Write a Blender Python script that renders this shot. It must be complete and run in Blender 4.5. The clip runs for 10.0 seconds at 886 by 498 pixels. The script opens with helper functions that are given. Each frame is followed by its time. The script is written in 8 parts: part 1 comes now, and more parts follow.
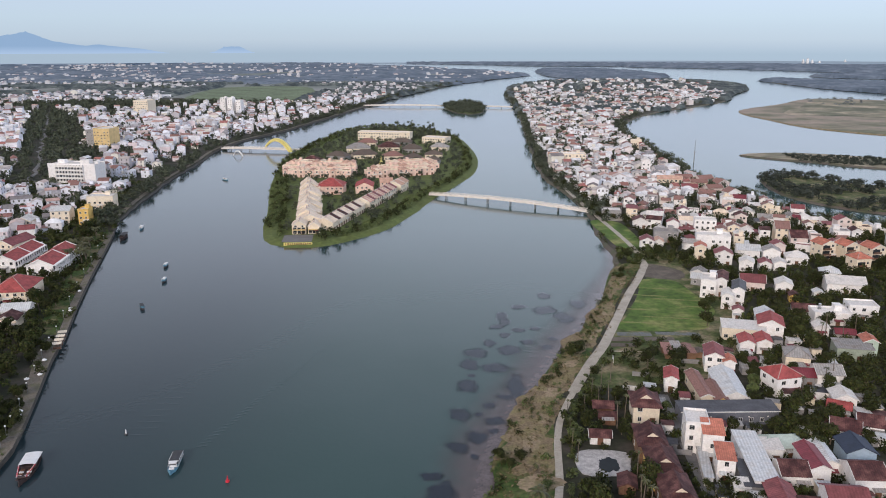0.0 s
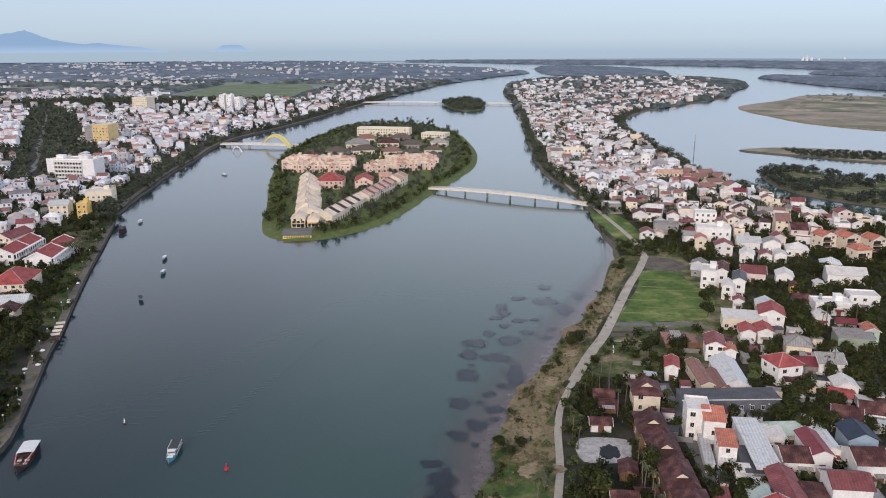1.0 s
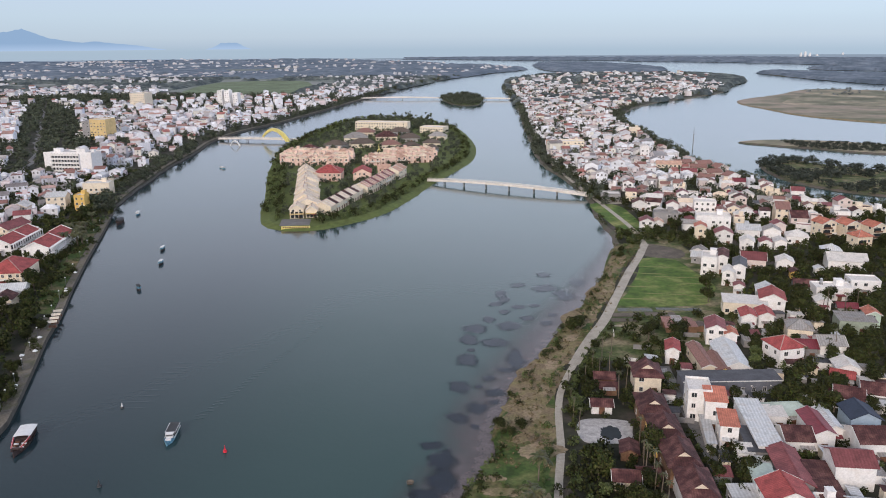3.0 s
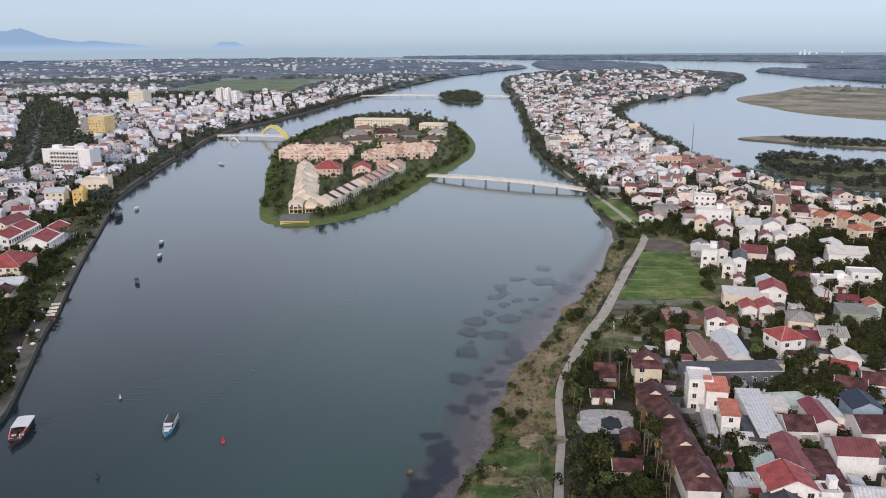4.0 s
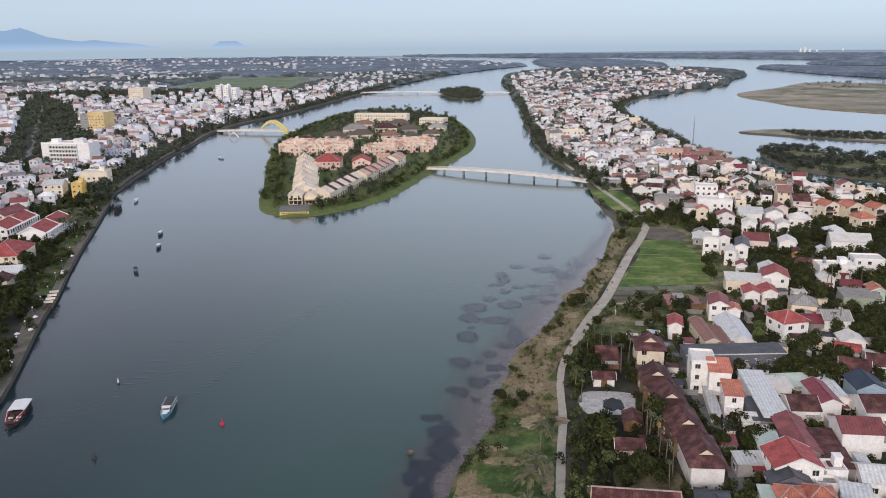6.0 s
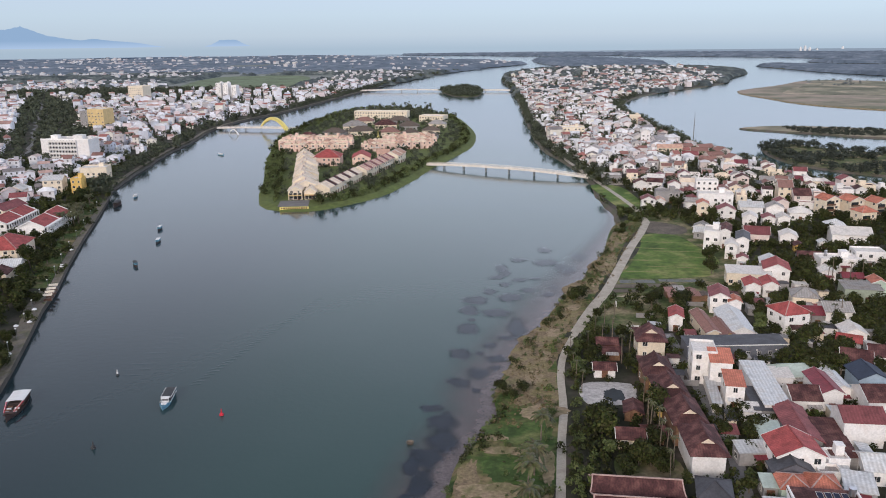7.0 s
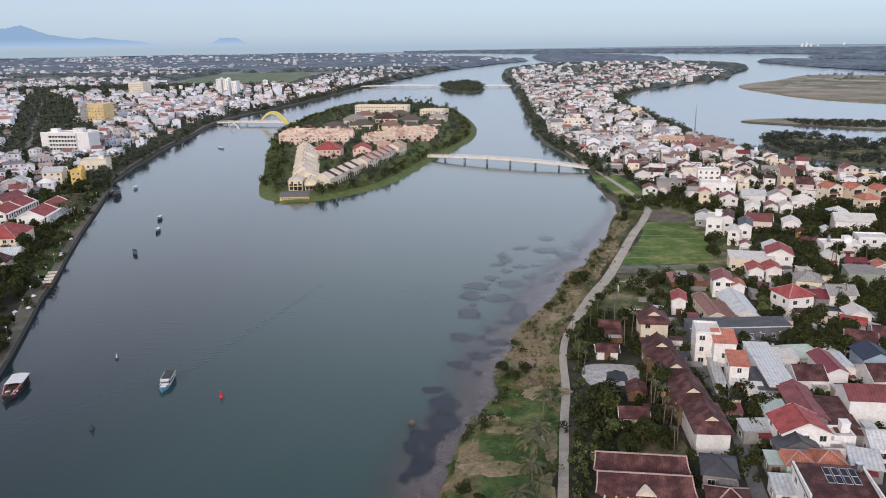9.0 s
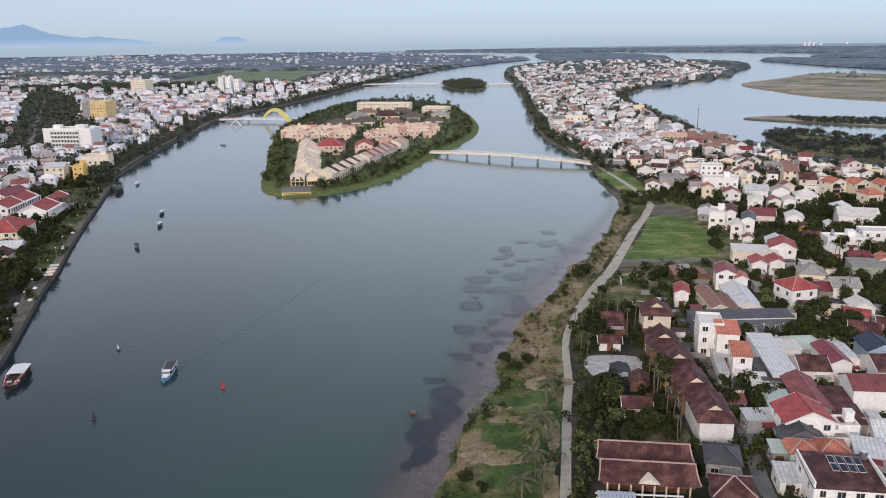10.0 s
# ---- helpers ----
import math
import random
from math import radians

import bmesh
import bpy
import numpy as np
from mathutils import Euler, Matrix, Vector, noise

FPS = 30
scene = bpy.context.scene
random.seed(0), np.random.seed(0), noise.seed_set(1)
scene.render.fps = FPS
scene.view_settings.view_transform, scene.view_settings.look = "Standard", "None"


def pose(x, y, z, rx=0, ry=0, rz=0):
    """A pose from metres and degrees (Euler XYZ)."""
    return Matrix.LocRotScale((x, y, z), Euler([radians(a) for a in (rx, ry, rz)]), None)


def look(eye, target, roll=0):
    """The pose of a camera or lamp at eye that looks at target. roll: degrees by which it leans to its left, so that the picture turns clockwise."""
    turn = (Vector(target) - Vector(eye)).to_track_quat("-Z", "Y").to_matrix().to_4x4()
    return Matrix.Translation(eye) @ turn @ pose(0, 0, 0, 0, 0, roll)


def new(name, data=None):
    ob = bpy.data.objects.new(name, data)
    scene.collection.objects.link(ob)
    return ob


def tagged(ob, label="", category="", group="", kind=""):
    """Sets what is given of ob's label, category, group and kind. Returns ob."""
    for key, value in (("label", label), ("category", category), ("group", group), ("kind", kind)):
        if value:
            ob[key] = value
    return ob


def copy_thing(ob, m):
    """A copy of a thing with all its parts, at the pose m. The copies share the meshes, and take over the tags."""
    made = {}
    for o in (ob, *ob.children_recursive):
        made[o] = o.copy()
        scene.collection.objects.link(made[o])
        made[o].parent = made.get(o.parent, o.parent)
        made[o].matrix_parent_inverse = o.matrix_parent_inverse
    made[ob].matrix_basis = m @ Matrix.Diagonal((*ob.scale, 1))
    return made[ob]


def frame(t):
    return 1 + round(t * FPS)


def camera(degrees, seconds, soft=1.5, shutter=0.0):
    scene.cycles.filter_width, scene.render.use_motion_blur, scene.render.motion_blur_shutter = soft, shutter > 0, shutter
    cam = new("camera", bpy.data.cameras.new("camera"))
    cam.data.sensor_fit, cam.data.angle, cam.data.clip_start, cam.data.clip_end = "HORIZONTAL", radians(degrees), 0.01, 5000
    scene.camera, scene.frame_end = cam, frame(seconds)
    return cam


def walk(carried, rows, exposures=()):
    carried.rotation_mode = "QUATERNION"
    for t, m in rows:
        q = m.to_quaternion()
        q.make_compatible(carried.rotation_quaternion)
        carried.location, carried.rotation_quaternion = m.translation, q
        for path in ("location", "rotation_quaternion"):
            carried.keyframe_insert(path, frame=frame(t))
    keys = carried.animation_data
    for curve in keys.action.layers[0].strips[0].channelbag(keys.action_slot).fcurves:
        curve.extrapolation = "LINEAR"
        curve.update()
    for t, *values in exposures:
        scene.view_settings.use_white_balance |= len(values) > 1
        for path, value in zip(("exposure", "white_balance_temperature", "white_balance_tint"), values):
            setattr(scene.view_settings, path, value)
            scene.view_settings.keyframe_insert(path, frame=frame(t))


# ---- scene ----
cam = camera(60.0, 10.0, 1.0)
PATH = [
    (0, (0.081, -0.861, 117.2), (0.056, 1.071, 116.683), -0.0),
    (0.5, (0.149, -0.754, 114.883), (0.125, 1.177, 114.364), -0.1),
    (1, (0.097, -0.696, 113.564), (0.073, 1.235, 113.044), -0.1),
    (1.5, (0.006, -0.615, 112.151), (-0.017, 1.316, 111.631), -0.2),
    (2, (0.05, -0.55, 110.878), (0.028, 1.381, 110.357), -0.3),
    (2.5, (0.045, -0.565, 109.602), (0.023, 1.366, 109.079), -0.3),
    (4, (0.026, -0.144, 105.407), (0.006, 1.785, 104.881), -0.4),
    (4.5, (0.078, -0.03, 103.798), (0.057, 1.899, 103.272), -0.4),
    (5, (0.081, -0.085, 102.538), (0.06, 1.844, 102.011), -0.4),
    (5.5, (0.143, 0.12, 101.152), (0.122, 2.049, 100.625), -0.5),
    (7, (0.115, 0.393, 97.078), (0.093, 2.321, 96.549), -0.6),
    (7.5, (0.115, 0.264, 95.854), (0.093, 2.192, 95.323), -0.6),
    (8, (0.133, 0.42, 94.573), (0.11, 2.348, 94.041), -0.7),
    (8.5, (-0.009, 0.606, 93.238), (-0.031, 2.534, 92.706), -0.7),
    (9, (0.1, 0.729, 91.947), (0.075, 2.656, 91.414), -0.8),
    (9.5, (-0.053, 0.696, 90.574), (-0.079, 2.623, 90.041), -0.8),
    (10, (-0.016, 0.651, 89.336), (-0.046, 2.578, 88.802), -0.8),
]
walk(cam, [(t, look(eye, target, roll)) for t, eye, target, roll in PATH])

# ---- world and light ----
import mathutils

SUN_ELEVATION, SUN_AZIMUTH = 24.0, 205.0          # degrees; azimuth clockwise from +y
world = bpy.data.worlds.new("world")
scene.world = world
world.use_nodes = True
wn, wl = world.node_tree.nodes, world.node_tree.links
wn.clear()
w_out = wn.new("ShaderNodeOutputWorld")
w_sky = wn.new("ShaderNodeTexSky")
w_sky.sky_type, w_sky.sun_disc = "NISHITA", False
w_sky.sun_elevation, w_sky.sun_rotation = radians(SUN_ELEVATION), radians(SUN_AZIMUTH)
w_sky.dust_density, w_sky.air_density, w_sky.ozone_density = 3.0, 1.2, 1.5
w_bg = wn.new("ShaderNodeBackground")
w_bg.inputs["Strength"].default_value = 0.10
w_haze = wn.new("ShaderNodeBackground")
w_haze.inputs["Strength"].default_value = 1.0
w_co = wn.new("ShaderNodeTexCoord")
w_sep = wn.new("ShaderNodeSeparateXYZ")
w_map = wn.new("ShaderNodeMapRange")
w_map.clamp = True
w_map.inputs["From Min"].default_value, w_map.inputs["From Max"].default_value = -0.05, 0.65
w_ramp = wn.new("ShaderNodeValToRGB")             # hazy air over the sea
stops = [(0.0, (0.46, 0.57, 0.71)), (0.055, (0.47, 0.60, 0.74)), (0.066, (0.54, 0.66, 0.80)), (0.078, (0.60, 0.72, 0.85)), (0.114, (0.64, 0.79, 0.94)), (0.165, (0.65, 0.79, 1.02)), (0.215, (0.86, 0.965, 1.24)), (0.30, (1.06, 1.19, 1.43)), (0.44, (1.18, 1.27, 1.52)), (0.57, (1.05, 1.12, 1.34)), (0.75, (0.72, 0.77, 0.93)), (1.0, (0.47, 0.51, 0.63))]
while len(w_ramp.color_ramp.elements) < len(stops):
    w_ramp.color_ramp.elements.new(0.5)
for el, (pos, col) in zip(w_ramp.color_ramp.elements, stops):
    el.position, el.color = pos, (*col, 1)
w_mix = wn.new("ShaderNodeMixShader")
w_mix.inputs["Fac"].default_value = 0.85
wl.new(w_co.outputs["Generated"], w_sep.inputs[0])
wl.new(w_sep.outputs["Z"], w_map.inputs["Value"])
wl.new(w_map.outputs[0], w_ramp.inputs["Fac"])
w_side = wn.new("ShaderNodeMapRange")             # the sky is brighter to the right, more so higher up
w_side.inputs["From Min"].default_value, w_side.inputs["From Max"].default_value = 0.02, 0.40
w_side.inputs["To Min"].default_value, w_side.inputs["To Max"].default_value = 0.08, 0.60
w_tilt, w_bright = wn.new("ShaderNodeMath"), wn.new("ShaderNodeVectorMath")
w_tilt.operation, w_bright.operation = "MULTIPLY_ADD", "SCALE"
w_tilt.inputs[2].default_value = 1.02
wl.new(w_sep.outputs["Z"], w_side.inputs["Value"])
wl.new(w_sep.outputs["X"], w_tilt.inputs[0])
wl.new(w_side.outputs[0], w_tilt.inputs[1])
wl.new(w_ramp.outputs["Color"], w_bright.inputs[0])
wl.new(w_tilt.outputs[0], w_bright.inputs["Scale"])
wl.new(w_bright.outputs[0], w_haze.inputs["Color"])
wl.new(w_sky.outputs[0], w_bg.inputs["Color"])
wl.new(w_bg.outputs[0], w_mix.inputs[1])
wl.new(w_haze.outputs[0], w_mix.inputs[2])
wl.new(w_mix.outputs[0], w_out.inputs["Surface"])

sun = new("sun", bpy.data.lights.new("sun", "SUN"))
sun.data.energy, sun.data.angle, sun.data.color = 2.0, radians(14), (1.0, 0.86, 0.755)
sa, se = radians(SUN_AZIMUTH), radians(SUN_ELEVATION)
sun.matrix_world = look((300 * math.sin(sa), 300 * math.cos(sa), 300 * math.tan(se)), (0, 0, 0))


# ---- materials ----
def mat(name, color, rough=0.8, var=0.15, scale=0.3, bump=0.0, metal=0.0, island=None, second=None, spread=0.5, obj_var=0.0, spec=0.4, fine=6.0, ribs=0.0):
    """A procedural surface: base colour with two scales of noise. second: a colour that large noise mixes in.
    island: colours picked by mesh island. obj_var: brightness spread from object to object."""
    m = bpy.data.materials.new(name)
    m.use_nodes = True
    n, l = m.node_tree.nodes, m.node_tree.links
    b = n["Principled BSDF"]
    b.inputs["Roughness"].default_value, b.inputs["Metallic"].default_value = rough, metal
    b.inputs["Specular IOR Level"].default_value = spec
    geo = n.new("ShaderNodeNewGeometry")
    big = n.new("ShaderNodeTexNoise")
    big.inputs["Scale"].default_value, big.inputs["Detail"].default_value = scale, 5.0
    small = n.new("ShaderNodeTexNoise")
    small.inputs["Scale"].default_value, small.inputs["Detail"].default_value = scale * fine, 4.0
    l.new(geo.outputs["Position"], big.inputs["Vector"])
    l.new(geo.outputs["Position"], small.inputs["Vector"])
    base = n.new("ShaderNodeRGB")
    base.outputs[0].default_value = (*color, 1)
    out = base.outputs[0]
    if island:
        ramp = n.new("ShaderNodeValToRGB")
        ramp.color_ramp.interpolation = "CONSTANT"
        while len(ramp.color_ramp.elements) < len(island):
            ramp.color_ramp.elements.new(0.5)
        for k, (el, c) in enumerate(zip(ramp.color_ramp.elements, island)):
            el.position, el.color = k / len(island), (*c, 1)
        l.new(geo.outputs["Random Per Island"], ramp.inputs["Fac"])
        out = ramp.outputs["Color"]
    if second:
        mr = n.new("ShaderNodeMapRange")
        mr.inputs["From Min"].default_value, mr.inputs["From Max"].default_value = spread - 0.1, spread + 0.1
        l.new(big.outputs["Fac"], mr.inputs["Value"])
        mx = n.new("ShaderNodeMixRGB")
        mx.inputs["Color2"].default_value = (*second, 1)
        l.new(mr.outputs[0], mx.inputs["Fac"])
        l.new(out, mx.inputs["Color1"])
        out = mx.outputs[0]
    value = None
    for node, amount in ((big, var * 1.4), (small, var)):
        mr = n.new("ShaderNodeMapRange")
        mr.inputs["From Min"].default_value, mr.inputs["From Max"].default_value = 0.3, 0.7
        mr.inputs["To Min"].default_value, mr.inputs["To Max"].default_value = 1 - amount, 1 + amount
        l.new(node.outputs["Fac"], mr.inputs["Value"])
        if value is None:
            value = mr.outputs[0]
        else:
            mul = n.new("ShaderNodeMath")
            mul.operation = "MULTIPLY"
            l.new(value, mul.inputs[0])
            l.new(mr.outputs[0], mul.inputs[1])
            value = mul.outputs[0]
    if obj_var:
        info = n.new("ShaderNodeObjectInfo")
        mr = n.new("ShaderNodeMapRange")
        mr.inputs["To Min"].default_value, mr.inputs["To Max"].default_value = 1 - obj_var, 1 + obj_var
        l.new(info.outputs["Random"], mr.inputs["Value"])
        mul = n.new("ShaderNodeMath")
        mul.operation = "MULTIPLY"
        l.new(value, mul.inputs[0])
        l.new(mr.outputs[0], mul.inputs[1])
        value = mul.outputs[0]
    if ribs:                                       # tile rows or sheet ribs running down the slope
        cross, norm, dot = (n.new("ShaderNodeVectorMath") for _ in range(3))
        cross.operation, norm.operation, dot.operation = "CROSS_PRODUCT", "NORMALIZE", "DOT_PRODUCT"
        cross.inputs[1].default_value = (0.001, 0.0, 1.0)
        l.new(geo.outputs["Normal"], cross.inputs[0])
        l.new(cross.outputs[0], norm.inputs[0])
        l.new(norm.outputs[0], dot.inputs[0])
        l.new(geo.outputs["Position"], dot.inputs[1])
        wave, amp, mr, mul = n.new("ShaderNodeMath"), n.new("ShaderNodeMath"), n.new("ShaderNodeMapRange"), n.new("ShaderNodeMath")
        amp.operation, wave.operation, mul.operation = "MULTIPLY", "SINE", "MULTIPLY"
        amp.inputs[1].default_value = 2 * math.pi / ribs
        mr.inputs["From Min"].default_value, mr.inputs["From Max"].default_value = -1.0, 1.0
        mr.inputs["To Min"].default_value, mr.inputs["To Max"].default_value = 0.87, 1.09
        l.new(dot.outputs["Value"], amp.inputs[0])
        l.new(amp.outputs[0], wave.inputs[0])
        l.new(wave.outputs[0], mr.inputs["Value"])
        l.new(value, mul.inputs[0])
        l.new(mr.outputs[0], mul.inputs[1])
        value = mul.outputs[0]
    hsv = n.new("ShaderNodeHueSaturation")
    l.new(value, hsv.inputs["Value"])
    l.new(out, hsv.inputs["Color"])
    l.new(hsv.outputs[0], b.inputs["Base Color"])
    if bump:
        bp = n.new("ShaderNodeBump")
        bp.inputs["Strength"].default_value, bp.inputs["Distance"].default_value = bump, 0.3
        l.new(small.outputs["Fac"], bp.inputs["Height"])
        l.new(bp.outputs[0], b.inputs["Normal"])
    return m


def water_material():
    m = bpy.data.materials.new("river_water")
    m.use_nodes = True
    n, l = m.node_tree.nodes, m.node_tree.links
    b = n["Principled BSDF"]
    b.inputs["Roughness"].default_value, b.inputs["IOR"].default_value = 0.12, 1.33
    geo = n.new("ShaderNodeNewGeometry")
    big = n.new("ShaderNodeTexNoise")
    big.inputs["Scale"].default_value, big.inputs["Detail"].default_value = 0.008, 4.0
    l.new(geo.outputs["Position"], big.inputs["Vector"])
    ramp = n.new("ShaderNodeValToRGB")
    ramp.color_ramp.elements[0].position, ramp.color_ramp.elements[0].color = 0.35, (0.031, 0.070, 0.064, 1)
    ramp.color_ramp.elements[1].position, ramp.color_ramp.elements[1].color = 0.65, (0.044, 0.081, 0.080, 1)
    l.new(big.outputs["Fac"], ramp.inputs["Fac"])
    sep, deep, mix = n.new("ShaderNodeSeparateXYZ"), n.new("ShaderNodeMapRange"), n.new("ShaderNodeMixRGB")
    deep.inputs["From Min"].default_value, deep.inputs["From Max"].default_value = -115.0, -25.0
    deep.interpolation_type = "SMOOTHSTEP"
    mix.inputs["Color1"].default_value = (0.019, 0.036, 0.043, 1)      # darker base colour towards the left bank
    l.new(geo.outputs["Position"], sep.inputs[0])
    l.new(sep.outputs["X"], deep.inputs["Value"])
    l.new(deep.outputs[0], mix.inputs["Fac"])
    l.new(ramp.outputs[0], mix.inputs["Color2"])
    l.new(mix.outputs[0], b.inputs["Base Color"])
    rip = n.new("ShaderNodeTexNoise")
    rip.inputs["Scale"].default_value, rip.inputs["Detail"].default_value = 0.5, 3.0
    l.new(geo.outputs["Position"], rip.inputs["Vector"])
    bp = n.new("ShaderNodeBump")
    bp.inputs["Strength"].default_value, bp.inputs["Distance"].default_value = 0.12, 0.25
    l.new(rip.outputs["Fac"], bp.inputs["Height"])
    l.new(bp.outputs[0], b.inputs["Normal"])
    return m


M_WATER = water_material()
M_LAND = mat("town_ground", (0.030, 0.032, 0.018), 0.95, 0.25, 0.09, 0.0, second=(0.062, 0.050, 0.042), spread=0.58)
# far fields: the grey veil of distance is put into this colour
M_PLAIN = mat("far_paddy_plain_hazed", (0.15, 0.18, 0.16), 0.95, 0.15, 0.004, 0.0, second=(0.20, 0.21, 0.20), spread=0.52)
M_DRY = mat("dry_grass_and_earth", (0.25, 0.185, 0.115), 0.95, 0.35, 0.25, 0.5, second=(0.15, 0.125, 0.06), spread=0.52)
M_KHAKI = mat("khaki_dry_grass", (0.165, 0.17, 0.11), 0.95, 0.3, 0.013, 0.0, second=(0.30, 0.245, 0.18), spread=0.54)
M_ISLE = mat("island_lawn", (0.125, 0.155, 0.042), 0.95, 0.25, 0.06, 0.0, second=(0.085, 0.112, 0.032), spread=0.5)
M_BANK = mat("bank_grass_and_dirt", (0.052, 0.096, 0.016), 0.95, 0.35, 0.11, 0.6, second=(0.15, 0.112, 0.06), spread=0.54)
M_LAWN = mat("lush_bank_grass", (0.058, 0.104, 0.022), 0.95, 0.3, 0.16, 0.5, second=(0.10, 0.112, 0.040), spread=0.56)
M_PAVE = mat("worn_promenade_paving", (0.215, 0.185, 0.155), 0.9, 0.3, 0.3, 0.2, second=(0.10, 0.095, 0.06), spread=0.52)
M_FIELD = mat("mown_field_grass", (0.085, 0.15, 0.024), 0.95, 0.3, 0.07, 0.5, second=(0.17, 0.175, 0.06), spread=0.56)
M_ROUGH = mat("rough_pasture", (0.075, 0.105, 0.028), 0.95, 0.35, 0.12, 0.5, second=(0.17, 0.14, 0.085), spread=0.53)
M_STREAK = mat("cut_dry_grass", (0.235, 0.215, 0.085), 0.95, 0.25, 0.3, 0.3, second=(0.12, 0.16, 0.04), spread=0.55)
M_PLOT = mat("grey_crop_netting", (0.17, 0.18, 0.185), 0.8, 0.25, 0.4, 0.1, second=(0.10, 0.105, 0.07), spread=0.53)
# paddy green dulled to carry the haze of distance
M_PADDY = mat("far_paddy_hazed", (0.135, 0.175, 0.10), 0.95, 0.2, 0.02, 0.0)
M_POOL = mat("dark_pool_water", (0.012, 0.017, 0.02), 0.3, 0.2, 0.3, spec=0.12)
M_SOIL = mat("tilled_soil", (0.125, 0.104, 0.085), 0.95, 0.2, 0.2, 0.4)
M_SAND = mat("dry_sand", (0.38, 0.285, 0.19), 0.95, 0.25, 0.25, 0.4, second=(0.15, 0.13, 0.065), spread=0.50)
M_PATH = mat("concrete_path", (0.41, 0.37, 0.31), 0.85, 0.12, 0.3, 0.1)
M_ASPHALT = mat("lane_concrete", (0.17, 0.165, 0.165), 0.9, 0.15, 0.2, 0.1)
M_STONE = mat("quay_stone", (0.085, 0.077, 0.067), 0.9, 0.25, 0.4, 0.4)


def thin_water(name, color, lo, hi, most, wobble, rough, spec):
    """Something just under the surface, thinning out over a patch: the patch's first UV runs from 0 (full) to 1 (gone)."""
    m = mat(name, color, rough, 0.2, 0.25, 0.0, spec=spec)
    n, l = m.node_tree.nodes, m.node_tree.links
    uv, sep, geo, no = (n.new(k) for k in ("ShaderNodeUVMap", "ShaderNodeSeparateXYZ", "ShaderNodeNewGeometry", "ShaderNodeTexNoise"))
    no.inputs["Scale"].default_value, no.inputs["Detail"].default_value = 0.35, 3.0
    mul, add, mr = n.new("ShaderNodeMath"), n.new("ShaderNodeMath"), n.new("ShaderNodeMapRange")
    mul.operation, mul.inputs[1].default_value = "MULTIPLY_ADD", wobble
    mul.inputs[2].default_value = -0.5 * wobble
    mr.interpolation_type = "SMOOTHSTEP"
    mr.inputs["From Min"].default_value, mr.inputs["From Max"].default_value = lo, hi
    mr.inputs["To Min"].default_value, mr.inputs["To Max"].default_value = most, 0.0
    l.new(uv.outputs[0], sep.inputs[0])
    l.new(geo.outputs["Position"], no.inputs["Vector"])
    l.new(no.outputs["Fac"], mul.inputs[0])
    l.new(sep.outputs["X"], add.inputs[0])
    l.new(mul.outputs[0], add.inputs[1])
    l.new(add.outputs[0], mr.inputs["Value"])
    l.new(mr.outputs[0], n["Principled BSDF"].inputs["Alpha"])
    return m


M_WEED = thin_water("water_weed", (0.015, 0.024, 0.038), 0.45, 0.92, 0.86, 0.7, 0.15, 0.30)
M_SHALLOW = thin_water("muddy_shallows", (0.150, 0.122, 0.124), 0.06, 1.0, 0.88, 0.25, 0.14, 0.32)
WALLS = {
    "white": mat("white_render", (0.82, 0.80, 0.79), 0.8, 0.10, 0.35, 0.05, obj_var=0.10, second=(0.64, 0.60, 0.57), spread=0.62),
    "cream": mat("cream_render", (0.79, 0.69, 0.55), 0.8, 0.10, 0.35, 0.05, obj_var=0.10, second=(0.60, 0.52, 0.42), spread=0.62),
    "ochre": mat("pale_ochre_render", (0.66, 0.49, 0.24), 0.8, 0.1, 0.25, 0.05),
    "tan": mat("tan_render", (0.66, 0.51, 0.38), 0.8, 0.12, 0.3, 0.05, obj_var=0.08),
    "pink": mat("pink_render", (0.74, 0.63, 0.59), 0.8, 0.08, 0.25, 0.05, obj_var=0.08),
    "yellow": mat("ochre_yellow_render", (0.72, 0.48, 0.15), 0.8, 0.1, 0.25, 0.05, obj_var=0.08),
    "green": mat("pale_green_render", (0.46, 0.56, 0.47), 0.8, 0.08, 0.25, 0.05, obj_var=0.08),
    "blue": mat("pale_blue_render", (0.38, 0.48, 0.58), 0.8, 0.08, 0.25, 0.05, obj_var=0.08),
    "grey": mat("grey_render", (0.29, 0.28, 0.28), 0.85, 0.12, 0.25, 0.05, obj_var=0.1),
    "salmon": mat("salmon_render", (0.76, 0.56, 0.47), 0.8, 0.1, 0.25, 0.05, obj_var=0.10),
    "timber": mat("dark_timber_boards", (0.20, 0.115, 0.07), 0.8, 0.2, 0.4, 0.2),
    "sage": mat("sage_green_render", (0.36, 0.41, 0.33), 0.85, 0.14, 0.25, 0.05, second=(0.27, 0.28, 0.23), spread=0.56),
    "slate": mat("slate_grey_cladding", (0.135, 0.142, 0.170), 0.7, 0.15, 0.25, 0.05),
}
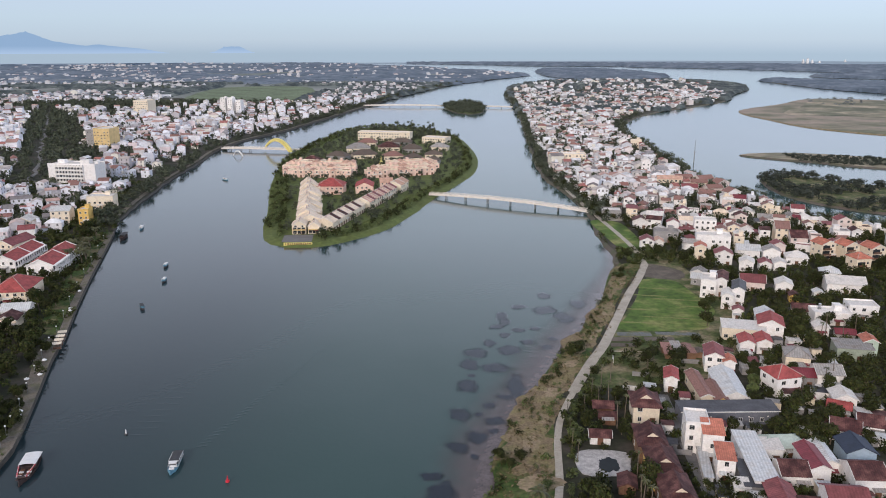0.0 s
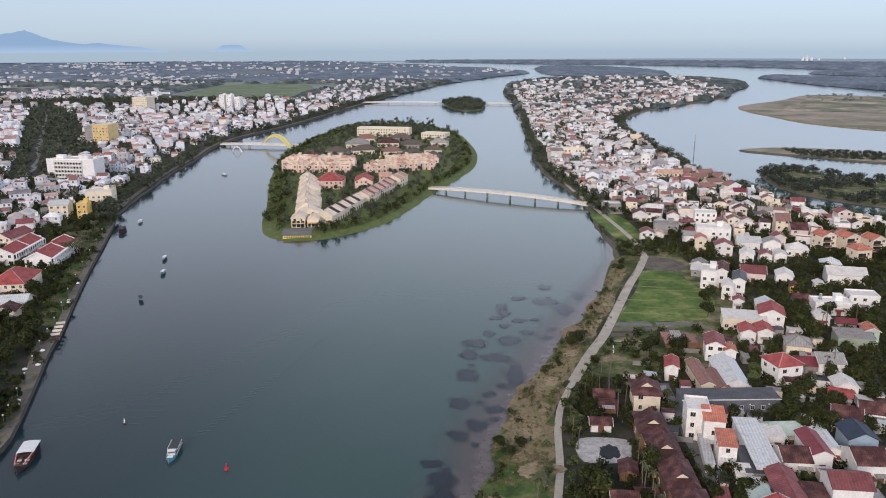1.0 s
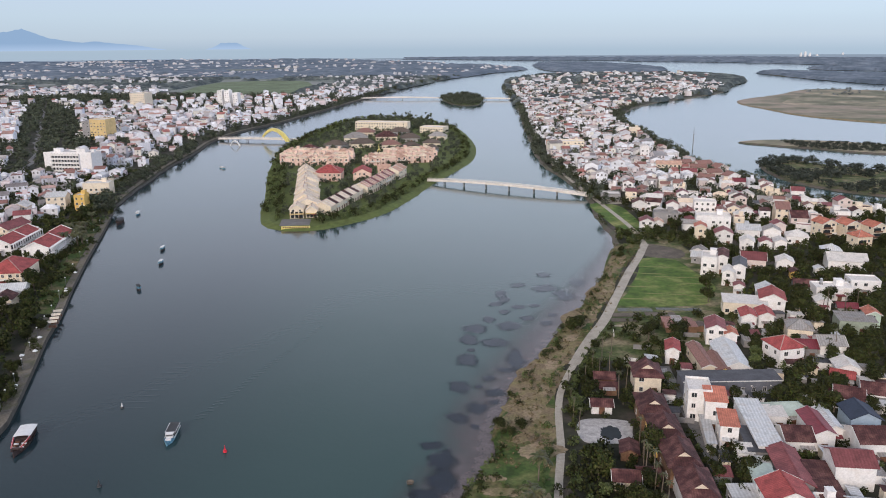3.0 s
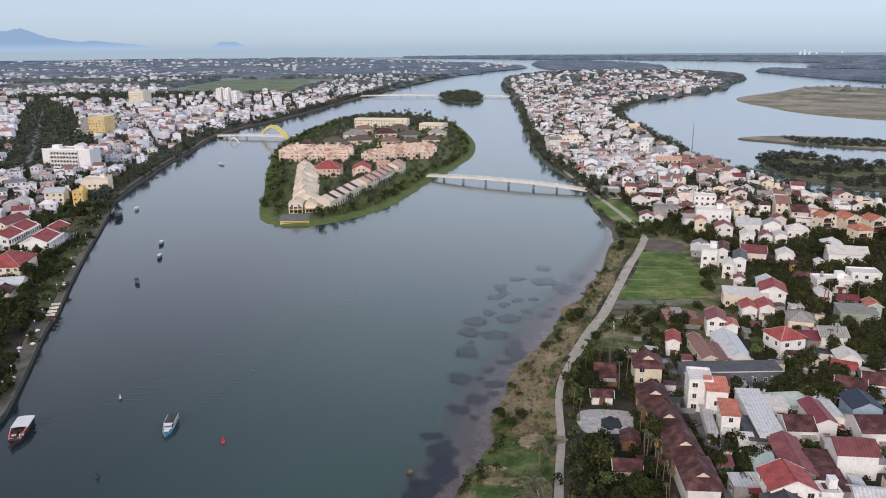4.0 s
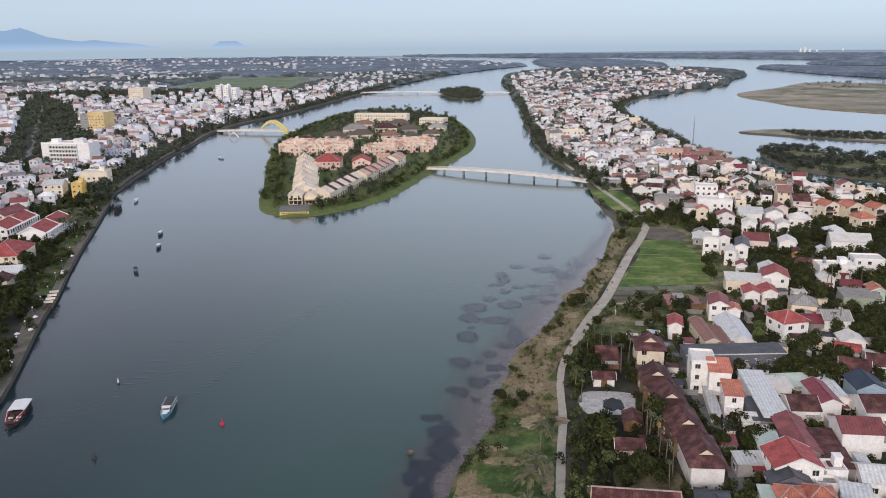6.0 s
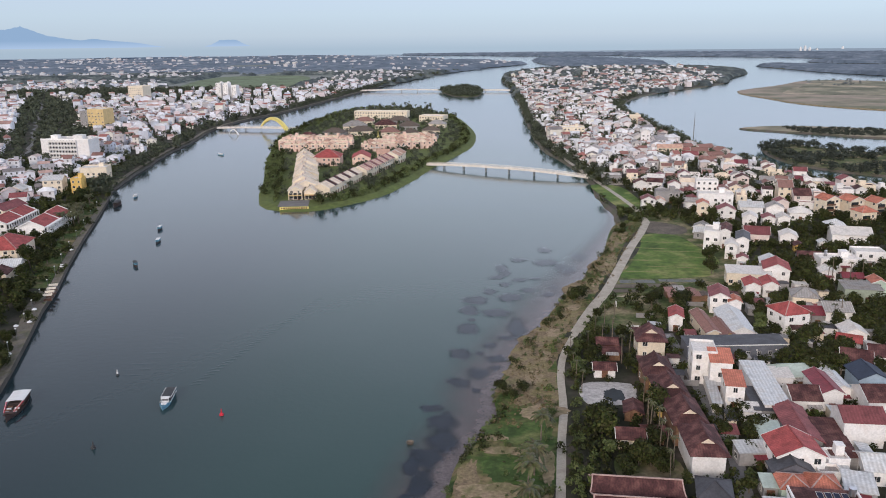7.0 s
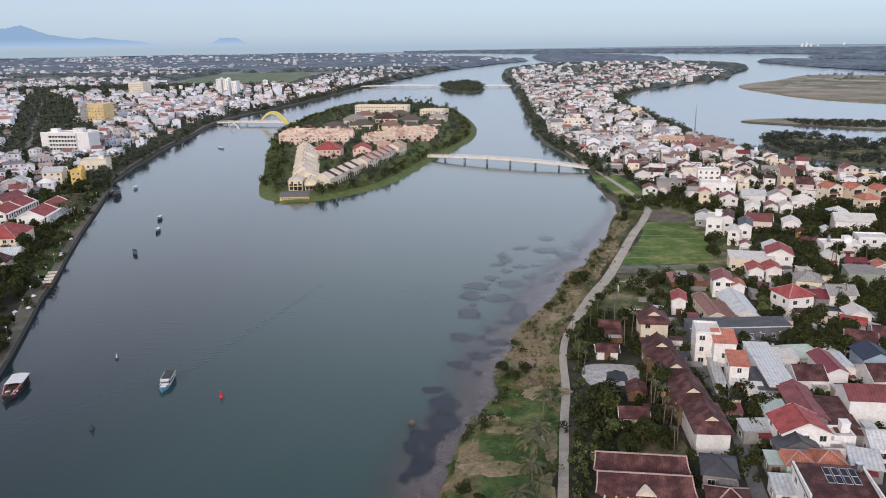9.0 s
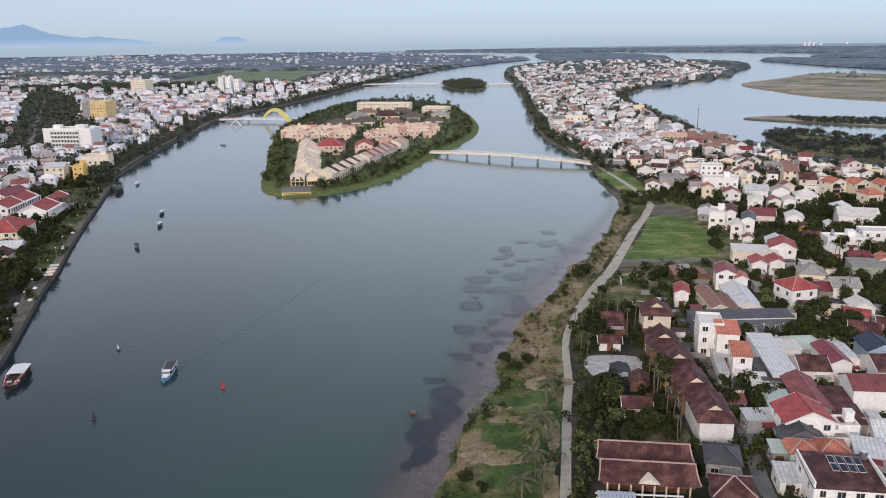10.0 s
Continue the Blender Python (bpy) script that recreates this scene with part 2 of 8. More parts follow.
ROOFS = {
    "red": mat("red_clay_tiles", (0.33, 0.07, 0.066), 0.75, 0.22, 0.5, 0.4, obj_var=0.15, ribs=0.6),
    "maroon": mat("maroon_metal_roof", (0.195, 0.036, 0.048), 0.55, 0.18, 0.4, 0.1, obj_var=0.12, ribs=0.8),
    "orange": mat("orange_clay_tiles", (0.47, 0.165, 0.11), 0.75, 0.2, 0.5, 0.4, obj_var=0.1, ribs=0.6),
    "dusty": mat("dusty_rose_metal", (0.215, 0.066, 0.069), 0.7, 0.2, 0.4, 0.1, obj_var=0.12, ribs=0.8),
    "brown": mat("weathered_brown_tiles", (0.080, 0.030, 0.030), 0.85, 0.28, 0.4, 0.5, obj_var=0.18, ribs=0.6, second=(0.125, 0.056, 0.05), spread=0.55),
    "tan": mat("pinkish_tan_tiles", (0.52, 0.33, 0.25), 0.85, 0.15, 0.4, 0.4, obj_var=0.12),
    "shell": mat("cream_shell_roof", (0.74, 0.61, 0.48), 0.8, 0.12, 0.3, 0.2, obj_var=0.08),
    "silver": mat("silver_metal_sheet", (0.56, 0.57, 0.58), 0.55, 0.16, 0.3, 0.1, obj_var=0.15, ribs=0.9, second=(0.40, 0.38, 0.36), spread=0.6),
    "grey": mat("grey_cement_sheet", (0.34, 0.325, 0.315), 0.85, 0.22, 0.3, 0.2, obj_var=0.2, ribs=0.9, second=(0.19, 0.16, 0.14), spread=0.57),
    "umber": mat("old_umber_shingles", (0.135, 0.105, 0.088), 0.9, 0.25, 0.3, 0.4, obj_var=0.2, second=(0.085, 0.07, 0.06), spread=0.55),
    "clay": mat("faded_clay_tiles", (0.30, 0.165, 0.14), 0.85, 0.25, 0.4, 0.4, obj_var=0.15, ribs=0.6, second=(0.20, 0.105, 0.09), spread=0.55),
    "dark": mat("dark_slate_roof", (0.065, 0.065, 0.075), 0.6, 0.2, 0.3, 0.2, obj_var=0.15),
    "green": mat("pale_green_metal", (0.40, 0.47, 0.43), 0.6, 0.12, 0.3, 0.1),
    "navy": mat("navy_metal_roof", (0.034, 0.046, 0.076), 0.7, 0.12, 0.3, 0.1),
    "white": mat("white_flat_roof", (0.70, 0.67, 0.64), 0.8, 0.18, 0.3, 0.1, obj_var=0.15, second=(0.50, 0.46, 0.43), spread=0.58),
}
M_GLASS = mat("dark_window_glass", (0.03, 0.035, 0.04), 0.12, 0.1, 0.5, spec=0.6)
# window glass greyed so that distant windows stand out less
M_GREYGLASS = mat("grey_window_glass", (0.15, 0.145, 0.15), 0.5, 0.2, 0.5)
M_FRAME = mat("white_window_frame", (0.7, 0.68, 0.65), 0.6, 0.06, 1.0)
M_WOOD = mat("brown_door_wood", (0.16, 0.08, 0.05), 0.6, 0.2, 1.0, 0.2)
M_STEEL = mat("stainless_steel", (0.6, 0.6, 0.62), 0.3, 0.05, 1.0, metal=1.0)
M_SOLAR = mat("solar_cell", (0.016, 0.02, 0.045), 0.35, 0.1, 1.0, spec=0.15)
M_TRUNK = mat("bark", (0.16, 0.13, 0.10), 0.95, 0.25, 1.0, 0.5)
M_LEAF = mat("broad_leaves", (0.05, 0.07, 0.02), 0.8, 0.3, 0.12, obj_var=0.3, spec=0.2,
             island=[(0.018, 0.026, 0.008), (0.028, 0.036, 0.010), (0.046, 0.052, 0.015), (0.028, 0.027, 0.011), (0.058, 0.060, 0.019), (0.036, 0.050, 0.010)])
M_LIGHTLEAF = mat("bright_leaves", (0.09, 0.12, 0.03), 0.65, 0.25, 0.15, obj_var=0.2,
                  island=[(0.068, 0.094, 0.024), (0.094, 0.122, 0.034), (0.125, 0.145, 0.05), (0.050, 0.074, 0.02)])
M_PALM = mat("palm_fronds", (0.07, 0.085, 0.03), 0.6, 0.25, 0.3, obj_var=0.2,
             island=[(0.050, 0.062, 0.022), (0.074, 0.084, 0.030), (0.10, 0.096, 0.042), (0.088, 0.074, 0.036)])
# paler, greyer leaf green: middle-distance haze put into the colour
M_MIDLEAF = mat("town_leaves_hazed", (0.06, 0.07, 0.05), 0.85, 0.25, 0.05, spec=0.2,
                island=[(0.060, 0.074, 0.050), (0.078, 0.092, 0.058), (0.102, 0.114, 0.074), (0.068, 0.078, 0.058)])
# leaf colour takes in the marsh's shade and bluish smoke
M_SHADELEAF = mat("shaded_marsh_leaves", (0.03, 0.04, 0.03), 0.85, 0.25, 0.08, spec=0.15, island=[(0.036, 0.046, 0.038), (0.048, 0.058, 0.046), (0.064, 0.072, 0.056), (0.050, 0.058, 0.050)])
# far leaves paled and blued: distance haze put into the colour
M_HAZELEAF = mat("far_woods", (0.06, 0.075, 0.05), 0.9, 0.2, 0.02, spec=0.1,
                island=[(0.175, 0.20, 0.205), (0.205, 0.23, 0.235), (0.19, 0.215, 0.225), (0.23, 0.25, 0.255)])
M_FARWALL = mat("town_walls", (0.7, 0.68, 0.66), 0.85, 0.1, 0.1,
                island=[(0.74, 0.76, 0.80), (0.78, 0.79, 0.83), (0.64, 0.63, 0.63), (0.70, 0.65, 0.65), (0.71, 0.68, 0.61), (0.54, 0.55, 0.59), (0.80, 0.81, 0.85), (0.44, 0.42, 0.42), (0.77, 0.78, 0.80), (0.64, 0.56, 0.54)])
# town whites with the bluish cast of distance put into them
M_COOLWALL = mat("left_town_walls_hazed", (0.7, 0.7, 0.72), 0.85, 0.1, 0.1,
                 island=[(0.76, 0.77, 0.83), (0.79, 0.80, 0.86), (0.66, 0.65, 0.67), (0.71, 0.62, 0.64), (0.73, 0.70, 0.64), (0.57, 0.59, 0.66), (0.80, 0.81, 0.87), (0.75, 0.76, 0.82), (0.46, 0.44, 0.47)])
M_FARROOF = mat("town_roofs", (0.4, 0.35, 0.33), 0.8, 0.15, 0.1,
                island=[(0.59, 0.59, 0.61), (0.28, 0.14, 0.12), (0.70, 0.70, 0.72), (0.44, 0.40, 0.38), (0.24, 0.13, 0.11), (0.65, 0.65, 0.67), (0.48, 0.32, 0.28), (0.36, 0.22, 0.19), (0.22, 0.20, 0.20), (0.69, 0.68, 0.69), (0.36, 0.15, 0.13), (0.52, 0.42, 0.39), (0.30, 0.29, 0.30)])
M_YELLOW = mat("yellow_painted_steel", (0.70, 0.60, 0.20), 0.5, 0.1, 0.5)
M_BRIDGE = mat("cream_bridge_concrete", (0.74, 0.68, 0.62), 0.8, 0.1, 0.3, 0.1)
M_PIER = mat("grey_pier_concrete", (0.22, 0.22, 0.22), 0.85, 0.2, 0.4, 0.2)
M_BLUE = mat("blue_boat_paint", (0.14, 0.30, 0.40), 0.5, 0.15, 1.0)
M_HULL = mat("dark_boat_wood", (0.055, 0.036, 0.034), 0.6, 0.2, 1.0)
M_CANVAS = mat("white_canvas", (0.72, 0.72, 0.72), 0.8, 0.06, 1.0)
M_CANOPY = mat("dark_canopy", (0.05, 0.052, 0.056), 0.7, 0.15, 1.0)
M_RED = mat("red_buoy_paint", (0.55, 0.03, 0.05), 0.5, 0.1, 1.0)
M_BAR = mat("sandbar", (0.36, 0.29, 0.23), 0.95, 0.15, 0.012, 0.0, second=(0.13, 0.135, 0.085), spread=0.5)
M_MUD = mat("shore_mud", (0.135, 0.112, 0.095), 0.8, 0.15, 0.1, 0.1, second=(0.075, 0.08, 0.045), spread=0.52)
# these woods carry still thicker haze, painted into the leaf colours
M_HAZEWOOD = mat("distant_woods_hazed", (0.15, 0.19, 0.22), 1.0, 0.15, 0.02, spec=0.1,
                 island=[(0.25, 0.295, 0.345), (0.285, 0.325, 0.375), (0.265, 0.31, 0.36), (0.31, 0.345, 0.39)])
# greyer, bluer copies of the town walls and roofs: painted haze
M_HAZEWALL = mat("distant_walls_hazed", (0.6, 0.6, 0.62), 0.9, 0.08, 0.05,
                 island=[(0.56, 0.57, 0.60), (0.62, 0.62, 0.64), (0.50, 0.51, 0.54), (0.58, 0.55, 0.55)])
M_HAZEROOF = mat("distant_roofs_hazed", (0.4, 0.4, 0.42), 0.9, 0.08, 0.05,
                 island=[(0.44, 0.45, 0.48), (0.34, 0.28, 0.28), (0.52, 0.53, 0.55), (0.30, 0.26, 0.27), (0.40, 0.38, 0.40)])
# tree-top sheets with aerial haze mixed into their base colours
M_FARCANOPY = mat("far_tree_canopy_hazed", (0.080, 0.099, 0.105), 0.95, 0.3, 0.03, 0.0, spec=0.1, second=(0.13, 0.145, 0.135), spread=0.55)
M_HAZECANOPY = mat("distant_tree_canopy_hazed", (0.130, 0.165, 0.210), 0.95, 0.15, 0.012, 0.0, spec=0.1, second=(0.165, 0.195, 0.235), spread=0.55)
M_RIDGE = mat("plastered_ridge", (0.44, 0.31, 0.28), 0.85, 0.15, 0.5)


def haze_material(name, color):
    """Plain glow that stands in for land lost in haze."""
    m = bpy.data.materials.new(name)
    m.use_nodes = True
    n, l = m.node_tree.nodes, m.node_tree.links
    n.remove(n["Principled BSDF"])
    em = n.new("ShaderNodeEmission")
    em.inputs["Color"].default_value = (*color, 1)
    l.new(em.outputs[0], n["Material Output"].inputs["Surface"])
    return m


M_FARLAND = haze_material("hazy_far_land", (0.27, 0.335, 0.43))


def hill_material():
    """Plain glow of far hills, haze put into their blue, fading to the sea haze at their foot."""
    m = bpy.data.materials.new("far_hills_haze_glow")
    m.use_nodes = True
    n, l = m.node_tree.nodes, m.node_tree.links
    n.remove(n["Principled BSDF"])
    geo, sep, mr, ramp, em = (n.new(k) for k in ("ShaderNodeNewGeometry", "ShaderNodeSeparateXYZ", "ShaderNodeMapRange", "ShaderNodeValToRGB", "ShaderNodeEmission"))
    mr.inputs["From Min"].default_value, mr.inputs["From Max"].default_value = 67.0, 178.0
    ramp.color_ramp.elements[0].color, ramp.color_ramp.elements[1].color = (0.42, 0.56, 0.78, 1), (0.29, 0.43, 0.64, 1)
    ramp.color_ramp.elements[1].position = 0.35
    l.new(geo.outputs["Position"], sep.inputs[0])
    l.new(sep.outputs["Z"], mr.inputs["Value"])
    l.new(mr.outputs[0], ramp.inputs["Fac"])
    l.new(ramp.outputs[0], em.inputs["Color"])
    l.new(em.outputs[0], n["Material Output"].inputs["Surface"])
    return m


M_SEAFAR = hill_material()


# ---- mesh tools ----
class Build:
    """Collects vertices and faces of one mesh; material slots by number."""

    def __init__(self):
        self.v, self.f, self.m = [], [], []

    def add(self, verts, faces, slot=0):
        k = len(self.v)
        self.v.extend(verts)
        self.f.extend([tuple(i + k for i in face) for face in faces])
        self.m.extend([slot] * len(faces))
        return self

    def box(self, x, y, z, w, d, h, slot=0, yaw=0.0, taper=1.0):
        """A box whose base is centred on (x, y, z)."""
        c, s = math.cos(radians(yaw)), math.sin(radians(yaw))
        pts = []
        for k, top in ((1.0, z), (taper, z + h)):
            for a, b in ((-1, -1), (1, -1), (1, 1), (-1, 1)):
                u, q = a * w / 2 * k, b * d / 2 * k
                pts.append((x + u * c - q * s, y + u * s + q * c, top))
        return self.add(pts, [(3, 2, 1, 0), (4, 5, 6, 7), (0, 1, 5, 4), (1, 2, 6, 5), (2, 3, 7, 6), (3, 0, 4, 7)], slot)

    def tube(self, x, y, z, r, h, n=8, slot=0, top=None, lean=(0, 0)):
        top = r if top is None else top
        pts = [(x + r * math.cos(2 * math.pi * i / n), y + r * math.sin(2 * math.pi * i / n), z) for i in range(n)]
        pts += [(x + lean[0] + top * math.cos(2 * math.pi * i / n), y + lean[1] + top * math.sin(2 * math.pi * i / n), z + h) for i in range(n)]
        faces = [(i, (i + 1) % n, n + (i + 1) % n, n + i) for i in range(n)] + [tuple(range(n - 1, -1, -1)), tuple(range(n, 2 * n))]
        return self.add(pts, faces, slot)

    def slab(self, quad, thick, slot=0):
        """A sheet of that thickness under four (or three) corners given counter-clockwise from above."""
        n = len(quad)
        low = [(p[0], p[1], p[2] - thick) for p in quad]
        return self.add(list(quad) + low, [tuple(range(n)), tuple(range(2 * n - 1, n - 1, -1))] + [(i, n + i, n + (i + 1) % n, (i + 1) % n) for i in range(n)], slot)

    def mesh(self, name, mats):
        me = bpy.data.meshes.new(name)
        me.from_pydata(self.v, [], self.f)
        for mm in mats:
            me.materials.append(mm)
        if len(mats) > 1:
            me.polygons.foreach_set("material_index", self.m)
        me.update()
        return me


def part(name, b, mats, parent=None, label="", at=None):
    """Links a Build (or a mesh) as one object, under a thing or a part when one is given."""
    me = b.mesh(name, mats if isinstance(mats, (list, tuple)) else [mats]) if isinstance(b, Build) else b
    ob = new(name, me)
    if parent is not None:
        ob.parent = parent
    if at is not None:
        ob.matrix_basis = at
    if label:
        ob["label"] = label
    return ob


def spline(points, step=8.0, closed=True, rough=0.0, seed=0):
    """A smooth line through a few control points, with an uneven edge."""
    pts = [Vector((p[0], p[1])) for p in points]
    n, out = len(pts), []
    for i in range(n if closed else n - 1):
        p0, p1, p2, p3 = (pts[(i + k) % n] if closed else pts[min(max(i + k, 0), n - 1)] for k in (-1, 0, 1, 2))
        count = max(1, min(40, int((p2 - p1).length / step)))
        for k in range(count):
            t = k / count
            q = 0.5 * ((2 * p1) + (p2 - p0) * t + (2 * p0 - 5 * p1 + 4 * p2 - p3) * t * t + (3 * p1 - p0 - 3 * p2 + p3) * t ** 3)
            if rough:
                q = q + Vector((noise.noise((q.x * 0.06, q.y * 0.06, seed)), noise.noise((q.x * 0.06, q.y * 0.06, seed + 9)))) * rough
            out.append((q.x, q.y))
    if not closed:
        out.append((pts[-1].x, pts[-1].y))
    return out


def area_of(pts):
    return 0.5 * sum(a[0] * b[1] - b[0] * a[1] for a, b in zip(pts, pts[1:] + pts[:1]))


def inset(pts, dist):
    """The outline moved inwards (counter-clockwise outlines)."""
    out, n = [], len(pts)
    for i in range(n):
        a, b = Vector(pts[i - 1]), Vector(pts[(i + 1) % n])
        d = (b - a).normalized() if (b - a).length > 1e-6 else Vector((1, 0))
        out.append((pts[i][0] - d.y * dist, pts[i][1] + d.x * dist))
    return out


def plate(name, pts, z, bank, low, material, label, category, kind="structure", bank_material=None):
    """Land with a sloping bank: the outline lies at height low, the top, bank metres further in, at z."""
    if area_of(pts) < 0:
        pts = pts[::-1]
    top = inset(pts, bank)
    n = len(pts)
    b = Build()
    b.add([(x, y, low) for x, y in pts] + [(x, y, z) for x, y in top], [(i, (i + 1) % n, n + (i + 1) % n, n + i) for i in range(n)], 1)
    tris = mathutils.geometry.tessellate_polygon([[Vector((x, y, 0)) for x, y in top]])
    faces = []
    for t in tris:
        a, c, d = (top[i] for i in t)
        faces.append(tuple(t) if (c[0] - a[0]) * (d[1] - a[1]) - (c[1] - a[1]) * (d[0] - a[0]) > 0 else tuple(t)[::-1])
    b.add([(x, y, z) for x, y in top], faces, 0)
    ob = part(name, b, [material, bank_material or material])
    return tagged(ob, label, category, kind=kind)


def inside(px, py, poly):
    """Which of the points lie inside the outline."""
    poly = np.asarray(poly)
    x0, y0 = poly[:, 0], poly[:, 1]
    x1, y1 = np.roll(x0, -1), np.roll(y0, -1)
    hit = np.zeros(len(px), bool)
    for a, b, c, d in zip(x0, y0, x1, y1):
        if b != d:
            cross = (b > py) != (d > py)
            hit ^= cross & (px < (c - a) * (py - b) / (d - b) + a)
    return hit


def away(px, py, line):
    """Distance of points to the corners of a line."""
    line = np.asarray(line)
    return np.sqrt(np.min((px[:, None] - line[None, :, 0]) ** 2 + (py[:, None] - line[None, :, 1]) ** 2, axis=1)) if len(px) else np.zeros(0)


def ribbon(name, line, width, z, thick, material, label, category, kind="structure"):
    """A road or path of even width along a line."""
    b, n = Build(), len(line)
    left, right = [], []
    for i, p in enumerate(line):
        a, c = Vector(line[max(i - 1, 0)]), Vector(line[min(i + 1, n - 1)])
        d = (c - a).normalized()
        w = width * (1 + 0.08 * noise.noise((p[0] * 0.1, p[1] * 0.1, 3)))
        left.append((p[0] - d.y * w / 2, p[1] + d.x * w / 2))
        right.append((p[0] + d.y * w / 2, p[1] - d.x * w / 2))
    for i in range(n - 1):
        b.slab([(*right[i], z), (*right[i + 1], z), (*left[i + 1], z), (*left[i], z)], thick)
    return tagged(part(name, b, material), label, category, kind=kind)


def blob(cx, cy, rx, ry, z, thick, seed, rough=0.35, n=36, yaw=0.0, fine=0.5):
    """An irregular flat patch."""
    b, pts = Build(), []
    for i in range(n):
        a = 2 * math.pi * i / n
        r = 1 + rough * noise.noise((math.cos(a) * 1.4 + seed, math.sin(a) * 1.4, seed * 0.7)) + fine * rough * noise.noise((math.cos(a) * 4 + seed, math.sin(a) * 4, 2))
        u, v = rx * r * math.cos(a), ry * r * math.sin(a)
        c, s = math.cos(radians(yaw)), math.sin(radians(yaw))
        pts.append((cx + u * c - v * s, cy + u * s + v * c))
    low = [(cx + (x - cx) * 1.04, cy + (y - cy) * 1.04, z - thick) for x, y in pts]
    b.add([(cx, cy, z)] + [(x, y, z) for x, y in pts] + low,
          [(0, 1 + i, 1 + (i + 1) % n) for i in range(n)] + [(1 + i, 1 + n + i, 1 + n + (i + 1) % n, 1 + (i + 1) % n) for i in range(n)])
    return b


# ---- the river, its banks and islands ----
LAND_Z = 1.6
b = Build()
ring = [(4960 * math.cos(2 * math.pi * i / 96), 4960 * math.sin(2 * math.pi * i / 96), 0.0) for i in range(96)]
b.add([(0, 0, 0.0)] + ring, [(0, 1 + i, 1 + (i + 1) % 96) for i in range(96)])
tagged(part("water", b, M_WATER), "calm grey-green river water widening to the sea", "water", kind="structure")
b = Build()
b.box(0, 0, -30, 9900, 9900, 20)
tagged(part("ground", b, M_SOIL), "dark river bed under the water", "ground", kind="structure")

RIGHT_NEAR = [(-30, -350), (-14, 0), (-9, 100), (-4, 136), (-1, 151), (3, 165), (12, 185), (12, 199), (21, 226), (30, 247), (41, 275), (57, 309), (72, 350),
              (88, 402), (90, 472), (95, 535), (86, 631), (80, 693), (84, 820), (98, 1093), (110, 1340), (118, 1600), (118, 1800)]
RIGHT_FAR = [(140, 2050), (190, 2300), (300, 2480), (450, 2560), (640, 2600), (760, 2560), (830, 2350), (790, 2100), (671, 1869), (579, 1655), (492, 1527),
             (379, 1392), (299, 1262), (258, 1150), (238, 1053), (234, 969), (231, 865), (229, 771), (224, 699), (236, 618), (246, 551), (275, 500), (350, 462), (520, 430), (600, -350)]
ISLAND = [(-118, 457), (-126, 490), (-136, 545), (-153, 625), (-165, 696), (-176, 794), (-171, 896), (-155, 1020), (-140, 1090), (-86, 1125), (-24, 1060), (10, 985),
          (26, 835), (26, 754), (19, 698), (4, 644), (-14, 584), (-25, 538), (-38, 494), (-53, 465), (-68, 448), (-83, 438), (-100, 438), (-111, 445)]
LEFT_QUAY = [(-118, 100), (-130, 201), (-134, 214), (-142, 238), (-152, 267), (-159, 292), (-172, 330), (-186, 374), (-200, 421), (-215, 470)]
LEFT_SHORE = [(-226, 500), (-232, 540), (-238, 578), (-250, 673), (-256, 769), (-265, 858), (-258, 950), (-231, 1060), (-209, 1194), (-181, 1381), (-157, 1541),
              (-127, 1742), (-61, 2057), (30, 2400), (150, 2700), (270, 2980), (230, 3250), (100, 3500), (-120, 3900), (-500, 4400), (-760, 4700)]
right_line = spline(RIGHT_NEAR + RIGHT_FAR, 9, True, 2.5, 1)
island_line = spline(ISLAND, 8, True, 1.0, 2)
left_line = LEFT_QUAY + spline(LEFT_SHORE, 12, False, 2.5, 3)
left_poly = left_line + [(-1400, 4650), (-2200, 4350), (-2900, 3900), (-3400, 3300), (-2600, 1200), (-1200, -350), (-118, -350)]
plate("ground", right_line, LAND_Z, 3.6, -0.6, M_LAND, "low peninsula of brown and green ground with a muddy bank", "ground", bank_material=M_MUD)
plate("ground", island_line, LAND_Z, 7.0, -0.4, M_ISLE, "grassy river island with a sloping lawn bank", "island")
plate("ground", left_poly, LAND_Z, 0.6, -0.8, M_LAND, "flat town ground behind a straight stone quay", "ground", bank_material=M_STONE)
